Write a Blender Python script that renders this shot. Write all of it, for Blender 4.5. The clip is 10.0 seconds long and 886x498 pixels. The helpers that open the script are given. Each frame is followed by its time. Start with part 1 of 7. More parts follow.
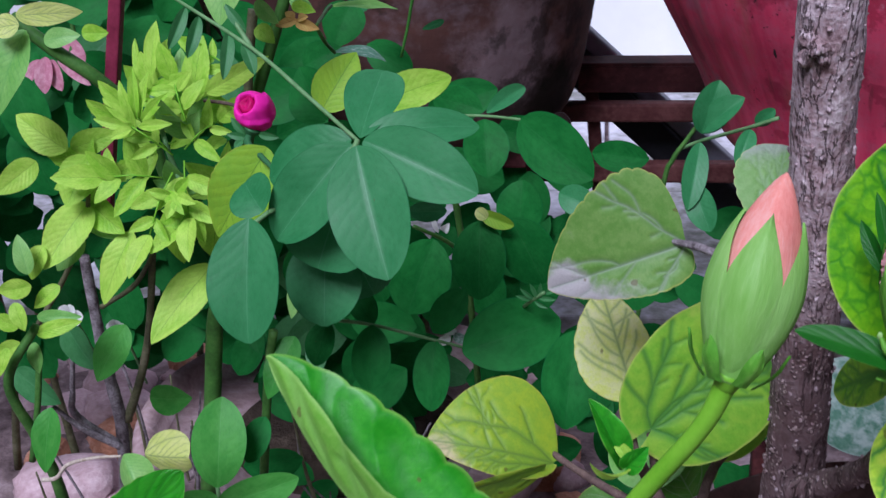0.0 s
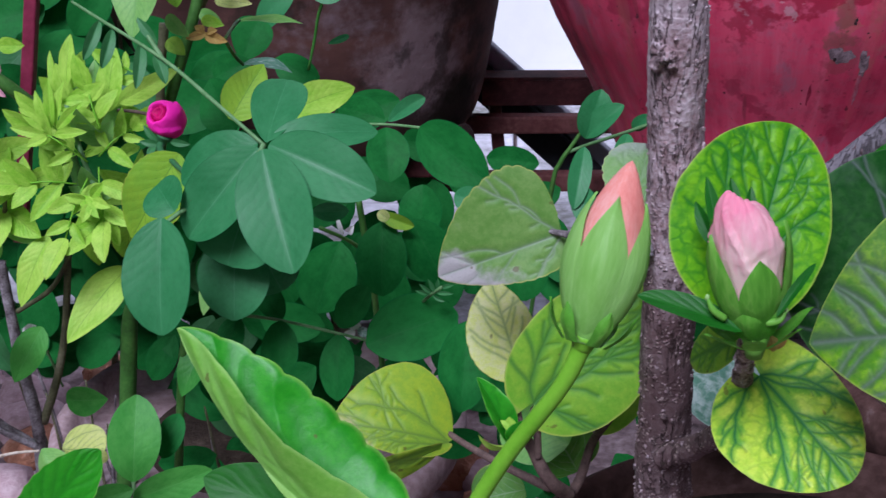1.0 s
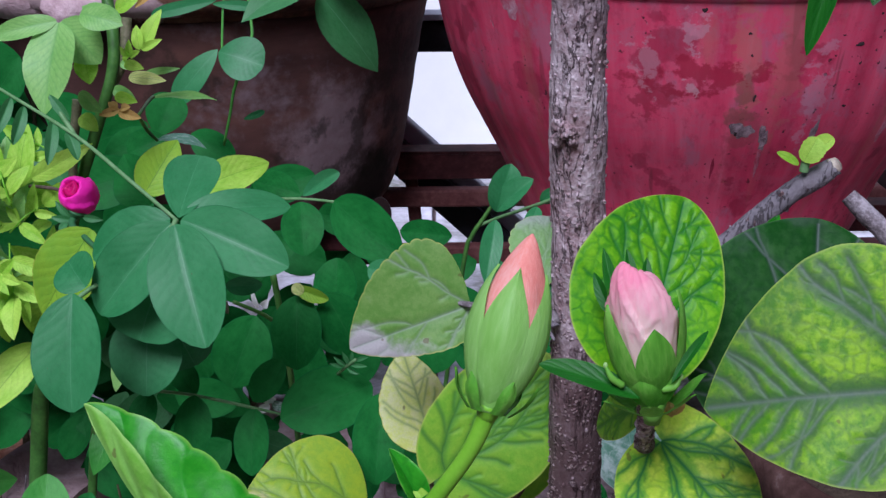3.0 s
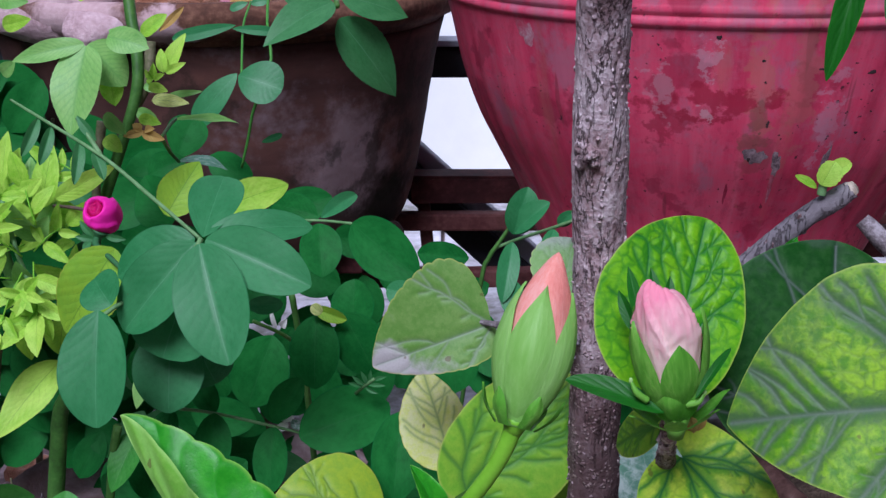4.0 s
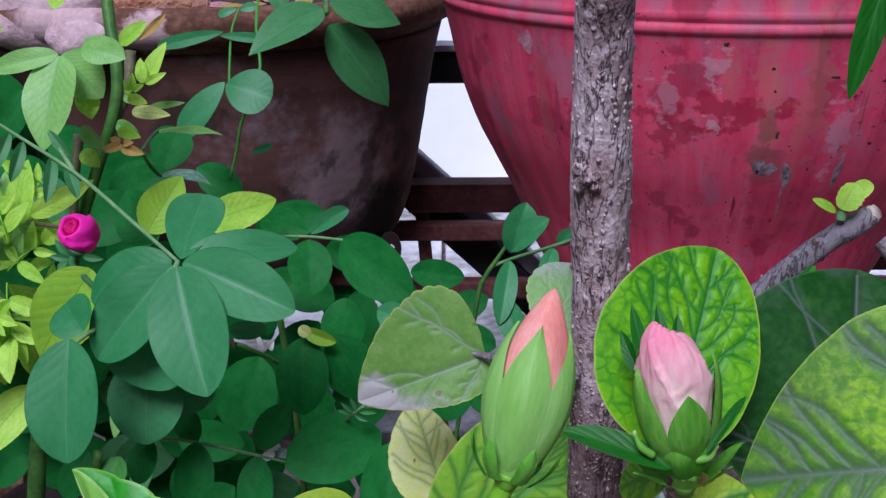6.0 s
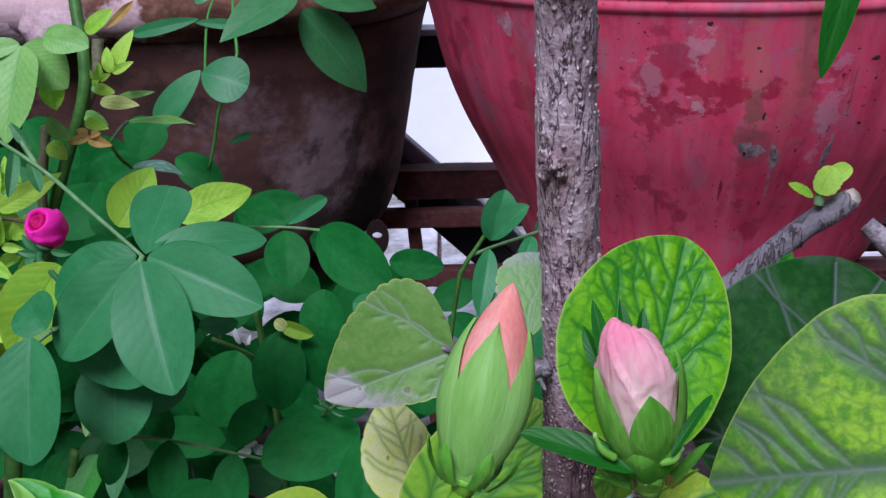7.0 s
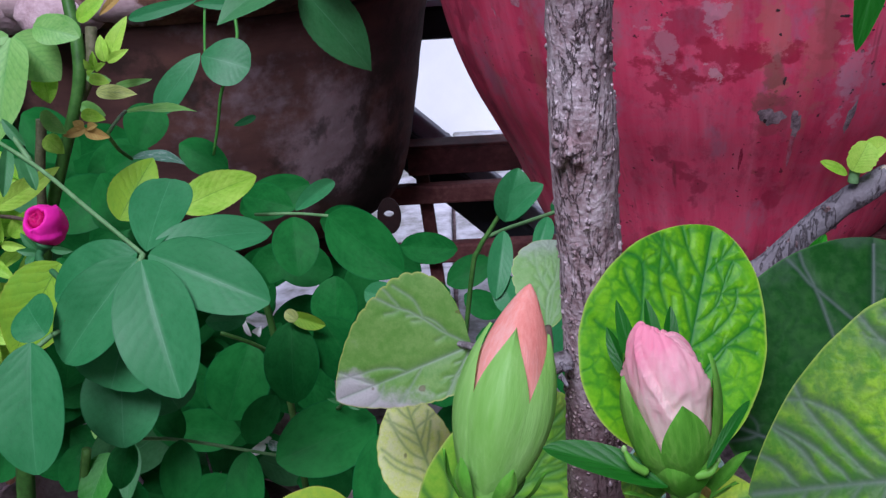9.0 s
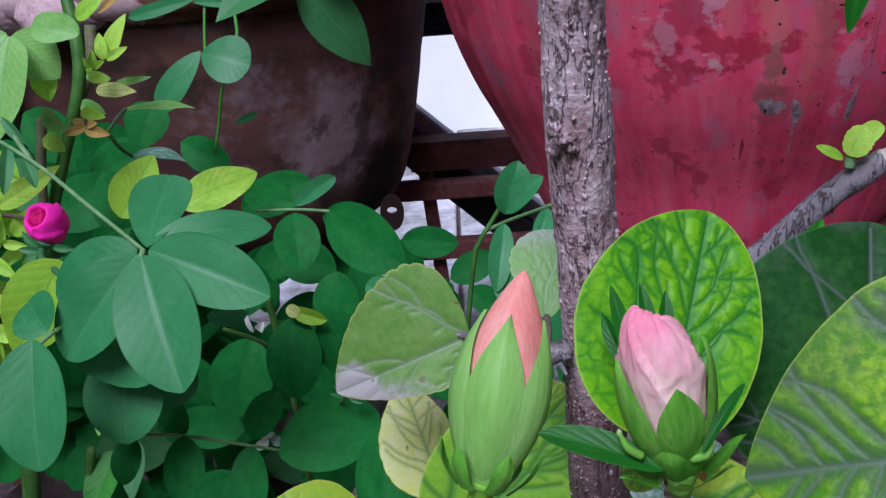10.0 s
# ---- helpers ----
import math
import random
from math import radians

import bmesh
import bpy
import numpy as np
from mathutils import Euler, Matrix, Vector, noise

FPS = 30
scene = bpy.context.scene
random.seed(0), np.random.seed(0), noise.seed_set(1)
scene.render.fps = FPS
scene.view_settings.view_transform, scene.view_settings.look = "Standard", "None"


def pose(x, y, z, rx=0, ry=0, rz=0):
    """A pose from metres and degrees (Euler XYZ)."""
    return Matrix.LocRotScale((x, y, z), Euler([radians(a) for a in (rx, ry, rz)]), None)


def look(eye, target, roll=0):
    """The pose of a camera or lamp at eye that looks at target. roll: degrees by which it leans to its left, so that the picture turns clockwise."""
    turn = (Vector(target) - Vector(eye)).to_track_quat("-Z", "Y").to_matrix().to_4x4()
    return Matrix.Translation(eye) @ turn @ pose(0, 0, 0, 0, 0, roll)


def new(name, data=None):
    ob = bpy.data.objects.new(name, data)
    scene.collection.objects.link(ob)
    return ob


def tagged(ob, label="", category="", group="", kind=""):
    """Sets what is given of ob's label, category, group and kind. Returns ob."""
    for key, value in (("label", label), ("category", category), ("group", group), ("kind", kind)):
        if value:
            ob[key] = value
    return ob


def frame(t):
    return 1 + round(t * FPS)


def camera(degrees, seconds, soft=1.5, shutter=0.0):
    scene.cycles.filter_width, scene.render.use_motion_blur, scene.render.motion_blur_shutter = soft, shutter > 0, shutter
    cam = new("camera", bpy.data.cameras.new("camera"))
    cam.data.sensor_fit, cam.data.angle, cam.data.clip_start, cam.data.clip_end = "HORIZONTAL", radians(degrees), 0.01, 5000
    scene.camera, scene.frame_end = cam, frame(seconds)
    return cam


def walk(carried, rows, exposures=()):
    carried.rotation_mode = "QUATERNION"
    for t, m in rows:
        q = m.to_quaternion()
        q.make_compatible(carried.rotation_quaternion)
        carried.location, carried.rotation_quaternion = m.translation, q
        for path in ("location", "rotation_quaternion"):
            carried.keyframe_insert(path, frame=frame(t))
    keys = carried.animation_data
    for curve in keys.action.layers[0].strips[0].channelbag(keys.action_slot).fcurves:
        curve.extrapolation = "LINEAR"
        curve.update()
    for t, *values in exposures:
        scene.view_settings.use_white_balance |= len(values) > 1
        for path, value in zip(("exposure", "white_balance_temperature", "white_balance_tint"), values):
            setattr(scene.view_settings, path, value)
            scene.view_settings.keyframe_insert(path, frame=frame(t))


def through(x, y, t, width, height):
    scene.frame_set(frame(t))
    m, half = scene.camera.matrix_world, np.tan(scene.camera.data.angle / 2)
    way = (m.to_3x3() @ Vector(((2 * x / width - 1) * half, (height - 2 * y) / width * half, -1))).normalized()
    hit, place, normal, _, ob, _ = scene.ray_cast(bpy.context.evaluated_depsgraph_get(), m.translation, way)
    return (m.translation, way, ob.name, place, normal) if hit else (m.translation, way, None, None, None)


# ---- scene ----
# ---- camera ----
cam = camera(40.153, 10.0, soft=1.4, shutter=0.35)
PATH = [
    (0, pose(-0.01153, 0.05534, 0.68882, 66.404, 2.165, 7.007)),
    (0.2, pose(-0.01683, 0.04588, 0.68720, 66.408, 1.944, 6.150)),
    (0.3, pose(-0.00833, 0.04476, 0.68631, 66.589, 2.163, 6.246)),
    (0.5, pose(-0.00646, 0.03176, 0.69097, 66.663, 1.710, 5.074)),
    (1, pose(-0.00003, 0.01807, 0.69473, 67.154, 1.193, 3.182)),
    (1.5, pose(0.00593, 0.01713, 0.69479, 67.924, 0.909, 1.419)),
    (2, pose(0.00529, 0.01813, 0.69511, 68.910, 0.697, 0.091)),
    (2.5, pose(0.00626, 0.01620, 0.69699, 69.783, 0.547, -0.455)),
    (2.7, pose(0.00638, 0.01440, 0.69738, 70.080, 0.499, -0.481)),
    (3.8, pose(-0.00310, 0.00414, 0.69711, 71.585, 0.126, -0.131)),
    (4, pose(-0.00184, 0.00272, 0.69794, 71.765, 0.094, -0.086)),
    (4.5, pose(0.00000, 0.00000, 0.70000, 72.000, -0.000, 0.000)),
    (5, pose(-0.00161, 0.00848, 0.69943, 72.072, -0.027, 0.017)),
    (5.5, pose(0.00039, 0.02428, 0.69665, 72.060, 0.052, 0.025)),
    (5.7, pose(0.00113, 0.02953, 0.69677, 71.984, 0.140, 0.045)),
    (6.8, pose(0.01295, 0.04306, 0.69522, 71.277, 0.869, -0.075)),
    (7, pose(0.01518, 0.04904, 0.69388, 71.099, 1.131, -0.085)),
    (7.5, pose(0.01521, 0.06901, 0.69276, 70.619, 1.768, -0.075)),
    (8, pose(0.01574, 0.07246, 0.69265, 70.120, 2.407, -0.049)),
    (8.5, pose(0.01682, 0.07245, 0.69203, 69.756, 2.947, -0.082)),
    (9, pose(0.01649, 0.07045, 0.69448, 69.539, 3.265, -0.069)),
    (9.5, pose(0.01605, 0.06962, 0.69363, 69.450, 3.648, -0.066)),
    (10, pose(0.01908, 0.06933, 0.69201, 69.496, 4.014, -0.008)),
]
walk(cam, PATH, exposures=[(0.0, 0.0, 5450, 15), (10.0, 0.0, 5450, 15)])

# ---- light: soft overcast daylight ----
world = bpy.data.worlds.new("sky")
scene.world = world
world.use_nodes = True
wn = world.node_tree
sky = wn.nodes.new("ShaderNodeTexSky")
sky.sky_type = 'NISHITA'
sky.sun_disc = False
sky.sun_elevation = radians(51)
sky.sun_rotation = radians(197)
sky.dust_density = 4.0
wn.links.new(sky.outputs[0], wn.nodes["Background"].inputs[0])
wn.nodes["Background"].inputs[1].default_value = 0.048
sun = new("sun", bpy.data.lights.new("sun", 'SUN'))
sun.data.energy = 4.1
sun.data.angle = radians(26)
sun.data.color = (1.0, 0.97, 0.97)
sun.matrix_world = look((-0.75, -1.9, 3.72), (0.0, 0.6, 0.5))

# ---- materials ----


class Nodes:
    """A new material with short ways to add nodes."""

    def __init__(self, name):
        self.mat = bpy.data.materials.new(name)
        self.mat.use_nodes = True
        self.tree = self.mat.node_tree
        self.bsdf = self.tree.nodes["Principled BSDF"]
        self.out = self.tree.nodes["Material Output"]

    def add(self, kind, **props):
        n = self.tree.nodes.new(kind)
        for key, value in props.items():
            setattr(n, key, value)
        return n

    def wire(self, a, b):
        self.tree.links.new(a, b)

    def math(self, op, a, b=None, c=None, clamp=False):
        n = self.add("ShaderNodeMath", operation=op, use_clamp=clamp)
        for i, v in enumerate((a, b, c)):
            if v is None:
                continue
            if isinstance(v, (int, float)):
                n.inputs[i].default_value = v
            else:
                self.wire(v, n.inputs[i])
        return n.outputs[0]

    def noise(self, scale, detail=4.0, rough=0.55, coords=None, stretch=None):
        co = coords
        if co is None:
            co = self.add("ShaderNodeTexCoord").outputs["Object"]
        if stretch:
            mp = self.add("ShaderNodeMapping")
            mp.inputs["Scale"].default_value = stretch
            self.wire(co, mp.inputs["Vector"])
            co = mp.outputs[0]
        n = self.add("ShaderNodeTexNoise")
        n.inputs["Scale"].default_value = scale
        n.inputs["Detail"].default_value = detail
        n.inputs["Roughness"].default_value = rough
        self.wire(co, n.inputs["Vector"])
        return n.outputs["Fac"]

    def ramp(self, fac, stops):
        n = self.add("ShaderNodeValToRGB")
        el = n.color_ramp.elements
        while len(el) < len(stops):
            el.new(0.5)
        for e, (p, col) in zip(el, stops):
            e.position = p
            e.color = (*col, 1.0) if len(col) == 3 else col
        self.wire(fac, n.inputs[0])
        return n.outputs[0]

    def step(self, x, lo, hi):
        n = self.add("ShaderNodeMapRange", interpolation_type='SMOOTHSTEP')
        n.inputs["From Min"].default_value = lo
        n.inputs["From Max"].default_value = hi
        self.wire(x, n.inputs["Value"])
        return n.outputs[0]

    def mix(self, fac, a, b, blend='MIX'):
        n = self.add("ShaderNodeMix", data_type='RGBA', blend_type=blend)
        for sock, v in ((n.inputs[0], fac), (n.inputs[6], a), (n.inputs[7], b)):
            if isinstance(v, (int, float)):
                sock.default_value = v
            elif isinstance(v, tuple):
                sock.default_value = (*v, 1.0)
            else:
                self.wire(v, sock)
        return n.outputs[2]

    def stain(self, coords, place, reach, ragged, scale=40.0, stretch=(1.0, 1.0, 1.0)):
        """A ragged-edged stain round one place on a surface."""
        mp = self.add("ShaderNodeMapping")
        mp.inputs["Location"].default_value = [-p * q for p, q in zip(place, stretch)]
        mp.inputs["Scale"].default_value = stretch
        self.wire(coords, mp.inputs["Vector"])
        far = self.add("ShaderNodeVectorMath", operation='LENGTH')
        self.wire(mp.outputs[0], far.inputs[0])
        edge = self.math('MULTIPLY_ADD', self.math('SUBTRACT', self.noise(scale, 6.0, 0.65, coords=coords), 0.5), ragged, far.outputs["Value"])
        return self.math('SUBTRACT', 1.0, self.step(edge, reach * 0.55, reach * 1.1))

    def bump(self, height, strength=0.3, distance=0.001):
        n = self.add("ShaderNodeBump")
        n.inputs["Strength"].default_value = strength
        n.inputs["Distance"].default_value = distance
        self.wire(height, n.inputs["Height"])
        self.wire(n.outputs[0], self.bsdf.inputs["Normal"])
        return n.outputs[0]

    def done(self, color, rough=0.5, metal=0.0, gloss=0.2):
        for key, v in (("Base Color", color), ("Roughness", rough), ("Metallic", metal)):
            if isinstance(v, (int, float)):
                self.bsdf.inputs[key].default_value = v
            elif isinstance(v, tuple):
                self.bsdf.inputs[key].default_value = (*v, 1.0)
            else:
                self.wire(v, self.bsdf.inputs[key])
        self.bsdf.inputs["Specular IOR Level"].default_value = gloss
        return self.mat


def leaf_material(name, blade, blade2, vein, margin, veins=7.0, vein_width=0.10, vein_mix=0.7, mottle=0.3, rough=0.45,
                  through=0.25, slope=0.55, patch=None, patch_level=0.6, fine=0.0, sheen=0.25, palm=False, halo=0.0, quilt=0.5, lateral=0.8, blotch=3.4):
    """A leaf blade with midrib, side veins, edge and blotches, all in the leaf's own u (across) and v (along).
    palm: main veins spread from the base; halo: a band of vein colour beside the veins; quilt: bulges between them."""
    m = Nodes(name)
    uv = m.add("ShaderNodeTexCoord").outputs["UV"]
    info = m.add("ShaderNodeObjectInfo").outputs["Random"]
    shift = m.add("ShaderNodeVectorMath", operation='ADD')
    m.wire(uv, shift.inputs[0])
    off = m.add("ShaderNodeCombineXYZ")
    m.wire(m.math('MULTIPLY', info, 37.0), off.inputs[0])
    m.wire(m.math('MULTIPLY', info, 91.0), off.inputs[1])
    m.wire(off.outputs[0], shift.inputs[1])
    own = shift.outputs[0]
    sep = m.add("ShaderNodeSeparateXYZ")
    m.wire(uv, sep.inputs[0])
    w1 = m.math('SUBTRACT', m.noise(3.0, 2.0, coords=own), 0.5)
    w2 = m.math('SUBTRACT', m.noise(11.0, 2.0, coords=own), 0.5)
    bend = m.math('MULTIPLY_ADD', w2, 0.035, m.math('MULTIPLY', w1, 0.13))
    cross = m.math('MULTIPLY_ADD', sep.outputs[0], 2.0, -1.0)
    side = m.math('ABSOLUTE', m.math('MULTIPLY_ADD', w2, 0.03, cross))
    edge = m.math('ABSOLUTE', cross)
    along = m.math('ADD', sep.outputs[1], bend)
    lines = [m.math('MULTIPLY', side, 1.0)]
    if palm:
        for k0, k1 in ((0.26, 0.80), (0.52, 1.9)):
            d = m.math('ABSOLUTE', m.math('SUBTRACT', m.math('SUBTRACT', side, k0), m.math('MULTIPLY', along, k1)))
            lines.append(m.math('MULTIPLY_ADD', d, 0.75 if k1 < 1 else 0.5, m.math('MULTIPLY', side, 0.02)))
    near = lines[0]
    for d in lines[1:]:
        near = m.math('MINIMUM', near, d)
    lean = m.math('POWER', side, 0.8)
    wave = m.math('PINGPONG', m.math('SUBTRACT', m.math('MULTIPLY', along, veins), m.math('MULTIPLY', lean, slope * veins * 0.5)), 0.5)
    latd = m.math('ADD', m.math('MULTIPLY', wave, 0.42), m.math('MULTIPLY', side, 0.035))
    core = m.math('SUBTRACT', 1.0, m.step(near, 0.010, 0.012 + vein_width * 0.5))
    lat = m.math('MULTIPLY', m.math('SUBTRACT', 1.0, m.step(latd, 0.012, 0.015 + vein_width * 0.55)), lateral)
    net = m.math('MAXIMUM', core, lat)
    soft = m.math('MULTIPLY', m.math('SUBTRACT', 1.0, m.step(m.math('MINIMUM', near, latd), 0.0, 0.13)), halo)
    if fine:
        vor = m.add("ShaderNodeTexVoronoi", feature='DISTANCE_TO_EDGE')
        vor.inputs["Scale"].default_value = 13.0
        wob = m.add("ShaderNodeVectorMath", operation='ADD')
        m.wire(own, wob.inputs[0])
        cw = m.add("ShaderNodeCombineXYZ")
        m.wire(m.math('MULTIPLY', w2, 0.10), cw.inputs[0])
        m.wire(m.math('MULTIPLY', w1, 0.15), cw.inputs[1])
        m.wire(cw.outputs[0], wob.inputs[1])
        m.wire(wob.outputs[0], vor.inputs["Vector"])
        tiny = m.math('SUBTRACT', 1.0, m.step(vor.outputs[0], 0.0, 0.16))
        net = m.math('MAXIMUM', net, m.math('MULTIPLY', tiny, fine))
    blot = m.noise(blotch, 5.0, 0.62, coords=own)
    blot = m.math('ADD', blot, m.math('MULTIPLY', m.math('SUBTRACT', info, 0.5), 0.25))
    grain = m.noise(70.0, 4.0, 0.65, coords=own)
    col = m.mix(m.step(blot, 0.5 - mottle, 0.5 + mottle), blade, blade2)
    if patch:
        lie = m.math('MULTIPLY_ADD', sep.outputs[1], 0.45, m.math('MULTIPLY', m.noise(2.6, 4.0, coords=own), 0.6))
        lie = m.math('ADD', lie, m.math('MULTIPLY', m.math('SUBTRACT', 0.5, sep.outputs[0]), 0.35))
        zone = m.math('MULTIPLY', m.step(lie, patch_level - 0.07, patch_level + 0.07), 0.75)
        col = m.mix(zone, col, patch)
    col = m.mix(m.math('MAXIMUM', m.math('MULTIPLY', net, vein_mix), soft), col, vein)
    col = m.mix(m.math('MULTIPLY', m.step(edge, 0.962, 0.988), 0.75), col, margin)
    col = m.mix(m.math('MULTIPLY', grain, 0.22), col, (0.0, 0.0, 0.0))
    cloud = m.noise(17.0, 4.0, 0.65, coords=own)
    col = m.mix(m.math('MULTIPLY', m.step(cloud, 0.42, 0.70), 0.15), col, blade2)
    col = m.mix(m.math('MULTIPLY', m.math('SUBTRACT', 1.0, m.step(cloud, 0.30, 0.52)), 0.10), col, (0.0, 0.02, 0.0))
    spots = m.math('MULTIPLY', m.step(m.noise(22.0, 2.0, coords=own), 0.745, 0.77), 0.65)
    col = m.mix(spots, col, (0.10, 0.07, 0.03))
    relief = m.math('ADD', m.math('MULTIPLY', m.math('MAXIMUM', net, m.math('MULTIPLY', m.math('SUBTRACT', 1.0, m.step(m.math('MINIMUM', near, latd), 0.0, 0.2)), 0.8)), -1.0), m.math('MULTIPLY_ADD', cloud, 0.5, m.math('MULTIPLY', grain, 0.3)))
    nrm = m.bump(relief, 0.04 + quilt * 0.28, 0.0008)
    m.done(col, m.math('MULTIPLY_ADD', blot, 0.2, rough - 0.1))
    m.bsdf.inputs["Specular IOR Level"].default_value = sheen
    tr = m.add("ShaderNodeBsdfTranslucent")
    m.wire(col, tr.inputs["Color"])
    m.wire(nrm, tr.inputs["Normal"])
    ms = m.add("ShaderNodeMixShader")
    ms.inputs[0].default_value = through
    m.wire(m.bsdf.outputs[0], ms.inputs[1])
    m.wire(tr.outputs[0], ms.inputs[2])
    m.wire(ms.outputs[0], m.out.inputs["Surface"])
    return m.mat


SENNA = leaf_material("senna_leaf", (0.027, 0.184, 0.055), (0.054, 0.247, 0.088), (0.16, 0.38, 0.22), (0.02, 0.16, 0.05),
                      veins=9, vein_width=0.018, vein_mix=0.24, lateral=0.10, rough=0.46, sheen=0.34, through=0.22, quilt=0.08)
# dark leaf green; on inner fill leaves it also stands in for shade
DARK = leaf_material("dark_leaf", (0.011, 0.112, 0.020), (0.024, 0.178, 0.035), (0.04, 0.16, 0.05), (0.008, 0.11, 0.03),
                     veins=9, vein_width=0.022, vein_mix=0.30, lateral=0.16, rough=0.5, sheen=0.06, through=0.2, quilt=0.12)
YOUNG = leaf_material("young_leaf", (0.28, 0.60, 0.028), (0.56, 0.82, 0.12), (0.15, 0.36, 0.03), (0.44, 0.62, 0.09),
                      veins=10, vein_width=0.045, vein_mix=0.6, lateral=0.45, rough=0.5, through=0.38, quilt=0.5)
YELLOW = leaf_material("yellowing_leaf", (0.33, 0.56, 0.035), (0.25, 0.50, 0.035), (0.08, 0.22, 0.025), (0.42, 0.46, 0.06),
                       veins=9, vein_width=0.04, vein_mix=0.6, lateral=0.6, rough=0.55, through=0.35, mottle=0.2)
MINT = leaf_material("soft_green_leaf", (0.17, 0.43, 0.080), (0.32, 0.58, 0.16), (0.09, 0.31, 0.08), (0.28, 0.50, 0.16),
                     veins=11, vein_width=0.04, vein_mix=0.45, lateral=0.25, rough=0.45, sheen=0.35, through=0.3, halo=0.35, quilt=0.10, fine=0.2)
HANG = leaf_material("matt_green_leaf", (0.040, 0.18, 0.052), (0.075, 0.25, 0.085), (0.14, 0.32, 0.17), (0.05, 0.17, 0.07),
                     veins=9, vein_width=0.03, vein_mix=0.4, lateral=0.2, rough=0.5, sheen=0.3, through=0.25, quilt=0.2, fine=0.15)
# green blade with a grey-lilac patch towards the tip
PALE = leaf_material("grey_tip_leaf", (0.08, 0.25, 0.030), (0.15, 0.31, 0.055), (0.22, 0.35, 0.16), (0.46, 0.50, 0.12),
                     veins=6, vein_width=0.040, vein_mix=0.75, rough=0.45, through=0.3, slope=0.8, palm=True, patch=(0.40, 0.35, 0.38), patch_level=0.70, quilt=0.8)
CREAM = leaf_material("cream_leaf", (0.90, 0.92, 0.38), (0.74, 0.84, 0.22), (0.16, 0.30, 0.10), (0.62, 0.66, 0.25),
                      veins=7, vein_width=0.05, vein_mix=0.75, rough=0.5, through=0.5, slope=0.8, palm=True, halo=0.2)
SHINE = leaf_material("dark_glossy_leaf", (0.010, 0.095, 0.006), (0.020, 0.145, 0.010), (0.05, 0.19, 0.04), (0.07, 0.22, 0.04),
                      veins=6, vein_width=0.035, vein_mix=0.35, lateral=0.3, rough=0.45, sheen=0.22, through=0.2, slope=0.8, quilt=0.4)
GLOSS = leaf_material("glossy_leaf", (0.024, 0.27, 0.006), (0.055, 0.36, 0.014), (0.02, 0.18, 0.010), (0.25, 0.52, 0.08),
                      veins=7, vein_width=0.04, vein_mix=0.45, rough=0.30, sheen=0.42, through=0.3, slope=0.8, quilt=1.8, halo=0.3)
SILVER = leaf_material("bluish_leaf", (0.022, 0.105, 0.018), (0.070, 0.165, 0.065), (0.13, 0.21, 0.15), (0.08, 0.20, 0.06),
                       veins=6, vein_width=0.035, vein_mix=0.6, rough=0.45, sheen=0.35, through=0.15, slope=0.8, palm=True, quilt=0.9, blotch=6.0, mottle=0.2, patch=(0.13, 0.14, 0.15), patch_level=0.86)
# brighter green for low leaves: light the bush blocks is put into the colour
LITGREEN = leaf_material("lit_green_leaf", (0.045, 0.27, 0.028), (0.10, 0.37, 0.060), (0.16, 0.42, 0.12), (0.06, 0.28, 0.05), veins=8, vein_width=0.025, vein_mix=0.4, lateral=0.3, rough=0.5, through=0.3, quilt=0.3)
TEAL = leaf_material("grey_teal_leaf", (0.10, 0.24, 0.16), (0.44, 0.53, 0.50), (0.30, 0.42, 0.36), (0.34, 0.44, 0.40), veins=7, vein_width=0.04, rough=0.5, blotch=6.0, mottle=0.12)
DRY = leaf_material("dry_leaf", (0.55, 0.40, 0.12), (0.46, 0.26, 0.07), (0.28, 0.15, 0.05), (0.45, 0.3, 0.1),
                    veins=7, rough=0.7, through=0.3)


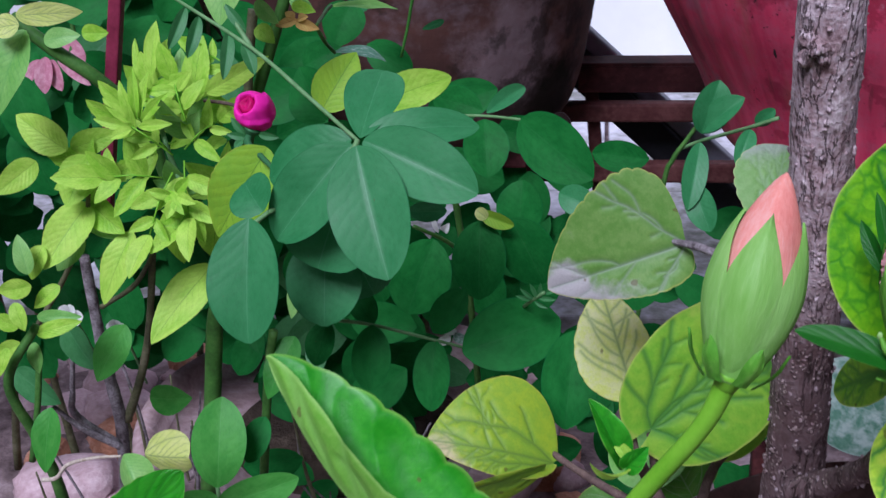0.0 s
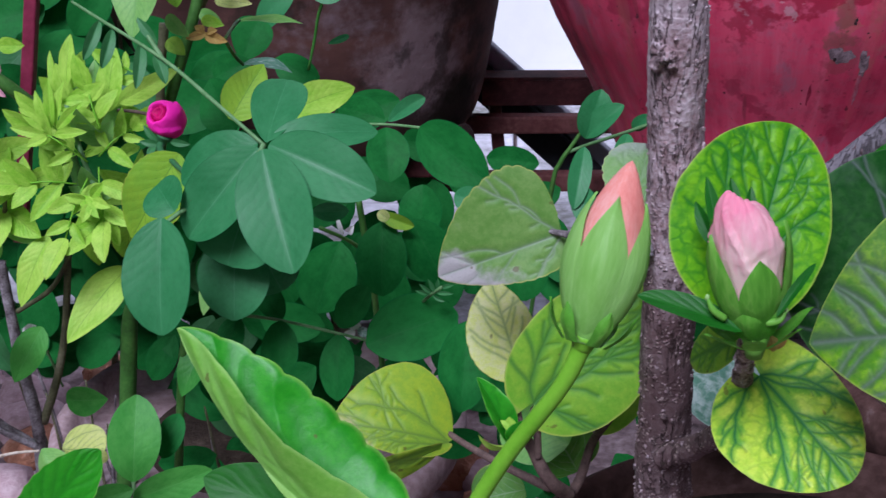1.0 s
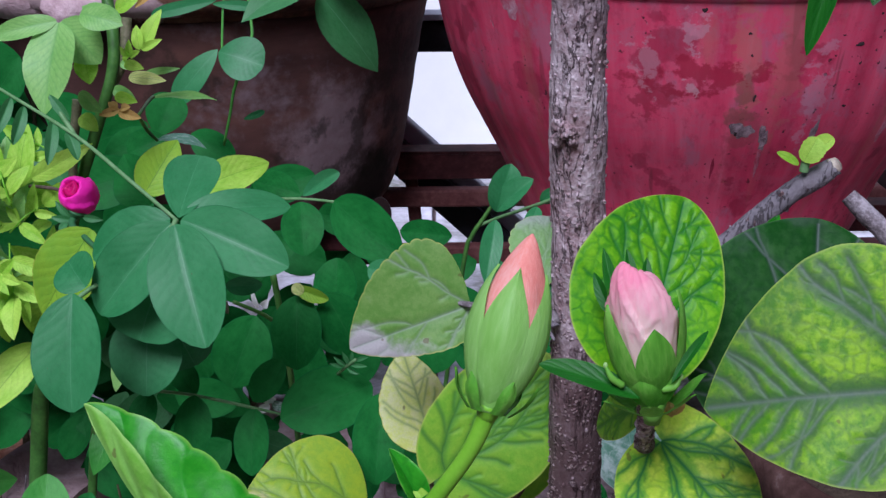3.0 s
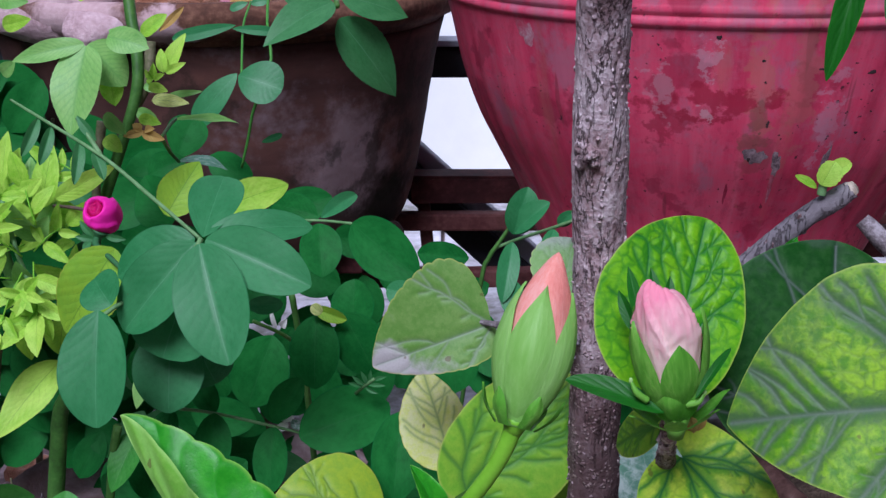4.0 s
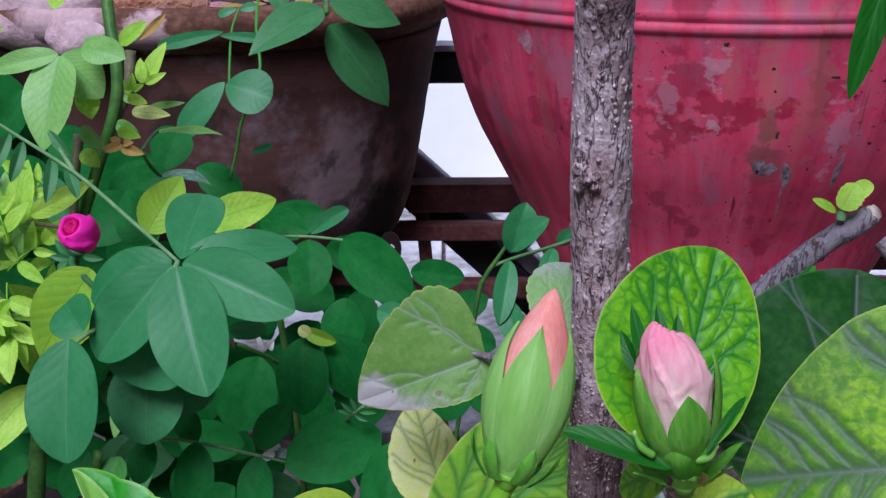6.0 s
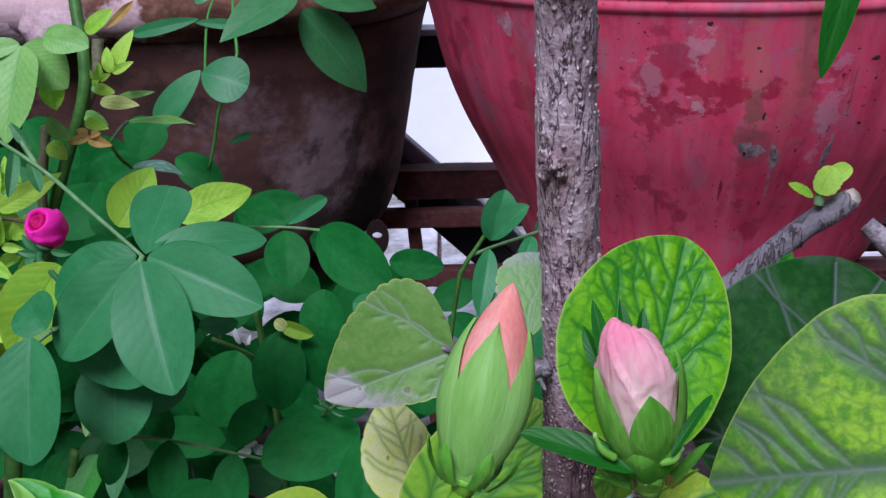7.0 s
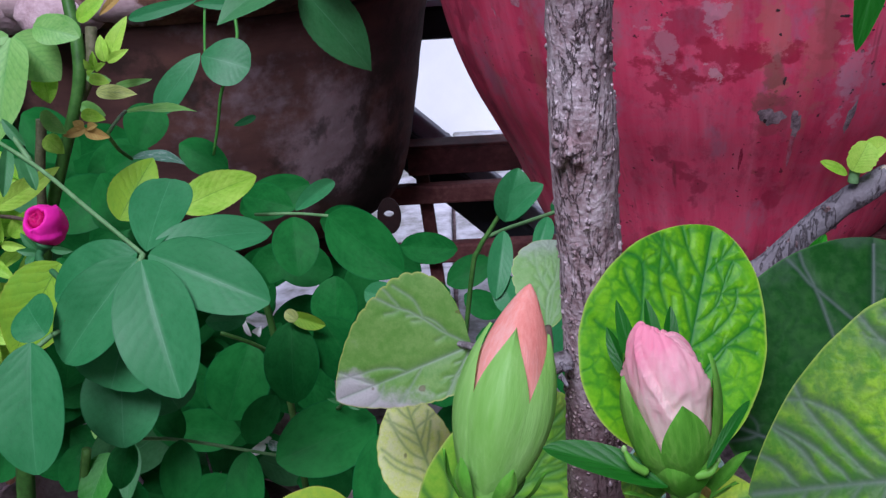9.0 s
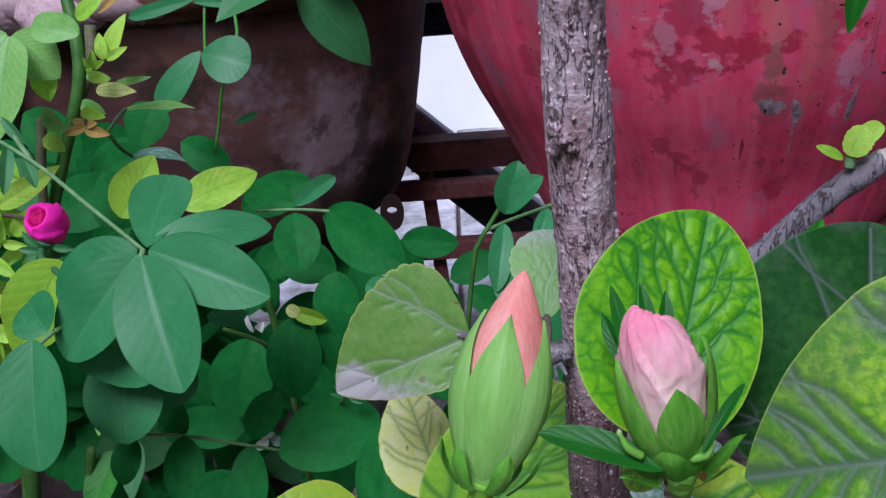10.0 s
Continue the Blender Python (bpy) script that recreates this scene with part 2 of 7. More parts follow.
def veined_material(name, blade, blade2, band, vein, margin, band_mix=0.8, vein_mix=0.8, mottle=0.12, rough=0.45, sheen=0.25, through=0.35,
                    patch=None, patch_level=0.8, patch_mix=0.7, edge_mix=0.8, flecks=0.3, sunk=0.9, net=0.0, mesh=260.0, tilt=0.28):
    """A broad hibiscus blade; the mesh carries how near each point lies to a vein, to the edge and to the tip."""
    m = Nodes(name)
    attr = {k: m.add("ShaderNodeAttribute", attribute_name=k).outputs["Fac"] for k in ("vein", "band", "rim", "along", "side")}
    co = m.add("ShaderNodeTexCoord").outputs["Object"]
    blot = m.noise(70.0, 5.0, 0.6, coords=co)
    cell = m.noise(330.0, 4.0, 0.62, coords=co)
    grain = m.noise(1500.0, 3.0, 0.6, coords=co)
    mixed = m.math('MULTIPLY_ADD', cell, 0.55, m.math('MULTIPLY', blot, 0.45))
    col = m.mix(m.step(mixed, 0.5 - mottle, 0.5 + mottle), blade, blade2)
    ragged = m.math('MULTIPLY_ADD', m.math('SUBTRACT', cell, 0.5), flecks * 2.4, attr["band"])
    col = m.mix(m.math('MULTIPLY', m.step(ragged, 0.16, 0.85), band_mix), col, band)
    tiny = 0.0
    if net:
        cells = m.add("ShaderNodeTexVoronoi", feature='DISTANCE_TO_EDGE')
        cells.inputs["Scale"].default_value = mesh
        drift = m.add("ShaderNodeVectorMath", operation='SCALE')
        colour_noise = m.add("ShaderNodeTexNoise")
        colour_noise.inputs["Scale"].default_value = mesh * 0.8
        m.wire(co, colour_noise.inputs["Vector"])
        m.wire(colour_noise.outputs["Color"], drift.inputs[0])
        drift.inputs["Scale"].default_value = 0.9 / mesh
        shift = m.add("ShaderNodeVectorMath", operation='ADD')
        m.wire(co, shift.inputs[0])
        m.wire(drift.outputs[0], shift.inputs[1])
        m.wire(shift.outputs[0], cells.inputs["Vector"])
        tiny = m.math('SUBTRACT', 1.0, m.step(cells.outputs["Distance"], 0.0, 0.22))
        col = m.mix(m.math('MULTIPLY', tiny, m.math('MULTIPLY', m.step(blot, 0.30, 0.62), net)), col, band)
    if patch:
        lie = m.math('ADD', attr["along"], m.math('MULTIPLY', m.math('SUBTRACT', blot, 0.5), 0.9))
        lie = m.math('SUBTRACT', lie, m.math('MULTIPLY', attr["side"], tilt))
        zone = m.math('MULTIPLY', m.step(lie, patch_level - 0.12, patch_level + 0.12), patch_mix)
        col = m.mix(zone, col, patch)
    col = m.mix(m.math('MULTIPLY', attr["vein"], vein_mix), col, vein)
    col = m.mix(m.math('MULTIPLY', attr["rim"], edge_mix), col, margin)
    col = m.mix(m.math('MULTIPLY', m.step(m.noise(140.0, 2.0, coords=co), 0.73, 0.76), 0.6), col, (0.12, 0.08, 0.03))
    col = m.mix(m.math('MULTIPLY', m.step(grain, 0.35, 0.75), 0.10), col, (0.0, 0.02, 0.0))
    relief = m.math('SUBTRACT', m.math('MULTIPLY_ADD', cell, 0.7, m.math('MULTIPLY', grain, 0.25)), m.math('MULTIPLY', attr["vein"], sunk))
    if net:
        relief = m.math('SUBTRACT', relief, m.math('MULTIPLY', tiny, 0.25))
    nrm = m.bump(relief, 0.35, 0.0005)
    m.done(col, m.math('MULTIPLY_ADD', blot, 0.25, rough - 0.12))
    m.bsdf.inputs["Specular IOR Level"].default_value = sheen
    tr = m.add("ShaderNodeBsdfTranslucent")
    m.wire(col, tr.inputs["Color"])
    m.wire(nrm, tr.inputs["Normal"])
    ms = m.add("ShaderNodeMixShader")
    ms.inputs[0].default_value = through
    m.wire(m.bsdf.outputs[0], ms.inputs[1])
    m.wire(tr.outputs[0], ms.inputs[2])
    m.wire(ms.outputs[0], m.out.inputs["Surface"])
    return m.mat


LIME = veined_material("chlorotic_blade", (0.23, 0.56, 0.004), (0.13, 0.43, 0.004), (0.040, 0.25, 0.010), (0.008, 0.14, 0.028), (0.50, 0.66, 0.10), band_mix=0.65, vein_mix=0.80, through=0.42, net=0.75)
LEMON = veined_material("pale_veined_blade", (0.66, 0.84, 0.075), (0.50, 0.76, 0.035), (0.12, 0.42, 0.03), (0.012, 0.16, 0.05), (0.52, 0.66, 0.10), band_mix=0.8, vein_mix=0.9, flecks=0.55, sheen=0.3, net=0.5)
MOTTLED = veined_material("dark_mottled_blade", (0.095, 0.280, 0.008), (0.30, 0.53, 0.016), (0.055, 0.140, 0.045), (0.19, 0.20, 0.225), (0.38, 0.50, 0.09), band_mix=0.85, vein_mix=0.45, mottle=0.10, flecks=0.8, net=0.38, mesh=260.0,
                          rough=0.42, sheen=0.15, patch=(0.075, 0.105, 0.085), patch_level=0.80, patch_mix=0.25, tilt=-0.45)
BLUISH = veined_material("bluish_blade", (0.008, 0.054, 0.006), (0.024, 0.084, 0.017), (0.008, 0.034, 0.011), (0.14, 0.16, 0.16), (0.07, 0.16, 0.05), band_mix=0.5, vein_mix=0.65, net=0.4, mesh=160.0, rough=0.42, sheen=0.10, through=0.15,
                         patch=(0.075, 0.09, 0.09), patch_level=1.1, patch_mix=0.35)
# the patch turns one side of the tip grey-lilac
GREYTIPLEAF = veined_material("grey_tip_blade", (0.12, 0.265, 0.045), (0.18, 0.32, 0.075), (0.13, 0.25, 0.065), (0.27, 0.33, 0.26), (0.50, 0.52, 0.13), band_mix=0.4, vein_mix=0.65, through=0.3,
                            patch=(0.48, 0.42, 0.47), patch_level=0.70, patch_mix=0.85)
IVORY = veined_material("cream_blade", (0.97, 0.96, 0.52), (0.90, 0.94, 0.26), (0.66, 0.74, 0.26), (0.26, 0.40, 0.16), (0.74, 0.76, 0.12), band_mix=0.5, vein_mix=0.7, through=0.58)
WAXY = veined_material("glossy_blade", (0.028, 0.28, 0.007), (0.055, 0.36, 0.014), (0.024, 0.23, 0.008), (0.028, 0.23, 0.010), (0.26, 0.54, 0.08), band_mix=0.5, vein_mix=0.5, rough=0.40, sheen=0.36, through=0.3, sunk=0.0)
PALEBACK = veined_material("underside_blade", (0.17, 0.43, 0.045), (0.24, 0.50, 0.075), (0.18, 0.42, 0.06), (0.28, 0.54, 0.13), (0.36, 0.60, 0.16), band_mix=0.4, vein_mix=0.5, rough=0.5, sheen=0.25, through=0.3)
SAGE = veined_material("sage_blade", (0.16, 0.33, 0.08), (0.22, 0.38, 0.12), (0.15, 0.31, 0.08), (0.28, 0.38, 0.24), (0.44, 0.50, 0.18), band_mix=0.4, vein_mix=0.5, through=0.3, patch=(0.40, 0.38, 0.42), patch_level=0.95, patch_mix=0.6)
WITHER = veined_material("dying_blade", (0.36, 0.50, 0.030), (0.26, 0.44, 0.035), (0.20, 0.36, 0.035), (0.10, 0.20, 0.045), (0.48, 0.48, 0.08), band_mix=0.6, vein_mix=0.6, through=0.38, patch=(0.66, 0.54, 0.32), patch_level=0.88, patch_mix=0.85)
OLIVE = veined_material("yellowed_blade", (0.18, 0.43, 0.028), (0.27, 0.50, 0.040), (0.070, 0.25, 0.030), (0.028, 0.14, 0.042), (0.50, 0.56, 0.12), band_mix=0.55, vein_mix=0.6, through=0.38, patch=(0.44, 0.50, 0.10), patch_level=1.0, patch_mix=0.5)


def bark_material(name, k, grey=0.0, cracks=0.75, old=0.0):
    """Greyish-pink bark with upright cracks and scales; k sets how pale it is, old how brown and scaly it is low down.
    """
    m = Nodes(name)
    cr = m.noise(190.0, 5.0, 0.6, stretch=(1.6, 1.6, 0.22))
    crack = m.math('SUBTRACT', 1.0, m.step(m.math('ABSOLUTE', m.math('SUBTRACT', cr, 0.5)), 0.003, 0.030))
    big = m.noise(85.0, 5.0, 0.65, stretch=(1.0, 1.0, 0.5))
    fine = m.noise(620.0, 4.0, 0.65)
    col = m.ramp(m.math('MULTIPLY_ADD', fine, 0.45, m.math('MULTIPLY', big, 0.55)),
                 [(0.36, (0.16 * k, 0.088 * k, 0.093 * k)), (0.45, (0.37 * k, 0.25 * k, 0.270 * k)), (0.55, (0.56 * k, 0.44 * k, 0.48 * k)), (0.67, (0.88 * k, 0.75 * k, 0.80 * k))])
    if grey:
        col = m.mix(grey, col, (0.20, 0.185, 0.215))
    crack = m.math('MULTIPLY', crack, m.step(m.noise(90.0, 3.0, 0.5, stretch=(1.0, 1.0, 0.6)), 0.40, 0.56))
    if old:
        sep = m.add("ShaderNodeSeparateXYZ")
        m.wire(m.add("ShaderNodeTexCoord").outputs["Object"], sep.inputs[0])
        # browner, scalier bark below a ragged edge
        brown_edge = m.math('MULTIPLY_ADD', m.noise(45.0, 5.0, 0.65), 0.10, sep.outputs[2])
        col = m.mix(m.math('MULTIPLY', m.math('SUBTRACT', 1.0, m.step(brown_edge, 0.545, 0.605)), old), col, m.mix(big, (0.045, 0.024, 0.024), (0.17, 0.100, 0.102)))
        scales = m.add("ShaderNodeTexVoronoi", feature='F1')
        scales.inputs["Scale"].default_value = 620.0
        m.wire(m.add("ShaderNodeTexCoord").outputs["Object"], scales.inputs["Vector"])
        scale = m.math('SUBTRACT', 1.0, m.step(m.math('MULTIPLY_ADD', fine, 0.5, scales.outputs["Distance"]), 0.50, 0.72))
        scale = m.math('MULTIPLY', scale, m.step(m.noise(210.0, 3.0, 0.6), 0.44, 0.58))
        scale = m.math('MULTIPLY', scale, m.math('SUBTRACT', 1.0, m.step(brown_edge, 0.555, 0.63)))
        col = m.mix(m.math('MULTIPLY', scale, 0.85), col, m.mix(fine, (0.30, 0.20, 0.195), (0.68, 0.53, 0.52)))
    col = m.mix(m.math('MULTIPLY', crack, cracks), col, (0.055, 0.030, 0.030))
    lichen = m.math('MULTIPLY', m.step(m.noise(38.0, 5.0, 0.6), 0.62, 0.72), 0.35)
    col = m.mix(lichen, col, (0.20, 0.16, 0.19))
    high = m.math('SUBTRACT', m.math('ADD', m.math('MULTIPLY', fine, 0.6), big), m.math('MULTIPLY', crack, 1.4))
    m.bump(m.math('ADD', high, m.math('MULTIPLY', scale, 0.9)) if old else high, 0.9, 0.0013)
    return m.done(col, 0.9)


def plain_material(name, stops, scale, rough=0.6, bump=0.4, dist=0.001, detail=6.0, stretch=None, through=0.0, metal=0.0):
    """Colours spread by noise, with grain relief."""
    m = Nodes(name)
    n1 = m.noise(scale, detail, 0.6, stretch=stretch)
    n2 = m.noise(scale * 7.0, 4.0, 0.6, stretch=stretch)
    col = m.ramp(m.math('MULTIPLY_ADD', n2, 0.35, m.math('MULTIPLY', n1, 0.65)), stops)
    m.bump(m.math('ADD', n1, m.math('MULTIPLY', n2, 0.6)), bump, dist)
    m.done(col, rough, metal)
    if through:
        tr = m.add("ShaderNodeBsdfTranslucent")
        m.wire(col, tr.inputs["Color"])
        ms = m.add("ShaderNodeMixShader")
        ms.inputs[0].default_value = through
        m.wire(m.bsdf.outputs[0], ms.inputs[1])
        m.wire(tr.outputs[0], ms.inputs[2])
        m.wire(ms.outputs[0], m.out.inputs["Surface"])
    return m.mat


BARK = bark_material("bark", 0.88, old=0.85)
BRANCHBARK = bark_material("branch_bark", 0.42, 0.70, 0.35)
WARTBARK = bark_material("bark_wart", 0.86, 0.0, 0.15, 0.30)
TWIG = plain_material("grey_twig", [(0.36, (0.05, 0.038, 0.04)), (0.5, (0.18, 0.15, 0.165)), (0.62, (0.34, 0.30, 0.33))], 120.0, 0.8, 1.0, 0.0012)
BROWN = plain_material("brown_stalk", [(0.3, (0.05, 0.03, 0.03)), (0.55, (0.13, 0.085, 0.075)), (0.75, (0.22, 0.15, 0.13))], 200.0, 0.7, 0.5, 0.0005)
CUT = plain_material("cut_wood", [(0.3, (0.25, 0.18, 0.13)), (0.7, (0.62, 0.55, 0.48))], 400.0, 0.9, 0.5, 0.0005)
STALK = plain_material("green_stalk", [(0.3, (0.13, 0.36, 0.012)), (0.7, (0.22, 0.48, 0.035))], 90.0, 0.42, 0.2, 0.0004, through=0.12)
PALESTEM = plain_material("pale_green_stem", [(0.3, (0.07, 0.17, 0.055)), (0.7, (0.18, 0.31, 0.14))], 160.0, 0.55, 0.2, 0.0004)
TENDRIL = plain_material("fresh_green_stem", [(0.3, (0.035, 0.16, 0.02)), (0.7, (0.08, 0.26, 0.045))], 120.0, 0.5, 0.2, 0.0004)
CANE = plain_material("green_cane", [(0.3, (0.022, 0.058, 0.012)), (0.5, (0.045, 0.125, 0.022)), (0.7, (0.095, 0.19, 0.045))], 60.0, 0.5, 0.25, 0.0006)
OLDCANE = plain_material("old_cane", [(0.3, (0.045, 0.035, 0.03)), (0.5, (0.10, 0.10, 0.05)), (0.7, (0.20, 0.17, 0.12))], 90.0, 0.7, 0.5, 0.0008)
CALYX = plain_material("calyx_green", [(0.34, (0.17, 0.39, 0.060)), (0.50, (0.22, 0.45, 0.095)), (0.66, (0.29, 0.52, 0.15))],
                       3.0, 0.45, 0.12, 0.015, stretch=(1.6, 1.6, 0.16), through=0.2)
PALETIP = plain_material("pale_bract_tip", [(0.3, (0.17, 0.36, 0.07)), (0.7, (0.34, 0.50, 0.20))], 300.0, 0.5, 0.2, 0.0004)
SEPAL = plain_material("sepal_green", [(0.32, (0.055, 0.22, 0.014)), (0.52, (0.11, 0.33, 0.030)), (0.68, (0.22, 0.46, 0.075))],
                       3.0, 0.42, 0.15, 0.015, stretch=(1.5, 1.5, 0.3), through=0.2)
SALMON = plain_material("salmon_petal", [(0.30, (0.78, 0.22, 0.19)), (0.50, (0.88, 0.34, 0.29)), (0.70, (0.92, 0.52, 0.48))],
                        6.0, 0.6, 0.15, 0.02, stretch=(1.5, 1.5, 0.16), through=0.3)


def petal_material():
    """Crumpled petals, cream at the base and pink towards the tip, with deeper pink along the folds."""
    m = Nodes("crumpled_petal")
    co = m.add("ShaderNodeTexCoord").outputs["Object"]
    sep = m.add("ShaderNodeSeparateXYZ")
    m.wire(co, sep.inputs[0])
    fold = m.noise(5.0, 4.0, 0.6, coords=co, stretch=(1.0, 1.0, 0.5))
    vein = m.noise(26.0, 4.0, 0.6, coords=co, stretch=(1.0, 1.0, 0.22))
    crease = m.noise(16.0, 4.0, 0.6, coords=co, stretch=(0.5, 0.5, 1.7))
    level = m.math('ADD', sep.outputs[2], m.math('MULTIPLY', m.math('SUBTRACT', fold, 0.5), 0.9))
    col = m.ramp(level, [(0.30, (0.94, 0.76, 0.66)), (0.58, (0.94, 0.66, 0.64)), (0.82, (0.92, 0.48, 0.54)), (1.05, (0.88, 0.30, 0.42))])
    col = m.mix(m.math('MULTIPLY', m.step(vein, 0.45, 0.68), 0.35), col, (0.88, 0.33, 0.44))
    m.bump(m.math('ADD', m.math('MULTIPLY', crease, 1.0), m.math('MULTIPLY', vein, 0.25)), 0.08, 0.02)
    m.done(col, 0.6)
    tr = m.add("ShaderNodeBsdfTranslucent")
    m.wire(col, tr.inputs["Color"])
    ms = m.add("ShaderNodeMixShader")
    ms.inputs[0].default_value = 0.3
    m.wire(m.bsdf.outputs[0], ms.inputs[1])
    m.wire(tr.outputs[0], ms.inputs[2])
    m.wire(ms.outputs[0], m.out.inputs["Surface"])
    return m.mat


PINK = petal_material()
FADED = plain_material("faded_petal", [(0.34, (0.30, 0.075, 0.13)), (0.5, (0.46, 0.19, 0.26)), (0.66, (0.62, 0.37, 0.43))], 60.0, 0.6, 0.3, 0.0006, through=0.25)
MAGENTA = plain_material("magenta_petal", [(0.30, (0.90, 0.010, 0.34)), (0.52, (0.98, 0.025, 0.48)), (0.72, (1.0, 0.09, 0.60))],
                         120.0, 0.5, 0.2, 0.0004, through=0.25)
WHITEPETAL = plain_material("white_petal", [(0.3, (0.70, 0.70, 0.68)), (0.7, (0.86, 0.86, 0.86))], 90.0, 0.6, 0.2, 0.0004, through=0.3)
CRIMSONPETAL = plain_material("crimson_petal", [(0.30, (0.42, 0.002, 0.08)), (0.7, (0.72, 0.006, 0.20))], 120.0, 0.5, 0.2, 0.0004, through=0.2)
STEEL = plain_material("red_oxide_steel", [(0.30, (0.014, 0.004, 0.005)), (0.50, (0.048, 0.012, 0.014)), (0.70, (0.12, 0.036, 0.034))], 24.0, 0.7, 0.3, 0.0008)
RUSTBLACK = plain_material("dark_rusty_steel", [(0.3, (0.006, 0.003, 0.003)), (0.7, (0.022, 0.008, 0.008))], 60.0, 0.8, 0.3, 0.0006)
RAILRED = plain_material("faded_red_steel", [(0.30, (0.040, 0.012, 0.013)), (0.50, (0.105, 0.034, 0.034)), (0.70, (0.19, 0.075, 0.072))], 30.0, 0.7, 0.3, 0.0008)
MAROON = plain_material("maroon_paint", [(0.3, (0.09, 0.006, 0.020)), (0.7, (0.24, 0.03, 0.07))], 60.0, 0.45, 0.2, 0.0005)
BLACK = plain_material("black_steel", [(0.3, (0.006, 0.006, 0.008)), (0.7, (0.02, 0.02, 0.025))], 30.0, 0.5, 0.2, 0.0006)
GREYST = plain_material("grey_galvanised", [(0.3, (0.20, 0.21, 0.27)), (0.7, (0.36, 0.37, 0.45))], 30.0, 0.5, 0.2, 0.0006)
SOIL = plain_material("soil", [(0.3, (0.018, 0.012, 0.009)), (0.55, (0.055, 0.038, 0.028)), (0.75, (0.12, 0.09, 0.07))], 40.0, 0.95, 1.0, 0.006)
STONE = plain_material("pinkish_stone", [(0.3, (0.28, 0.17, 0.185)), (0.5, (0.46, 0.32, 0.35)), (0.66, (0.60, 0.46, 0.50))], 34.0, 0.9, 0.6, 0.004)
# dim grey for the added unseen walls, so they bounce little light
DIMWALL = plain_material("dim_wall_grey", [(0.3, (0.11, 0.105, 0.10)), (0.7, (0.19, 0.18, 0.175))], 3.0, 0.9, 0.3, 0.004)
CEMENT = plain_material("pale_cement", [(0.36, (0.08, 0.085, 0.065)), (0.45, (0.20, 0.195, 0.19)), (0.54, (0.38, 0.365, 0.41)), (0.66, (0.58, 0.56, 0.64))], 6.0, 0.9, 0.5, 0.003)
BRICK = plain_material("brick", [(0.3, (0.24, 0.10, 0.06)), (0.5, (0.42, 0.19, 0.12)), (0.68, (0.56, 0.34, 0.27))], 32.0, 0.9, 1.0, 0.006)
WALL = plain_material("white_wash", [(0.3, (0.74, 0.73, 0.78)), (0.7, (0.84, 0.83, 0.88))], 3.0, 0.9, 0.2, 0.003)


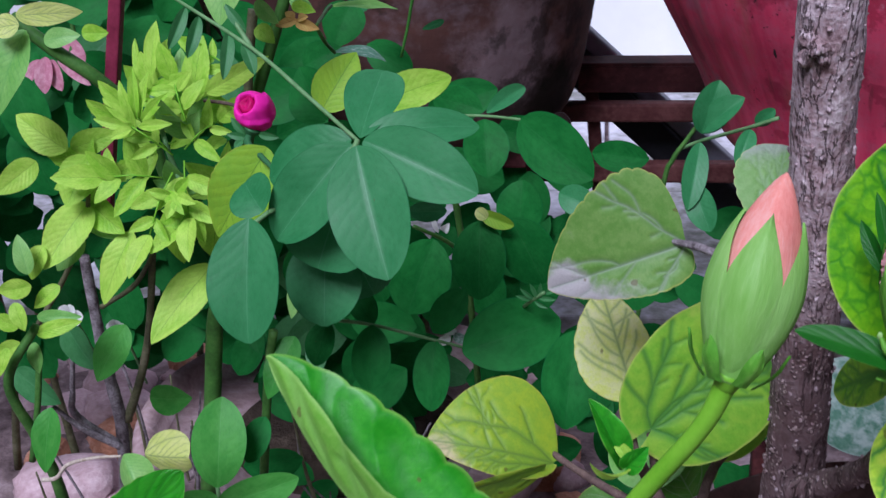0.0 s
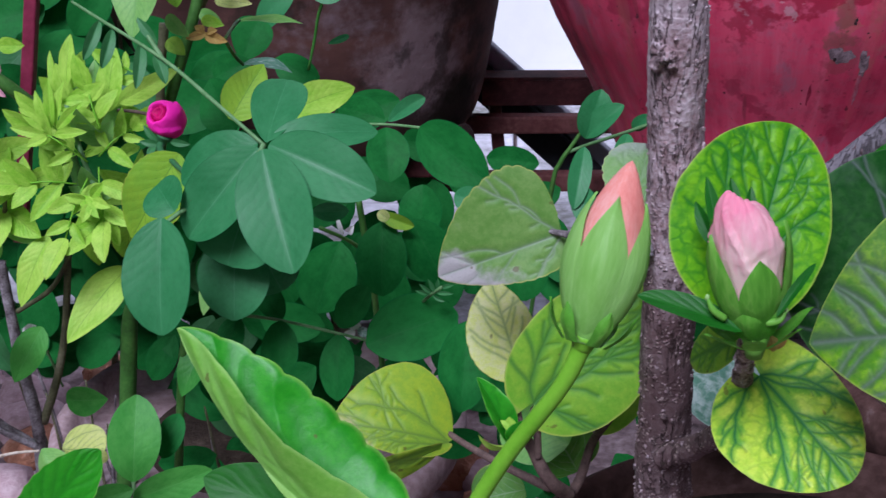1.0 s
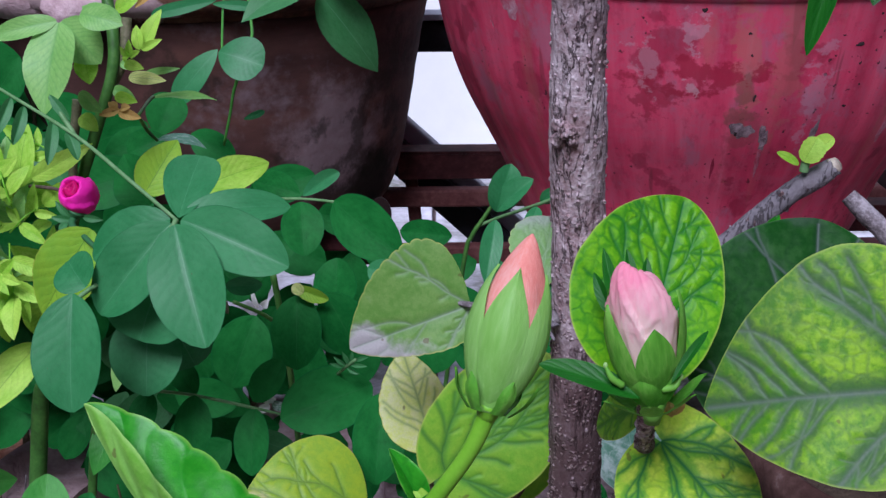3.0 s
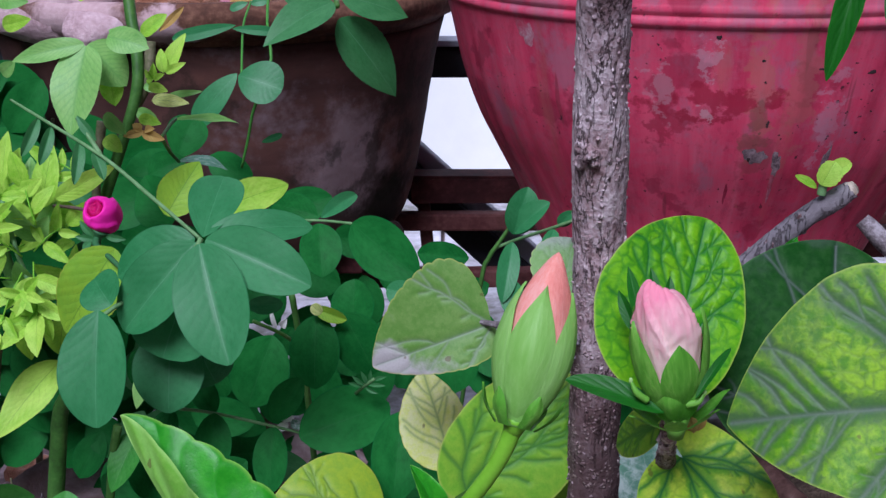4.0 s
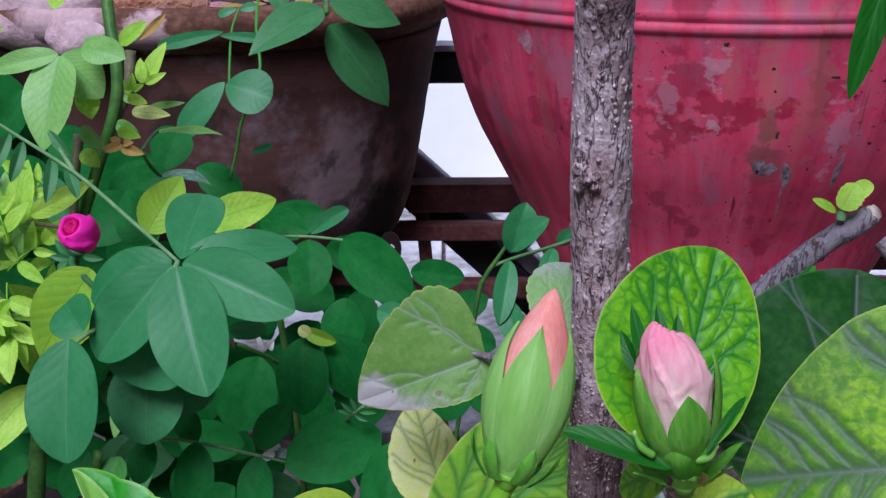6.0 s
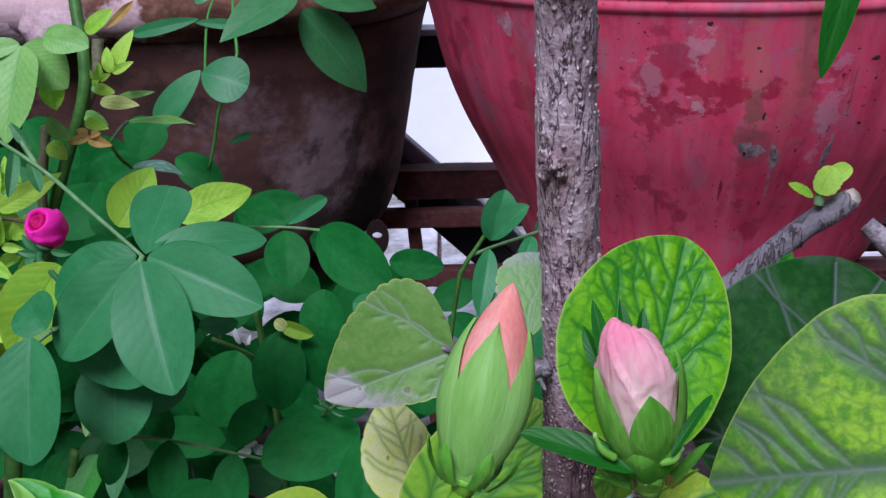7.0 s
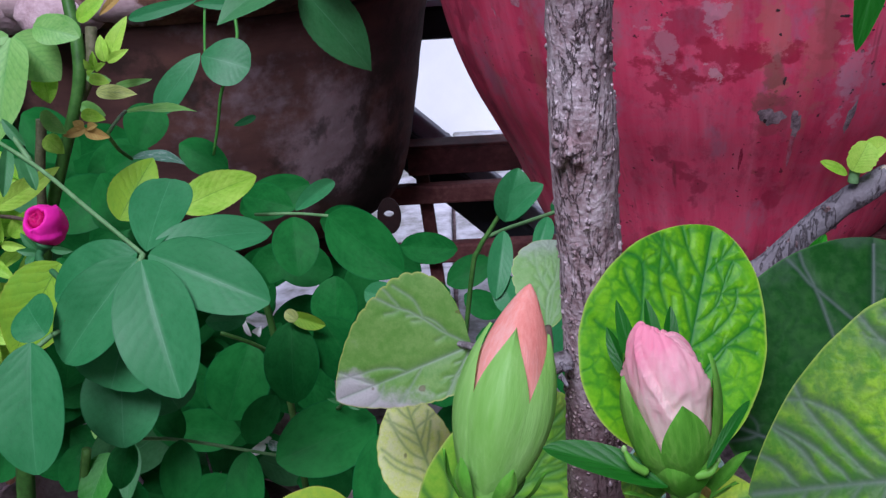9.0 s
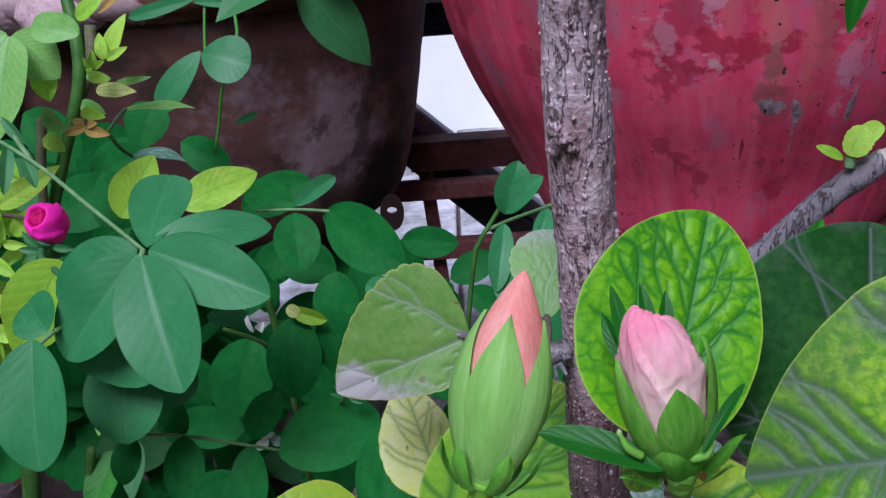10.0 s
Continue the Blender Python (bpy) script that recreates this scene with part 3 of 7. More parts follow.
def pot_paint():
    """Worn red paint: streaks down the side, whitish bloom below the rim, dark specks."""
    m = Nodes("worn_red_paint")
    co = m.add("ShaderNodeTexCoord").outputs["Object"]
    sep = m.add("ShaderNodeSeparateXYZ")
    m.wire(co, sep.inputs[0])
    ang = m.math('ARCTAN2', sep.outputs[1], sep.outputs[0])
    cyl = m.add("ShaderNodeCombineXYZ")
    m.wire(m.math('MULTIPLY', ang, 0.15), cyl.inputs[0])
    m.wire(sep.outputs[2], cyl.inputs[1])
    cyl = cyl.outputs[0]
    streak = m.noise(34.0, 5.0, 0.6, coords=cyl, stretch=(1.6, 0.13, 1.0))
    streak2 = m.noise(90.0, 4.0, 0.6, coords=cyl, stretch=(1.5, 0.10, 1.0))
    cloud = m.noise(17.0, 6.0, 0.65, coords=cyl)
    fine = m.noise(150.0, 4.0, 0.6, coords=cyl)
    red = m.ramp(m.math('MULTIPLY_ADD', streak, 0.7, m.math('MULTIPLY', streak2, 0.3)),
                 [(0.33, (0.34, 0.020, 0.060)), (0.48, (0.52, 0.043, 0.103)), (0.58, (0.57, 0.067, 0.132)), (0.72, (0.60, 0.135, 0.200))])
    # bleached bloom, mostly in the upper half
    high = m.step(sep.outputs[2], 0.07, 0.20)
    bloom = m.math('MULTIPLY', m.step(m.math('ADD', m.noise(26.0, 7.0, 0.68, coords=cyl, stretch=(1.0, 0.6, 1.0)), m.math('MULTIPLY', high, 0.13)), 0.57, 0.68), 0.60)
    red = m.mix(m.math('MULTIPLY', m.step(m.noise(75.0, 6.0, 0.75, coords=cyl), 0.44, 0.62), 0.35), red, (0.40, 0.10, 0.16))
    red = m.mix(m.math('MULTIPLY', m.step(m.noise(95.0, 6.0, 0.75, coords=cyl, stretch=(1.0, 0.6, 1.0)), 0.50, 0.64), 0.32), red, (0.22, 0.014, 0.040))
    col = m.mix(bloom, red, (0.30, 0.125, 0.185))
    dark = m.math('MULTIPLY', m.step(m.noise(30.0, 5.0, 0.55, coords=cyl), 0.575, 0.62), 0.55)
    col = m.mix(dark, col, (0.22, 0.014, 0.040))
    tan = m.math('MULTIPLY', m.step(m.noise(24.0, 5.0, 0.6, coords=cyl, stretch=(1.7, 0.22, 1.0)), 0.55, 0.68), 0.35)
    col = m.mix(tan, col, (0.34, 0.13, 0.10))
    drip = m.math('MULTIPLY', m.step(m.noise(60.0, 3.0, 0.5, coords=cyl, stretch=(1.6, 0.16, 1.0)), 0.66, 0.70), 0.55)
    col = m.mix(drip, col, (0.17, 0.03, 0.045))
    speck = m.math('MULTIPLY', m.step(m.noise(260.0, 2.0, 0.5, coords=cyl), 0.66, 0.70), m.step(m.noise(14.0, 2.0, 0.5, coords=cyl), 0.48, 0.58))
    col = m.mix(m.math('MULTIPLY', speck, 0.85), col, (0.03, 0.015, 0.02))
    for place, reach, ragged, scale, stretch, mixed, tint in (
            ((-0.2415, 0.145, 0.0), 0.007, 0.050, 70.0, (1.0, 0.16, 1.0), 0.45, (0.36, 0.13, 0.10)), ((-0.2215, 0.150, 0.0), 0.008, 0.050, 70.0, (1.0, 0.18, 1.0), 0.40, (0.32, 0.12, 0.10)),
            ((-0.2420, 0.118, 0.0), 0.006, 0.035, 90.0, (1.0, 0.4, 1.0), 0.60, (0.17, 0.075, 0.06)), ((-0.2600, 0.1325, 0.0), 0.011, 0.070, 80.0, (0.45, 1.2, 1.0), 0.75, (0.26, 0.010, 0.032)),
            ((-0.2890, 0.120, 0.0), 0.009, 0.070, 80.0, (0.8, 0.8, 1.0), 0.65, (0.26, 0.016, 0.040)), ((-0.2667, 0.1243, 0.0), 0.0034, 0.030, 150.0, (0.8, 1.0, 1.0), 0.55, (0.46, 0.30, 0.34)),
            ((-0.2911, 0.1400, 0.0), 0.005, 0.045, 110.0, (1.0, 0.4, 1.0), 0.40, (0.42, 0.24, 0.29)), ((-0.2668, 0.1560, 0.0), 0.005, 0.045, 110.0, (1.0, 0.5, 1.0), 0.45, (0.44, 0.27, 0.33)),
            ((-0.2050, 0.125, 0.0), 0.006, 0.050, 90.0, (1.0, 0.3, 1.0), 0.45, (0.42, 0.22, 0.29)), ((-0.2400, 0.098, 0.0), 0.009, 0.035, 80.0, (1.0, 0.7, 1.0), 0.50, (0.22, 0.05, 0.06))):
        col = m.mix(m.math('MULTIPLY', m.stain(cyl, place, reach, ragged, scale, stretch), mixed), col, tint)
    chip = m.step(m.noise(30.0, 5.0, 0.6, coords=cyl, stretch=(1.3, 0.35, 1.0)), 0.70, 0.715)
    col = m.mix(m.math('MULTIPLY', chip, 0.7), col, (0.32, 0.22, 0.26))
    m.bump(m.math('ADD', m.math('MULTIPLY', chip, -1.0), m.math('ADD', streak, m.math('MULTIPLY', fine, 0.4))), 0.4, 0.0012)
    return m.done(col, 0.55)


def clay_paint():
    """Old brown clay with bands, a pale mineral bloom and damp dark patches low down."""
    m = Nodes("old_brown_clay")
    co = m.add("ShaderNodeTexCoord").outputs["Object"]
    band = m.noise(16.0, 5.0, 0.6, stretch=(0.35, 0.35, 1.8))
    cloud = m.noise(9.0, 6.0, 0.65)
    fine = m.noise(130.0, 4.0, 0.6)
    col = m.ramp(m.math('MULTIPLY_ADD', band, 0.6, m.math('MULTIPLY', cloud, 0.4)),
                 [(0.34, (0.026, 0.012, 0.011)), (0.48, (0.066, 0.031, 0.029)), (0.60, (0.11, 0.050, 0.042)), (0.74, (0.17, 0.078, 0.060))])
    patch = m.noise(7.0, 5.0, 0.6)
    bloom = m.math('MULTIPLY', m.step(m.math('MULTIPLY_ADD', fine, 0.22, m.math('MULTIPLY', patch, 0.85)), 0.60, 0.76), 0.6)
    col = m.mix(bloom, col, (0.25, 0.19, 0.22))
    col = m.mix(m.math('MULTIPLY', m.stain(co, (0.122, -0.128, 0.088), 0.056, 0.09, 26.0), 0.78), col, m.mix(fine, (0.18, 0.118, 0.130), (0.36, 0.270, 0.300)))
    col = m.mix(m.math('MULTIPLY', m.stain(co, (0.144, -0.080, 0.034), 0.046, 0.06, 45.0), 0.96), col, (0.006, 0.007, 0.004))
    damp = m.math('MULTIPLY', m.step(m.noise(11.0, 6.0, 0.65), 0.55, 0.62), 0.7)
    col = m.mix(damp, col, (0.022, 0.017, 0.014))
    col = m.mix(m.math('MULTIPLY', fine, 0.25), col, (0.04, 0.025, 0.02))
    m.bump(m.math('ADD', band, m.math('MULTIPLY', fine, 0.6)), 0.5, 0.002)
    return m.done(col, 0.85, gloss=0.08)


MAUVE = plain_material("dusty_mauve_clay", [(0.3, (0.17, 0.10, 0.105)), (0.5, (0.36, 0.25, 0.265)), (0.68, (0.56, 0.44, 0.47))], 18.0, 0.9, 0.8, 0.003)
RIMCLAY = plain_material("terracotta", [(0.34, (0.035, 0.015, 0.012)), (0.5, (0.095, 0.042, 0.028)), (0.66, (0.22, 0.11, 0.075))], 26.0, 0.85, 0.6, 0.002, stretch=(0.5, 0.5, 1.5))


def crusted_rim():
    """Brown terracotta with pinkish white lime crusts on part of the rim."""
    m = Nodes("crusted_terracotta")
    co = m.add("ShaderNodeTexCoord").outputs["Object"]
    band, fine = m.noise(26.0, 6.0, 0.6, coords=co, stretch=(0.5, 0.5, 1.5)), m.noise(180.0, 4.0, 0.6, coords=co)
    col = m.ramp(m.math('MULTIPLY_ADD', fine, 0.35, m.math('MULTIPLY', band, 0.65)), [(0.34, (0.035, 0.015, 0.012)), (0.5, (0.095, 0.042, 0.028)), (0.66, (0.22, 0.11, 0.075))])
    for place, reach in (((-0.073, -0.199, 0.206), 0.046), ((-0.008, -0.212, 0.200), 0.022)):
        col = m.mix(m.math('MULTIPLY', m.stain(co, place, reach, 0.09, 28.0), 0.85), col, m.mix(fine, (0.36, 0.21, 0.23), (0.62, 0.47, 0.50)))
    m.bump(m.math('ADD', band, m.math('MULTIPLY', fine, 0.6)), 0.6, 0.002)
    return m.done(col, 0.85)


DARKCLAY = plain_material("dark_brown_clay", [(0.34, (0.016, 0.008, 0.007)), (0.5, (0.045, 0.021, 0.018)), (0.62, (0.085, 0.045, 0.040)), (0.74, (0.20, 0.14, 0.14))], 22.0, 0.85, 0.6, 0.002)
CRUST = crusted_rim()
POTRED = pot_paint()
CLAY = clay_paint()

# ---- mesh helpers ----
FACE = Vector((0.0, -0.95, 0.31))


def mesh_object(name, bm, mat, parent=None, label="", smooth=True):
    data = bpy.data.meshes.new(name)
    bm.to_mesh(data)
    bm.free()
    for p in data.polygons:
        p.use_smooth = smooth
    data.materials.append(mat)
    ob = new(name, data)
    if parent:
        ob.parent = parent
    if label:
        ob["label"] = label
    return ob


def part(name, bm, mat, parent, label="", smooth=True):
    return mesh_object(name, bm, mat, parent, label, smooth)


def thing(name, label, category, group=""):
    ob = new(name)
    ob.empty_display_size = 0.02
    return tagged(ob, label, category, group)


def spline(points, steps):
    """Points along a smooth line through the given ones."""
    pts = [Vector(p) for p in points]
    if len(pts) == 2:
        return [pts[0].lerp(pts[1], i / steps) for i in range(steps + 1)]
    ext = [pts[0] * 2 - pts[1]] + pts + [pts[-1] * 2 - pts[-2]]
    out = []
    n = len(pts) - 1
    for k in range(steps + 1):
        f = k / steps * n
        i = min(int(f), n - 1)
        t = f - i
        a, b, c, d = ext[i:i + 4]
        out.append(0.5 * ((2 * b) + (c - a) * t + (2 * a - 5 * b + 4 * c - d) * t * t + (3 * b - a - 3 * c + d) * t ** 3))
    return out


def tube_mesh(points, radii, sides=10, steps=16, rough=0.0, freq=120.0, bm=None):
    """A tapering round stem through points, closed at both ends."""
    bm = bm or bmesh.new()
    line = spline(points, steps)
    rows = []
    side = Vector((1, 0, 0))
    for k, p in enumerate(line):
        ahead = (line[min(k + 1, steps)] - line[max(k - 1, 0)]).normalized()
        side = (side - ahead * side.dot(ahead)).normalized() if abs(side.dot(ahead)) < 0.98 else ahead.orthogonal().normalized()
        other = ahead.cross(side)
        f = k / steps * (len(radii) - 1)
        i = min(int(f), len(radii) - 2)
        r = radii[i] + (radii[i + 1] - radii[i]) * (f - i)
        ring = []
        for j in range(sides):
            a = 2 * math.pi * j / sides
            way = side * math.cos(a) + other * math.sin(a)
            rr = r
            if rough:
                rr *= 1 + rough * noise.noise((p + way * r) * freq)
            ring.append(bm.verts.new(p + way * rr))
        rows.append(ring)
    for a, b in zip(rows, rows[1:]):
        for j in range(sides):
            bm.faces.new((a[j], a[(j + 1) % sides], b[(j + 1) % sides], b[j]))
    bm.faces.new(rows[0][::-1])
    bm.faces.new(rows[-1])
    return bm


def stem(parent, points, radii, mat, name="stem", sides=10, steps=16, rough=0.0, label=""):
    if isinstance(radii, (int, float)):
        radii = (radii, radii)
    return part(name, tube_mesh(points, radii, sides, steps, rough), mat, parent, label)


SHAPES = {"ovate": (0.50, 0.72), "obovate": (0.72, 0.45), "elliptic": (0.5, 0.5), "lance": (0.8, 0.9), "cordate": (0.30, 0.55), "round": (0.42, 0.42), "oval": (0.6, 0.6), "fan": (0.24, 0.72), "disc": (0.42, 0.58), "rose": (0.55, 0.85), "acute": (0.60, 1.0), "broad": (0.30, 0.82)}


def leaf_mesh(length, left, right, shape="ovate", arch=0.06, fold=10.0, wave=0.0, teeth=0, tooth=0.05, twist=0.0, curl=0.0, seed=0, nu=10, nv=18):
    """A blade along +y from the origin, its face to +z; left and right are the half widths."""
    a, b = SHAPES[shape]
    top = (a / (a + b)) ** a * (b / (a + b)) ** b
    if teeth:
        nv = max(nv, teeth * 2)
    rng = random.Random(seed)
    ph = rng.uniform(0, 6.28)
    bm = bmesh.new()
    uv = bm.loops.layers.uv.new("leaf")
    grid, coords = [], {}
    cf, sf = math.cos(radians(fold)), math.sin(radians(fold))
    for i in range(nv + 1):
        v = i / nv
        vv = min(max(v, 0.003), 0.997)
        w = vv ** a * (1 - vv) ** b / top
        if teeth:
            w *= 1 - tooth * ((v * teeth) % 1.0)
        row = []
        for j in range(nu + 1):
            u = j / nu * 2 - 1
            half = left if u < 0 else right
            x = u * half * w
            z = abs(x) * sf + arch * length * 4 * v * (1 - v)
            z += wave * length * math.sin(v * 9 + ph + (2.0 if u < 0 else 0.0)) * u * u * w
            z -= curl * length * (u * u) * w * (0.3 + 0.7 * v)
            x *= cf
            if twist:
                t = radians(twist) * v
                x, z = x * math.cos(t) - z * math.sin(t), x * math.sin(t) + z * math.cos(t)
            y = v * length + 0.02 * length * math.sin(u * 2.5 + ph) * v * (1 - v)
            vert = bm.verts.new((x, y, z))
            coords[vert] = (u * 0.5 + 0.5, v)
            row.append(vert)
        grid.append(row)
    for r0, r1 in zip(grid, grid[1:]):
        for j in range(nu):
            f = bm.faces.new((r0[j], r0[j + 1], r1[j + 1], r1[j]))
            for loop in f.loops:
                loop[uv].uv = coords[loop.vert]
    return bm


leaf_count = 0


def leaf(parent, base, tip, width, mat, shape="ovate", face=None, name="leaf", label="", **kw):
    """A leaf from base to tip; width is the whole width or (left, right) half widths; face: where its upper side looks."""
    global leaf_count
    leaf_count += 1
    base, tip = Vector(base), Vector(tip)
    ahead = tip - base
    length = ahead.length
    ahead.normalize()
    up = Vector(face) if face else FACE + Vector((math.sin(leaf_count * 2.4), 0, math.cos(leaf_count * 1.7))) * 0.22
    up = (up - ahead * up.dot(ahead)).normalized()
    across = ahead.cross(up)
    left, right = (width, width) if isinstance(width, (int, float)) else (2 * width[0], 2 * width[1])
    kw.setdefault("seed", leaf_count)
    ob = part(name, leaf_mesh(length, left / 2, right / 2, shape, **kw), mat, parent, label)
    m = Matrix((across, ahead, up)).transposed().to_4x4()
    m.translation = base
    ob.matrix_basis = m
    return ob


def vein_lines(rng, left, right, palm, laterals, lean, fine=True):
    """Veins in the flat blade, whose midrib runs from (0, 0) to (0, 1): rows of x0, y0, x1, y1, order."""
    rows = []

    def run(x, y, way, length, curve, order, side, steps=9):
        made = []
        for _ in range(steps):
            way += curve / steps + rng.gauss(0.0, 0.13)
            nx, ny = x + side * math.sin(way) * length / steps, y + math.cos(way) * length / steps
            rows.append((x, y, nx, ny, order))
            made.append((nx, ny, way))
            x, y = nx, ny
        return made

    rows.append((0.0, 0.0, 0.0, 0.5, 0))
    rows.append((0.0, 0.5, 0.0, 0.97, 1))
    for side, half in ((-1, left), (1, right)):
        wide = min(1.25, max(0.55, half / 0.45))
        for ang, length in palm:
            main = run(0.0, 0.0, radians(ang) * wide ** 0.5, length * wide ** 0.6, radians(-26), 1, side, 12)
            for k, (x, y, way) in enumerate(main[2::3]):
                run(x, y, way + radians(36 + rng.uniform(-9, 9)), (0.30 - k * 0.05) * wide * rng.uniform(0.8, 1.15), radians(-26), 2, side)
                run(x, y, way - radians(50 + rng.uniform(-8, 8)), rng.uniform(0.06, 0.12), radians(24), 3, side, 5)
        for k in range(laterals):
            y = (0.36 if palm else 0.10) + (0.50 if palm else 0.76) * (k + 0.3 * (side > 0) + rng.uniform(-0.12, 0.12)) / laterals
            main = run(0.0, y, radians(lean + rng.uniform(-5, 5)), 0.62 * wide * (1 - 0.5 * y), radians(-24), 2, side)
            for j, (x, yy, way) in enumerate(main[2:8:3] if fine else ()):
                run(x, yy, way + radians(rng.uniform(38, 55)), rng.uniform(0.10, 0.17), radians(-20), 3, side, 5)
                run(x, yy, way - radians(rng.uniform(38, 55)), rng.uniform(0.07, 0.14), radians(20), 3, side, 5)
    return np.array(rows)


def broad_leaf(parent, base, tip, width, mat, shape="disc", face=None, name="leaf", label="", arch=0.05, fold=5.0, wave=0.01, cup=0.0, lobe=0.10, bend=0.0,
               teeth=0, tooth=0.02, palm=((30, 0.78), (66, 0.55)), laterals=3, lean=48, quilt=0.007, droop=0.0, fine=True, bold=1.0, swell=0.05, seed=1, nu=110, nv=170):
    """A large blade with veins sunk between bulging fields; width holds the left and right half widths in metres."""
    base, tip = Vector(base), Vector(tip)
    ahead = tip - base
    length = ahead.length
    ahead.normalize()
    up = Vector(face) if face else FACE
    up = (up - ahead * up.dot(ahead)).normalized()
    across = ahead.cross(up)
    rng = random.Random(seed)
    left, right = width[0] / length, width[1] / length
    a, b = SHAPES[shape]
    top = (a / (a + b)) ** a * (b / (a + b)) ** b
    v = (1 - np.cos(np.pi * np.arange(nv + 1) / nv)) / 2
    u = np.linspace(-1, 1, nu + 1)
    vc = np.clip(v, 0.0004, 0.9996)
    w = vc ** a * (1 - vc) ** b / top
    if teeth:
        w = w * (1 + tooth * (np.abs(np.sin(np.pi * teeth * v)) ** 0.6 - 1))
    w = w * (1 + 0.006 * np.sin(v * 17 + seed) + 0.003 * np.sin(v * 41 + 2 * seed))
    U, V = np.meshgrid(u, v)
    W = np.repeat(w[:, None], nu + 1, 1)
    half = np.where(U < 0, left, right)
    X = U * half * W
    lobes = lobe if isinstance(lobe, tuple) else (lobe, lobe)
    Y = V - np.where(U < 0, lobes[0], lobes[1]) * np.abs(U) ** 1.6 * (1 - V) ** 3
    segs = vein_lines(rng, left, right, palm, laterals, lean, fine)
    pts = np.stack([X.ravel(), Y.ravel()], 1)
    p0, d = segs[:, 0:2], segs[:, 2:4] - segs[:, 0:2]
    near = {}
    for order in range(4):
        pick = segs[:, 4] == order
        best = np.full(len(pts), 9.0)
        for q, e in zip(p0[pick], d[pick]):
            t = np.clip(((pts - q) @ e) / max(e @ e, 1e-9), 0, 1)
            best = np.minimum(best, np.hypot(*(pts - q - t[:, None] * e).T))
        near[order] = best
    vein, band, low = np.zeros(len(pts)), np.zeros(len(pts)), np.full(len(pts), 9.0)
    for order, (thin, broad, force) in enumerate(((0.011, 0.050, 1.0), (0.0085, 0.040, 0.95), (0.0062, 0.028, 0.75), (0.0045, 0.018, 0.5))):
        thin, broad = bold * thin, bold * broad
        thin = max(thin, 1.05 * max((left + right) / nu, 1.57 / nv))
        vein = np.maximum(vein, force * np.exp(-(near[order] / thin) ** 2))
        band = np.maximum(band, force * np.exp(-(near[order] / broad) ** 2))
        low = np.minimum(low, near[order] * (1.0 + 0.35 * order))
    Z = np.abs(X) * math.sin(radians(fold)) + arch * 4 * V * (1 - V)
    Z = Z + wave * np.sin(V * 8 + seed + (U < 0) * 2.0) * U * U * W - cup * U * U * W - droop * V ** 3
    Z = Z + quilt * (1 - np.exp(-(low.reshape(X.shape) / swell) ** 2)) * (1 - U ** 8)
    Xb = X * math.cos(radians(fold)) + bend * 4 * V * (1 - V)
    co = np.stack([Xb, Y, Z], -1).reshape(-1, 3) * length
    idx = np.arange((nv + 1) * (nu + 1)).reshape(nv + 1, nu + 1)
    quads = np.stack([idx[:-1, :-1], idx[:-1, 1:], idx[1:, 1:], idx[1:, :-1]], -1).reshape(-1, 4)
    data = bpy.data.meshes.new(name)
    data.from_pydata(co.tolist(), [], quads.tolist())
    rim = np.clip(1 - (1 - np.abs(U)) * half * W / 0.013, 0, 1)
    for key, values in (("vein", vein), ("band", band), ("rim", rim.ravel()), ("along", V.ravel()), ("side", U.ravel())):
        data.attributes.new(key, 'FLOAT', 'POINT').data.foreach_set("value", values.astype(np.float32))
    data.polygons.foreach_set("use_smooth", [True] * len(data.polygons))
    data.materials.append(mat)
    ob = new(name, data)
    ob.parent = parent
    if label:
        ob["label"] = label
    m = Matrix((across, ahead, up)).transposed().to_4x4()
    m.translation = base
    ob.matrix_basis = m
    return ob


def lathe(profile, sides, ripple=None):
    """A turned body from (radius, height) pairs; ripple(angle, height) scales the radius."""
    bm = bmesh.new()
    rows = []
    for r, h in profile:
        ring = []
        for j in range(sides):
            a = 2 * math.pi * j / sides
            k = r * (ripple(a, h) if ripple else 1.0)
            ring.append(bm.verts.new((k * math.cos(a), k * math.sin(a), h)))
        rows.append(ring)
    for a, b in zip(rows, rows[1:]):
        for j in range(sides):
            bm.faces.new((a[j], a[(j + 1) % sides], b[(j + 1) % sides], b[j]))
    bm.faces.new(rows[0][::-1])
    bm.faces.new(rows[-1])
    return bm


def smooth_profile(pairs, steps):
    pts = spline([(r, h, 0.0) for r, h in pairs], steps)
    return [(p.x, p.y) for p in pts]


def box_mesh(size, bevel=0.0, bm=None, at=(0, 0, 0)):
    bm = bm or bmesh.new()
    made = bmesh.ops.create_cube(bm, size=1.0, matrix=Matrix.Translation(at) @ Matrix.Diagonal((*size, 1)))
    if bevel:
        edges = list({e for v in made["verts"] for e in v.link_edges})
        bmesh.ops.bevel(bm, geom=edges, offset=bevel, segments=2, affect='EDGES', profile=0.5)
    return bm


def bar_between(a, b, size, roll=0.0):
    """A matrix that lays a box of length |ab| along its x from a to b."""
    a, b = Vector(a), Vector(b)
    x = (b - a).normalized()
    up = Vector((0, 0, 1)) if abs(x.z) < 0.95 else Vector((0, 1, 0))
    y = up.cross(x).normalized()
    z = x.cross(y)
    m = Matrix((x, y, z)).transposed().to_4x4()
    m.translation = (a + b) / 2
    return m @ pose(0, 0, 0, roll, 0, 0)

# ---- setting ----
GROUND_Z = 0.05


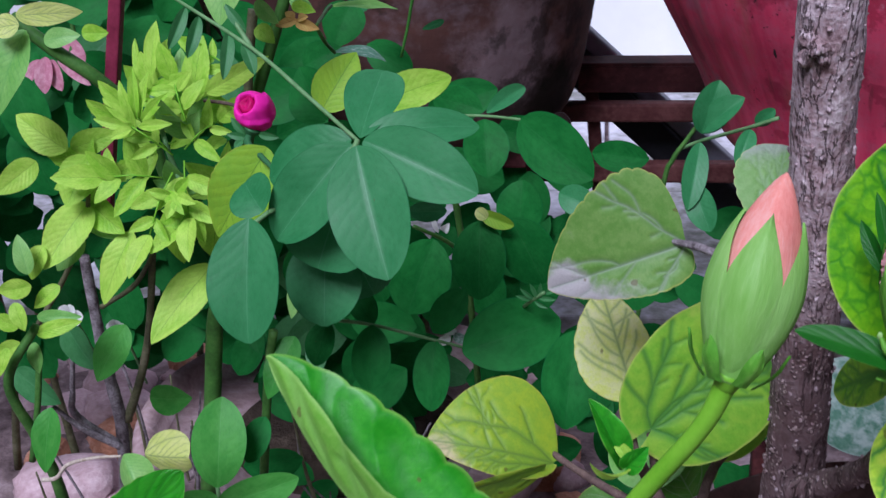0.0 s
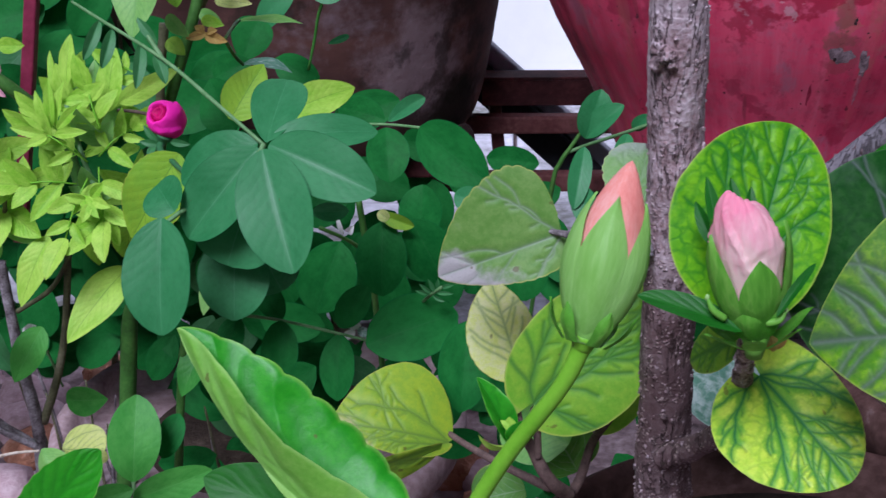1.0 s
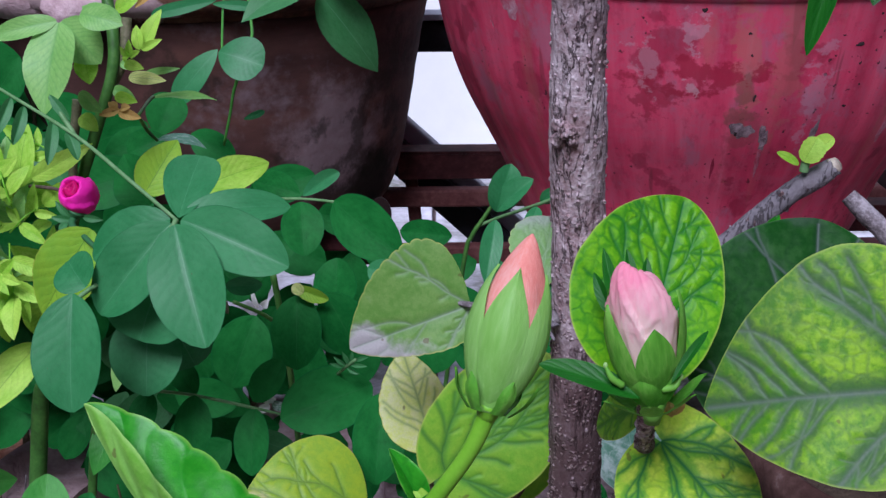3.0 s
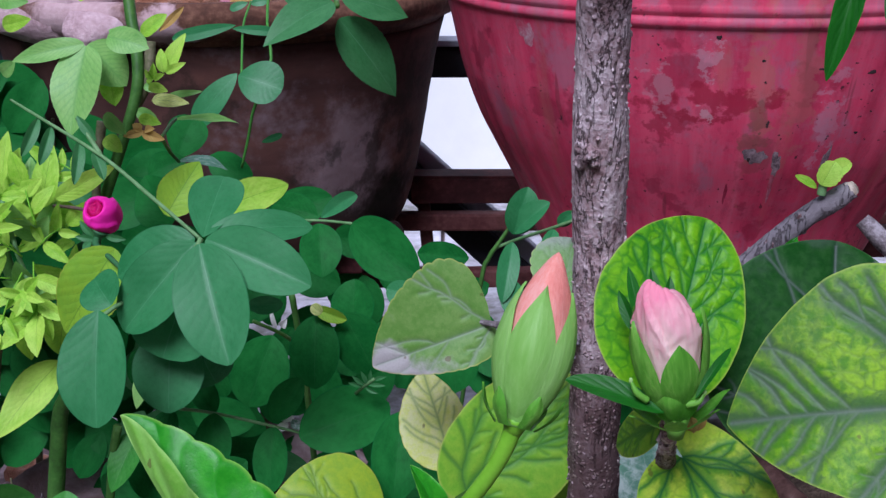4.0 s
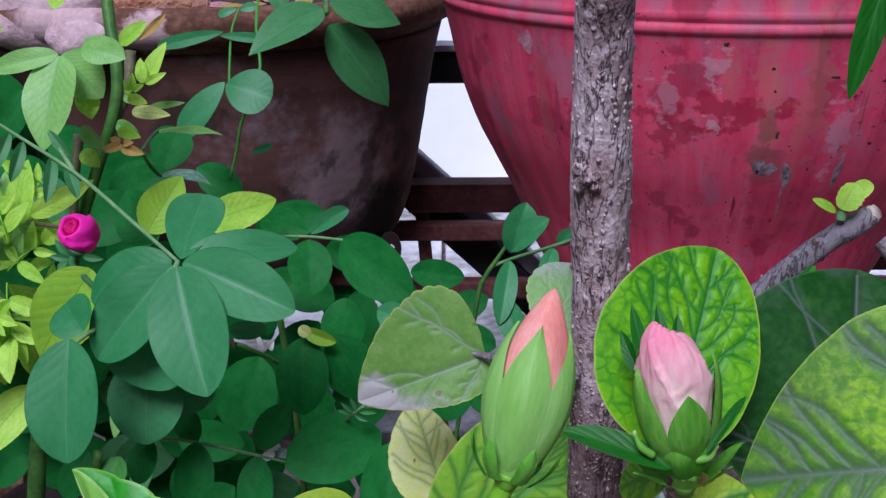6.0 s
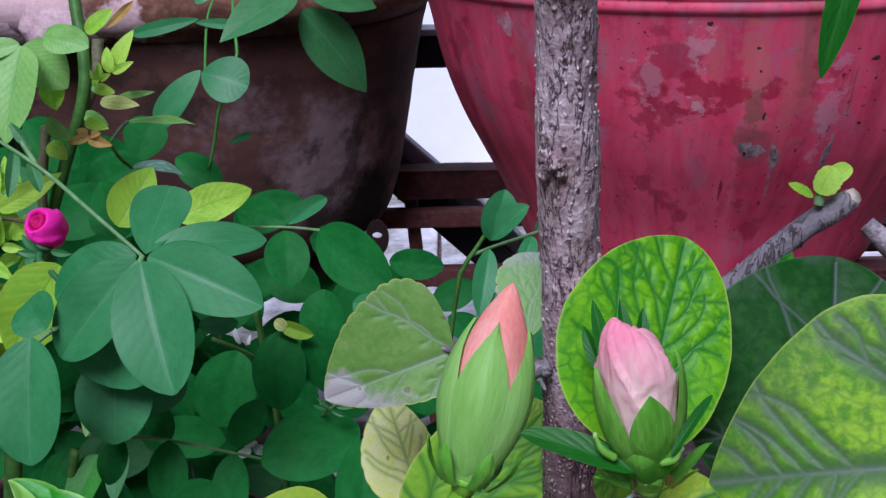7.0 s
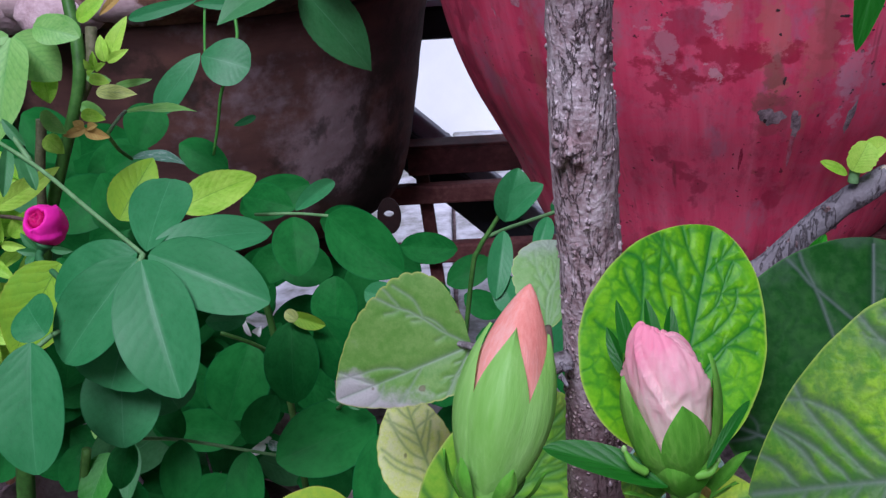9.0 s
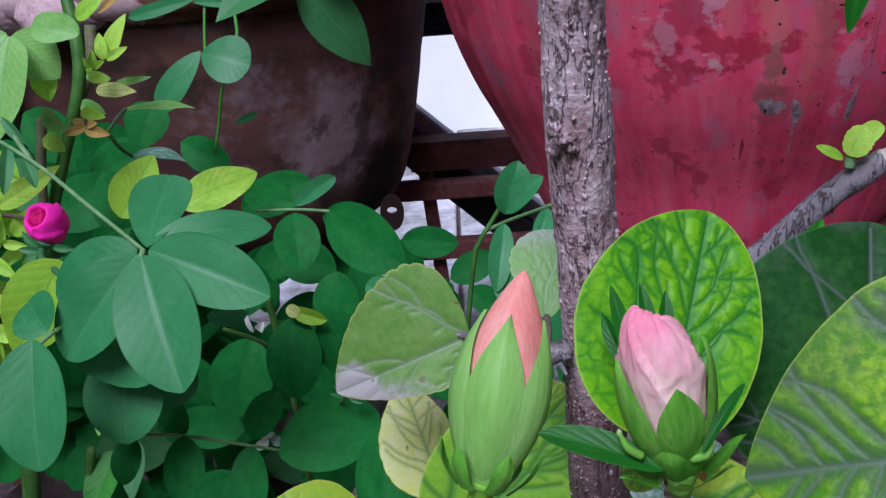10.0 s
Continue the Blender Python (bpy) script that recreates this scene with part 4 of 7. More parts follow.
def build_ground():
    bm = bmesh.new()
    n = 60
    rows = []
    for i in range(n + 1):
        row = []
        for j in range(n + 1):
            s, t = i / n * 2 - 1, j / n * 2 - 1
            x, y = 40 * s * abs(s) ** 2.2, 0.8 + 40 * t * abs(t) ** 2.2
            near = math.exp(-(x * x + (y - 0.8) ** 2) / 2.0)
            row.append(bm.verts.new((x, y, GROUND_Z + near * 0.02 * noise.noise((x * 6, y * 6, 0)))))
        rows.append(row)
    for a, b in zip(rows, rows[1:]):
        for j in range(n):
            bm.faces.new((a[j], b[j], b[j + 1], a[j + 1]))
    m = Nodes("dusty_ground")
    n1, n2 = m.noise(7.0, 6.0, 0.65), m.noise(70.0, 5.0, 0.65)
    col = m.ramp(m.math('MULTIPLY_ADD', n1, 0.6, m.math('MULTIPLY', n2, 0.4)),
                 [(0.36, (0.050, 0.034, 0.034)), (0.50, (0.19, 0.135, 0.142)), (0.66, (0.45, 0.355, 0.375))])
    m.bump(m.math('ADD', n1, n2), 0.8, 0.006)
    g = mesh_object("ground", bm, m.done(col, 0.95))
    tagged(g, "dusty pinkish earth and cement ground under the pots", "ground", kind="structure")


build_ground()
slab = bmesh.new()
for i in range(12):
    for j in range(3):
        box_mesh((0.594, 0.394, 0.05), 0.004, slab, at=(-3.3 + 0.6 * i, 1.47 + 0.4 * j, GROUND_Z - 0.003))
tagged(mesh_object("pavement", slab, CEMENT, smooth=False), "pale cement paving slabs before the wall", "pavement", kind="structure")
w = mesh_object("wall_north", box_mesh((9.0, 0.2, 3.2), at=(0.0, 2.5, 1.6)), WALL, smooth=False)
tagged(w, "plain whitewashed wall behind the pot stand", "wall", kind="structure")


# unseen walls added out of view to block low skylight and darken the plants
for name, size, at in (("shade_wall_south", (9.0, 0.2, 1.8), (0.0, -2.9, 0.9)), ("shade_wall_west", (0.2, 5.3, 3.2), (-2.2, -0.05, 1.6)), ("shade_wall_east", (0.2, 5.3, 3.2), (2.2, -0.05, 1.6))):
    tagged(mesh_object(name, box_mesh(size, at=at), DIMWALL, smooth=False), "plain grey wall added out of view to cut the skylight", "wall", kind="structure")

# ---- pot stand ----
def angle_bar(parent, a, b, leg, thick, mat, name="bar", roll=0.0):
    """A steel angle from a to b: a flat top leaf and a hanging leaf."""
    length = (Vector(b) - Vector(a)).length
    bm = box_mesh((length, leg, thick), 0.0007, at=(0, 0, 0))
    box_mesh((length, thick, leg - thick), 0.0007, bm, at=(0, -(leg - thick) / 2, -leg / 2))
    ob = part(name, bm, mat, parent, smooth=False)
    ob.matrix_basis = bar_between(a, b, None, roll)
    return ob


def flat_bar(parent, a, b, wide, thick, mat, name="bar", roll=0.0):
    length = (Vector(b) - Vector(a)).length
    ob = part(name, box_mesh((length, wide, thick), min(wide, thick) * 0.15), mat, parent, smooth=False)
    ob.matrix_basis = bar_between(a, b, None, roll)
    return ob


SHELF = 0.432
rack = thing("pot_stand", "dark red painted steel stand carrying two large pots", "plant stand")
angle_bar(rack, (-0.031, 1.12, 0.405), (0.75, 1.12, 0.405), 0.027, 0.003, STEEL, "back_rail")
for y in (0.77, 0.86):
    angle_bar(rack, (0.09, y, SHELF - 0.002), (0.75, y, SHELF - 0.002), 0.02, 0.003, STEEL, "shelf_bar")
flat_bar(rack, (-0.75, 1.112, 0.361), (0.75, 1.112, 0.361), 0.016, 0.017, RAILRED, "lower_rail")
flat_bar(rack, (-0.75, 1.112, 0.304), (0.75, 1.112, 0.304), 0.016, 0.018, RAILRED, "lower_rail")
flat_bar(rack, (-0.75, 0.99, 0.361), (-0.07, 0.99, 0.361), 0.016, 0.017, STEEL, "lower_rail")
for x in (0.10, 0.385, 0.74):
    flat_bar(rack, (x, 0.755, 0.4170), (x, 1.13, 0.4170), 0.02, 0.021, STEEL, "cross_bar")
flat_bar(rack, (-0.74, 0.98, 0.3505), (-0.74, 1.12, 0.3505), 0.02, 0.004, STEEL, "cross_bar")
for x, y, h in ((0.10, 0.77, 0.406), (0.74, 0.77, 0.406), (-0.72, 1.12, 0.352), (0.74, 1.125, 0.40), (-0.72, 0.99, 0.352)):
    flat_bar(rack, (x, y, GROUND_Z), (x, y, h), 0.013, 0.013, STEEL, "leg")
flat_bar(rack, (0.008, 1.122, GROUND_Z), (-0.0215, 1.122, 0.402), 0.012, 0.012, RAILRED, "leg")

back = thing("back_stand", "black and grey steel frame behind the pots", "plant stand")
flat_bar(back, (-0.8, 1.22, 0.497), (0.8, 1.22, 0.497), 0.03, 0.032, BLACK, "rail")
flat_bar(back, (-0.8, 1.216, 0.5165), (0.8, 1.216, 0.5165), 0.034, 0.006, GREYST, "rail_cap")
flat_bar(back, (-0.0668, 1.1500, 0.4242), (0.1290, 1.1500, 0.2412), 0.02, 0.031, BLACK, "brace")
flat_bar(back, (-0.0481, 1.1620, 0.4385), (0.1330, 1.1620, 0.2698), 0.02, 0.0170, GREYST, "brace")
def bracket(parent, place):
    """A rounded steel lug with a bolt hole."""
    bm = bmesh.new()
    rings = []
    for y in (-0.0015, 0.0015):
        hole = [bm.verts.new((0.0040 * math.cos(k * math.pi / 12), y, 0.0028 * math.sin(k * math.pi / 12))) for k in range(24)]
        rim = [bm.verts.new((0.0095 * math.cos(k * math.pi / 12), y, 0.015 * math.sin(k * math.pi / 12) - 0.002)) for k in range(24)]
        rings.append((hole, rim))
    for k in range(24):
        j = (k + 1) % 24
        (h0, r0), (h1, r1) = rings
        bm.faces.new((h0[k], r0[k], r0[j], h0[j]))
        bm.faces.new((h1[k], h1[j], r1[j], r1[k]))
        bm.faces.new((h0[k], h0[j], h1[j], h1[k]))
        bm.faces.new((r0[k], r1[k], r1[j], r0[j]))
    ob = part("lug", bm, RUSTBLACK, parent, "dark red steel lug with a bolt hole", smooth=False)
    ob.location = place


bracket(rack, (-0.0428, 0.982, 0.3875))
for x in (-0.78, 0.78):
    flat_bar(back, (x, 1.24, GROUND_Z), (x, 1.24, 0.9), 0.03, 0.03, BLACK, "post")

# ---- large red pot ----
pot = thing("red_pot", "large red painted pot with worn bleached flaking paint", "flower pot")
pot.location = (0.182, 0.838, SHELF)


def red_ripple(a, h):
    """Faint upright ribs below the rim band and an uneven hand-made wall."""
    rib = 0.0030 * math.cos(a * 46) * min(1.0, max(0.0, (0.165 - h) / 0.03)) * min(1.0, max(0.0, (h - 0.01) / 0.05))
    return 1 + rib + 0.006 * noise.noise((math.cos(a) * 2, math.sin(a) * 2, h * 12))


prof = smooth_profile([(0.098, 0.0), (0.104, 0.012), (0.116, 0.042), (0.1295, 0.068), (0.1425, 0.093), (0.1535, 0.122), (0.1625, 0.158), (0.166, 0.172)], 60)
prof = [(r + 0.014, h) for r, h in prof]
groove = [(0.1665, 0.1735), (0.1682, 0.1745), (0.1687, 0.1765), (0.1682, 0.1785), (0.1674, 0.1795), (0.1674, 0.1805), (0.1686, 0.1815), (0.1690, 0.1835), (0.1686, 0.1855), (0.1680, 0.1868)]
lip = [(0.1695, 0.196), (0.1715, 0.212), (0.1740, 0.226), (0.1830, 0.229), (0.1865, 0.234), (0.1870, 0.244), (0.1840, 0.249), (0.172, 0.250), (0.166, 0.246), (0.160, 0.215)]
part("pot_body", lathe(prof + [(r + 0.014, h) for r, h in groove + lip], 184, red_ripple), POTRED, pot)
part("soil", lathe([(0.176, 0.205), (0.176, 0.218), (0.10, 0.222), (0.04, 0.225)], 48, lambda a, h: 1 + 0.01 * math.sin(a * 7)), SOIL, pot, "dark potting soil")


def pot_mark(centre, wide, tall, mat, label, seed, name="paint_chip"):
    """An irregular flaked patch lying on the wall of the red pot, round a point on it."""
    c = Vector(centre) - Vector(pot.location)
    ang, mid = math.atan2(c.y, c.x), c.z
    bm = bmesh.new()
    rng = random.Random(seed)

    def wall(h):
        for (r0, h0), (r1, h1) in zip(prof, prof[1:]):
            if h0 <= h <= h1:
                return r0 + (r1 - r0) * (h - h0) / max(h1 - h0, 1e-6)
        return prof[-1][0]

    def place(a, h, lift):
        r = wall(h) * red_ripple(a, h) + lift
        return (r * math.cos(a), r * math.sin(a), h)
    n, rings = 36, 4
    p0, p1 = rng.uniform(0, 6.28), rng.uniform(0, 6.28)
    hub = bm.verts.new(place(ang, mid, 0.0002))
    last = None
    for q in range(1, rings + 1):
        ring = []
        for k in range(n):
            t = 2 * math.pi * k / n
            f = 1 + 0.22 * math.sin(2 * t + p0) + 0.14 * math.sin(3 * t + p1) + 0.10 * math.sin(7 * t + p0) + 0.06 * rng.uniform(-1, 1)
            f *= q / rings
            ring.append(bm.verts.new(place(ang + math.cos(t) * wide / 2 * f / 0.155, mid + math.sin(t) * tall / 2 * f, 0.00018 if q < rings else 0.0)))
        for k in range(n):
            j = (k + 1) % n
            if last is None:
                bm.faces.new((hub, ring[k], ring[j]))
            else:
                bm.faces.new((last[k], ring[k], ring[j], last[j]))
        last = ring
    ob = part(name, bm, mat, pot, label)
    ob.location = (0, 0, 0)


CHIP = plain_material("bare_cement", [(0.35, (0.07, 0.045, 0.055)), (0.5, (0.20, 0.14, 0.16)), (0.65, (0.34, 0.24, 0.27))], 160.0, 0.9, 0.8, 0.001)
CRIMSON = plain_material("old_crimson_paint", [(0.38, (0.19, 0.012, 0.036)), (0.62, (0.36, 0.035, 0.080))], 90.0, 0.6, 0.4, 0.0006)
BLEACH = plain_material("bleached_paint", [(0.38, (0.36, 0.045, 0.085)), (0.52, (0.38, 0.12, 0.17)), (0.66, (0.44, 0.27, 0.32))], 110.0, 0.8, 0.5, 0.0006)
HOLE = plain_material("dark_pit", [(0.3, (0.02, 0.012, 0.014)), (0.7, (0.05, 0.03, 0.035))], 200.0, 0.95, 0.4, 0.0006)
for q, wp, hp, mt, lb in (((0.1775, 0.681, 0.5306), 0.0125, 0.0105, CHIP, "bare grey cement patch"), ((0.1903, 0.6845, 0.5253), 0.0050, 0.017, CHIP, "bare grey cement patch"),
                          ((0.2177, 0.6954, 0.5263), 0.0042, 0.020, CHIP, "bare grey cement patch"), ((0.258, 0.7229, 0.5301), 0.0065, 0.024, BLEACH, "bleached pale patch"),
                          
                          
                          
                          ((0.0507, 0.7232, 0.5959), 0.010, 0.016, BLEACH, "bleached pale patch"),
                          ((0.1647, 0.6883, 0.5047), 0.0020, 0.016, CRIMSON, "dark drip line"), ((0.1903, 0.6904, 0.5111), 0.0030, 0.020, BLEACH, "bleached pale patch"),
                          ((0.0601, 0.6967, 0.5142), 0.0022, 0.005, HOLE, "dark pit"), ((0.1743, 0.6804, 0.5287), 0.0026, 0.0026, HOLE, "dark pit"),
                          ((0.1814, 0.6875, 0.5507), 0.0018, 0.004, HOLE, "dark pit"), ((0.175, 0.6839, 0.5882), 0.0016, 0.0018, HOLE, "dark pit"), ((0.2046, 0.6875, 0.5831), 0.0040, 0.0018, HOLE, "dark pit"),
                          ((0.1517, 0.6776, 0.6009), 0.0022, 0.0030, HOLE, "dark pit"), ((0.2294, 0.6971, 0.5802), 0.0055, 0.0020, HOLE, "dark pit"), ((0.1772, 0.6852, 0.5758), 0.0015, 0.0014, HOLE, "dark pit")):
    pot_mark(q, wp, hp, mt, lb, int(wp * 1e5 + hp * 1e6))

pits = random.Random(31)
for k in range(22):
    a, h = pits.gauss(-1.08, 0.14), pits.gauss(0.142, 0.020)
    pot_mark((pot.location.x + 0.15 * math.cos(a), pot.location.y + 0.15 * math.sin(a), SHELF + min(h, 0.165)), pits.uniform(0.0009, 0.0022), pits.uniform(0.0008, 0.0018), HOLE, "", 200 + k, "paint_pit")

# ---- old clay pot ----
clay = thing("clay_pot", "old brown clay pot with pale mineral stains", "flower pot")
clay.location = (-0.192, 1.075, 0.370)
LIFT = SHELF - 0.370
cp = smooth_profile([(0.110, 0.0), (0.135, 0.002), (0.148, 0.008), (0.158, 0.022), (0.165, 0.045), (0.171, 0.075), (0.178, 0.115), (0.185, 0.155), (0.193, 0.13 + LIFT)], 48)
crim = [(0.195, 0.134), (0.203, 0.1365), (0.209, 0.1415), (0.212, 0.150), (0.211, 0.158), (0.206, 0.1625), (0.199, 0.163), (0.193, 0.160), (0.190, 0.150)]
crim = [(r, h + LIFT) for r, h in crim]
part("pot_body", lathe(cp + [(0.186, 0.12 + LIFT)], 128, lambda a, h: 1 + 0.010 * noise.noise((math.cos(a) * 1.6, math.sin(a) * 1.6, h * 9)) + 0.003 * noise.noise((math.cos(a) * 9, math.sin(a) * 9, h * 60))), CLAY, clay)
part("rim", lathe([(0.187, 0.126 + LIFT), (0.1935, 0.131 + LIFT)] + crim, 128, lambda a, h: 1 + 0.010 * noise.noise((math.cos(a) * 1.6, math.sin(a) * 1.6, h * 9)) + 0.004 * noise.noise((math.cos(a) * 9, math.sin(a) * 9, h * 60))), CRUST, clay, "worn orange-brown terracotta rim")
part("soil", lathe([(r, h + LIFT) for r, h in ((0.190, 0.135), (0.190, 0.148), (0.12, 0.152), (0.05, 0.155))], 48, lambda a, h: 1 + 0.012 * math.sin(a * 5)), SOIL, clay, "dark crumbly potting soil")


def lump(name, place, size, mat, label, category, seed, squash=0.7, turn=0.0, group=""):
    """A broken lump: a rough, faceted rounded block."""
    bm = bmesh.new()
    bmesh.ops.create_icosphere(bm, subdivisions=3, radius=1.0)
    for v in bm.verts:
        p = v.co.copy()
        k = 1 / max(abs(p.x), abs(p.y), abs(p.z)) ** 0.55
        n = noise.noise(p * 1.3 + Vector((seed * 7.1, 0, 0))) * 0.22 + noise.noise(p * 4 + Vector((0, seed * 3.3, 0))) * 0.10 + noise.noise(p * 9 + Vector((seed, 0, 0))) * 0.05
        v.co = p * k * (1 + n)
        v.co = Vector((v.co.x * size, v.co.y * size * 0.75, v.co.z * size * squash))
    ob = mesh_object(name, bm, mat)
    ob.matrix_basis = Matrix.Translation(place) @ pose(0, 0, 0, 8 * math.sin(seed), 6 * math.cos(seed), turn)
    return tagged(ob, label, category, group)


litter = random.Random(14)
for k in range(8):
    dry = thing("dry_leaf", "dry brown leaf lying on the soil of the clay pot", "leaf", "dry leaves in the clay pot")
    p = Vector((-0.165 + litter.uniform(-0.07, 0.07), 0.955 + litter.uniform(-0.02, 0.05), 0.587))
    a = litter.uniform(0, 6.28)
    leaf(dry, p, p + Vector((0.03 * math.cos(a), 0.03 * math.sin(a), 0.003)), 0.014, DRY if k % 2 else FADED, "oval", face=(0.1, -0.2, 1.0), fold=-14, arch=0.1, name="blade")
for k in range(7):
    p = Vector((-0.165 + litter.uniform(-0.08, 0.08), 0.96 + litter.uniform(-0.02, 0.05), 0.584))
    tw = thing("dry_twig", "thin dry twig standing out of the soil in the clay pot", "twig", "twigs in the clay pot")
    stem(tw, [p, p + Vector((litter.uniform(-0.01, 0.01), 0, 0.012)), p + Vector((litter.uniform(-0.03, 0.03), -0.005, litter.uniform(0.012, 0.035)))], (0.0011, 0.0006), BROWN, "stick", 7, 8, 0.15)

# brick and stones lying in the clay pot
lump("brick", (-0.2099, 0.9422, 0.5901), 0.040, BRICK, "broken orange brick lying on the soil of the clay pot", "brick", 1, 0.5, 10)
lump("stone", (-0.2841, 0.9299, 0.5888), 0.055, STONE, "pale pinkish stone lying on the soil of the clay pot", "stone", 2, 0.5, -15, "stones in the clay pot")
lump("stone", (-0.2433, 0.8845, 0.5744), 0.030, STONE, "pale pinkish stone lying on the soil of the clay pot", "stone", 5, 0.5, 25, "stones in the clay pot")

# ---- hibiscus in front ----
hib = thing("hibiscus_plant", "hibiscus shrub with knobbly grey trunk and yellowing veined leaves", "shrub")


def bark_trunk(parent, points, radii, rings, sides, warts, seed, name="trunk", mat=BARK):
    bm = tube_mesh(points, radii, sides, rings)
    rng = random.Random(seed)
    bm.normal_update()
    for v in bm.verts:
        p = v.co
        n = noise.noise(Vector((p.x * 420, p.y * 420, p.z * 130))) * 0.00035 + noise.noise(p * 150) * 0.0004 + noise.noise(p * 60) * 0.0007
        v.co = p + v.normal * n
    ob = part(name, bm, mat, parent)
    wm = bmesh.new()
    line = spline(points, 60)
    for _ in range(warts):
        k = rng.random() ** 0.75 * 59.9
        i = int(k)
        p = line[i].lerp(line[i + 1], k - i)
        f = k / 60 * (len(radii) - 1)
        a = min(int(f), len(radii) - 2)
        r = radii[a] + (radii[a + 1] - radii[a]) * (f - a)
        ahead = (line[i + 1] - line[i]).normalized()
        side = ahead.orthogonal().normalized()
        side.rotate(Matrix.Rotation((rng.randrange(15) + rng.gauss(0, 0.13)) * 0.41888 + 0.25 * math.sin(k * 0.3), 3, ahead))
        size = rng.uniform(0.00035, 0.0007) * (1.5 if rng.random() < 0.12 else 1.0)
        m = Matrix.Translation(p + side * (r - size * 0.20)) @ Matrix.Diagonal((size * rng.uniform(0.7, 1.2), size * 0.9, size * rng.uniform(0.8, 1.7), 1))
        made = bmesh.ops.create_icosphere(wm, subdivisions=2 if size > 0.0005 else 1, radius=1.0, matrix=m)["verts"]
        for v in made:
            v.co += (v.co - m.translation) * 0.9 * noise.noise(v.co * 1500)
    w = part("bark_relief", wm, WARTBARK, ob, "small corky bark warts")
    tagged(w, kind="stuff")
    return ob


T_TOP, T_A, T_KNOT, T_B, T_LOW = (0.0456, 0.3617, 0.6741), (0.0479, 0.3772, 0.6475), (0.05, 0.3891, 0.6032), (0.0536, 0.4035, 0.5437), (0.0559, 0.4154, 0.4639)
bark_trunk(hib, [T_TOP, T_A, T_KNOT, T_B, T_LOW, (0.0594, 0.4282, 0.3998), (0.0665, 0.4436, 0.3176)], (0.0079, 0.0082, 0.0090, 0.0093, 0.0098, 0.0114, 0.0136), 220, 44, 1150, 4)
kn = bmesh.new()
for q, r in (((0.0455, 0.3794, 0.6056), 0.0026), ((0.0434, 0.3822, 0.608), 0.0022), ((0.0476, 0.3805, 0.6036), 0.0024), ((0.0428, 0.3815, 0.6025), 0.0024), ((0.0506, 0.3832, 0.6057), 0.0026)):
    bmesh.ops.create_icosphere(kn, subdivisions=3, radius=r, matrix=Matrix.Translation(q))
for v in kn.verts:
    v.co += v.normal * (noise.noise(v.co * 420) * 0.0014 + noise.noise(v.co * 1100) * 0.0008)
part("knot", kn, BARK, hib)
# side branches
bark_trunk(hib, [(0.0535, 0.4059, 0.5252), (0.0794, 0.4016, 0.5444), (0.0998, 0.3916, 0.5624), (0.116, 0.3859, 0.5804), (0.1314, 0.3827, 0.593)], (0.0040, 0.0041, 0.0041, 0.0035, 0.0030), 70, 24, 30, 9, "branch", BRANCHBARK)
part("branch_end", tube_mesh([(0.131, 0.3826, 0.5928), (0.1318, 0.3819, 0.5938)], (0.0028, 0.0024), 14, 2, 0.2, 900), CUT, hib, "pale cut wood")
stem(hib, [(0.1943, 0.4707, 0.5306), (0.1825, 0.4796, 0.5419), (0.1733, 0.4858, 0.5512)], (0.0047, 0.0040, 0.0036), TWIG, "branch", 14, 30, 0.14)
bark_trunk(hib, [(0.0546, 0.4067, 0.447), (0.065, 0.395, 0.4592), (0.0713, 0.372, 0.482), (0.0703, 0.346, 0.5101), (0.0640, 0.3227, 0.5270), (0.0617, 0.311, 0.5406), (0.0589, 0.2946, 0.5549)], (0.0050, 0.0042, 0.0036, 0.0032, 0.0027, 0.0023, 0.0018), 90, 26, 130, 12, "branch", BARK)
stem(hib, [(0.0455, 0.3985, 0.5348), (0.0395, 0.3961, 0.5339), (0.0337, 0.3953, 0.5317), (0.028, 0.3984, 0.5345), (0.0212, 0.4089, 0.5345), (0.0106, 0.4235, 0.531)], (0.0030, 0.0032, 0.0028, 0.0016, 0.0014, 0.0008), TWIG, "branch", 12, 40, 0.25)
stem(hib, [(0.0381, 0.3958, 0.5331), (0.0399, 0.3998, 0.5388), (0.0404, 0.4107, 0.5401)], 0.0012, BROWN, "leaf_stalk")
stem(hib, [(0.0216, 0.4235, 0.4178), (0.0132, 0.4126, 0.4326), (0.0064, 0.412, 0.447), (0.0015, 0.4107, 0.4593), (0.0005, 0.4283, 0.4648)], (0.0031, 0.0027, 0.0022, 0.0018, 0.0013), BROWN, "twig", 12, 30, 0.12)
stem(hib, [(0.0088, 0.4108, 0.4432), (0.0084, 0.4104, 0.4551), (0.0071, 0.4114, 0.4647)], 0.0015, BROWN, "leaf_stalk")
stem(hib, [(0.0224, 0.4321, 0.4117), (0.0268, 0.4322, 0.422), (0.0308, 0.4345, 0.4355), (0.0378, 0.4376, 0.4449)], (0.0023, 0.0019, 0.0016), BROWN, "leaf_stalk")
stem(hib, [(0.0143, 0.4244, 0.4206), (-0.0041, 0.4358, 0.4233), (-0.0192, 0.4514, 0.4227), (-0.0296, 0.4665, 0.4206)], (0.0018, 0.0016, 0.0012), BROWN, "twig", 12, 30, 0.1)

spur = random.Random(8)
KNOB = Vector((0.037, 0.3959, 0.5334))
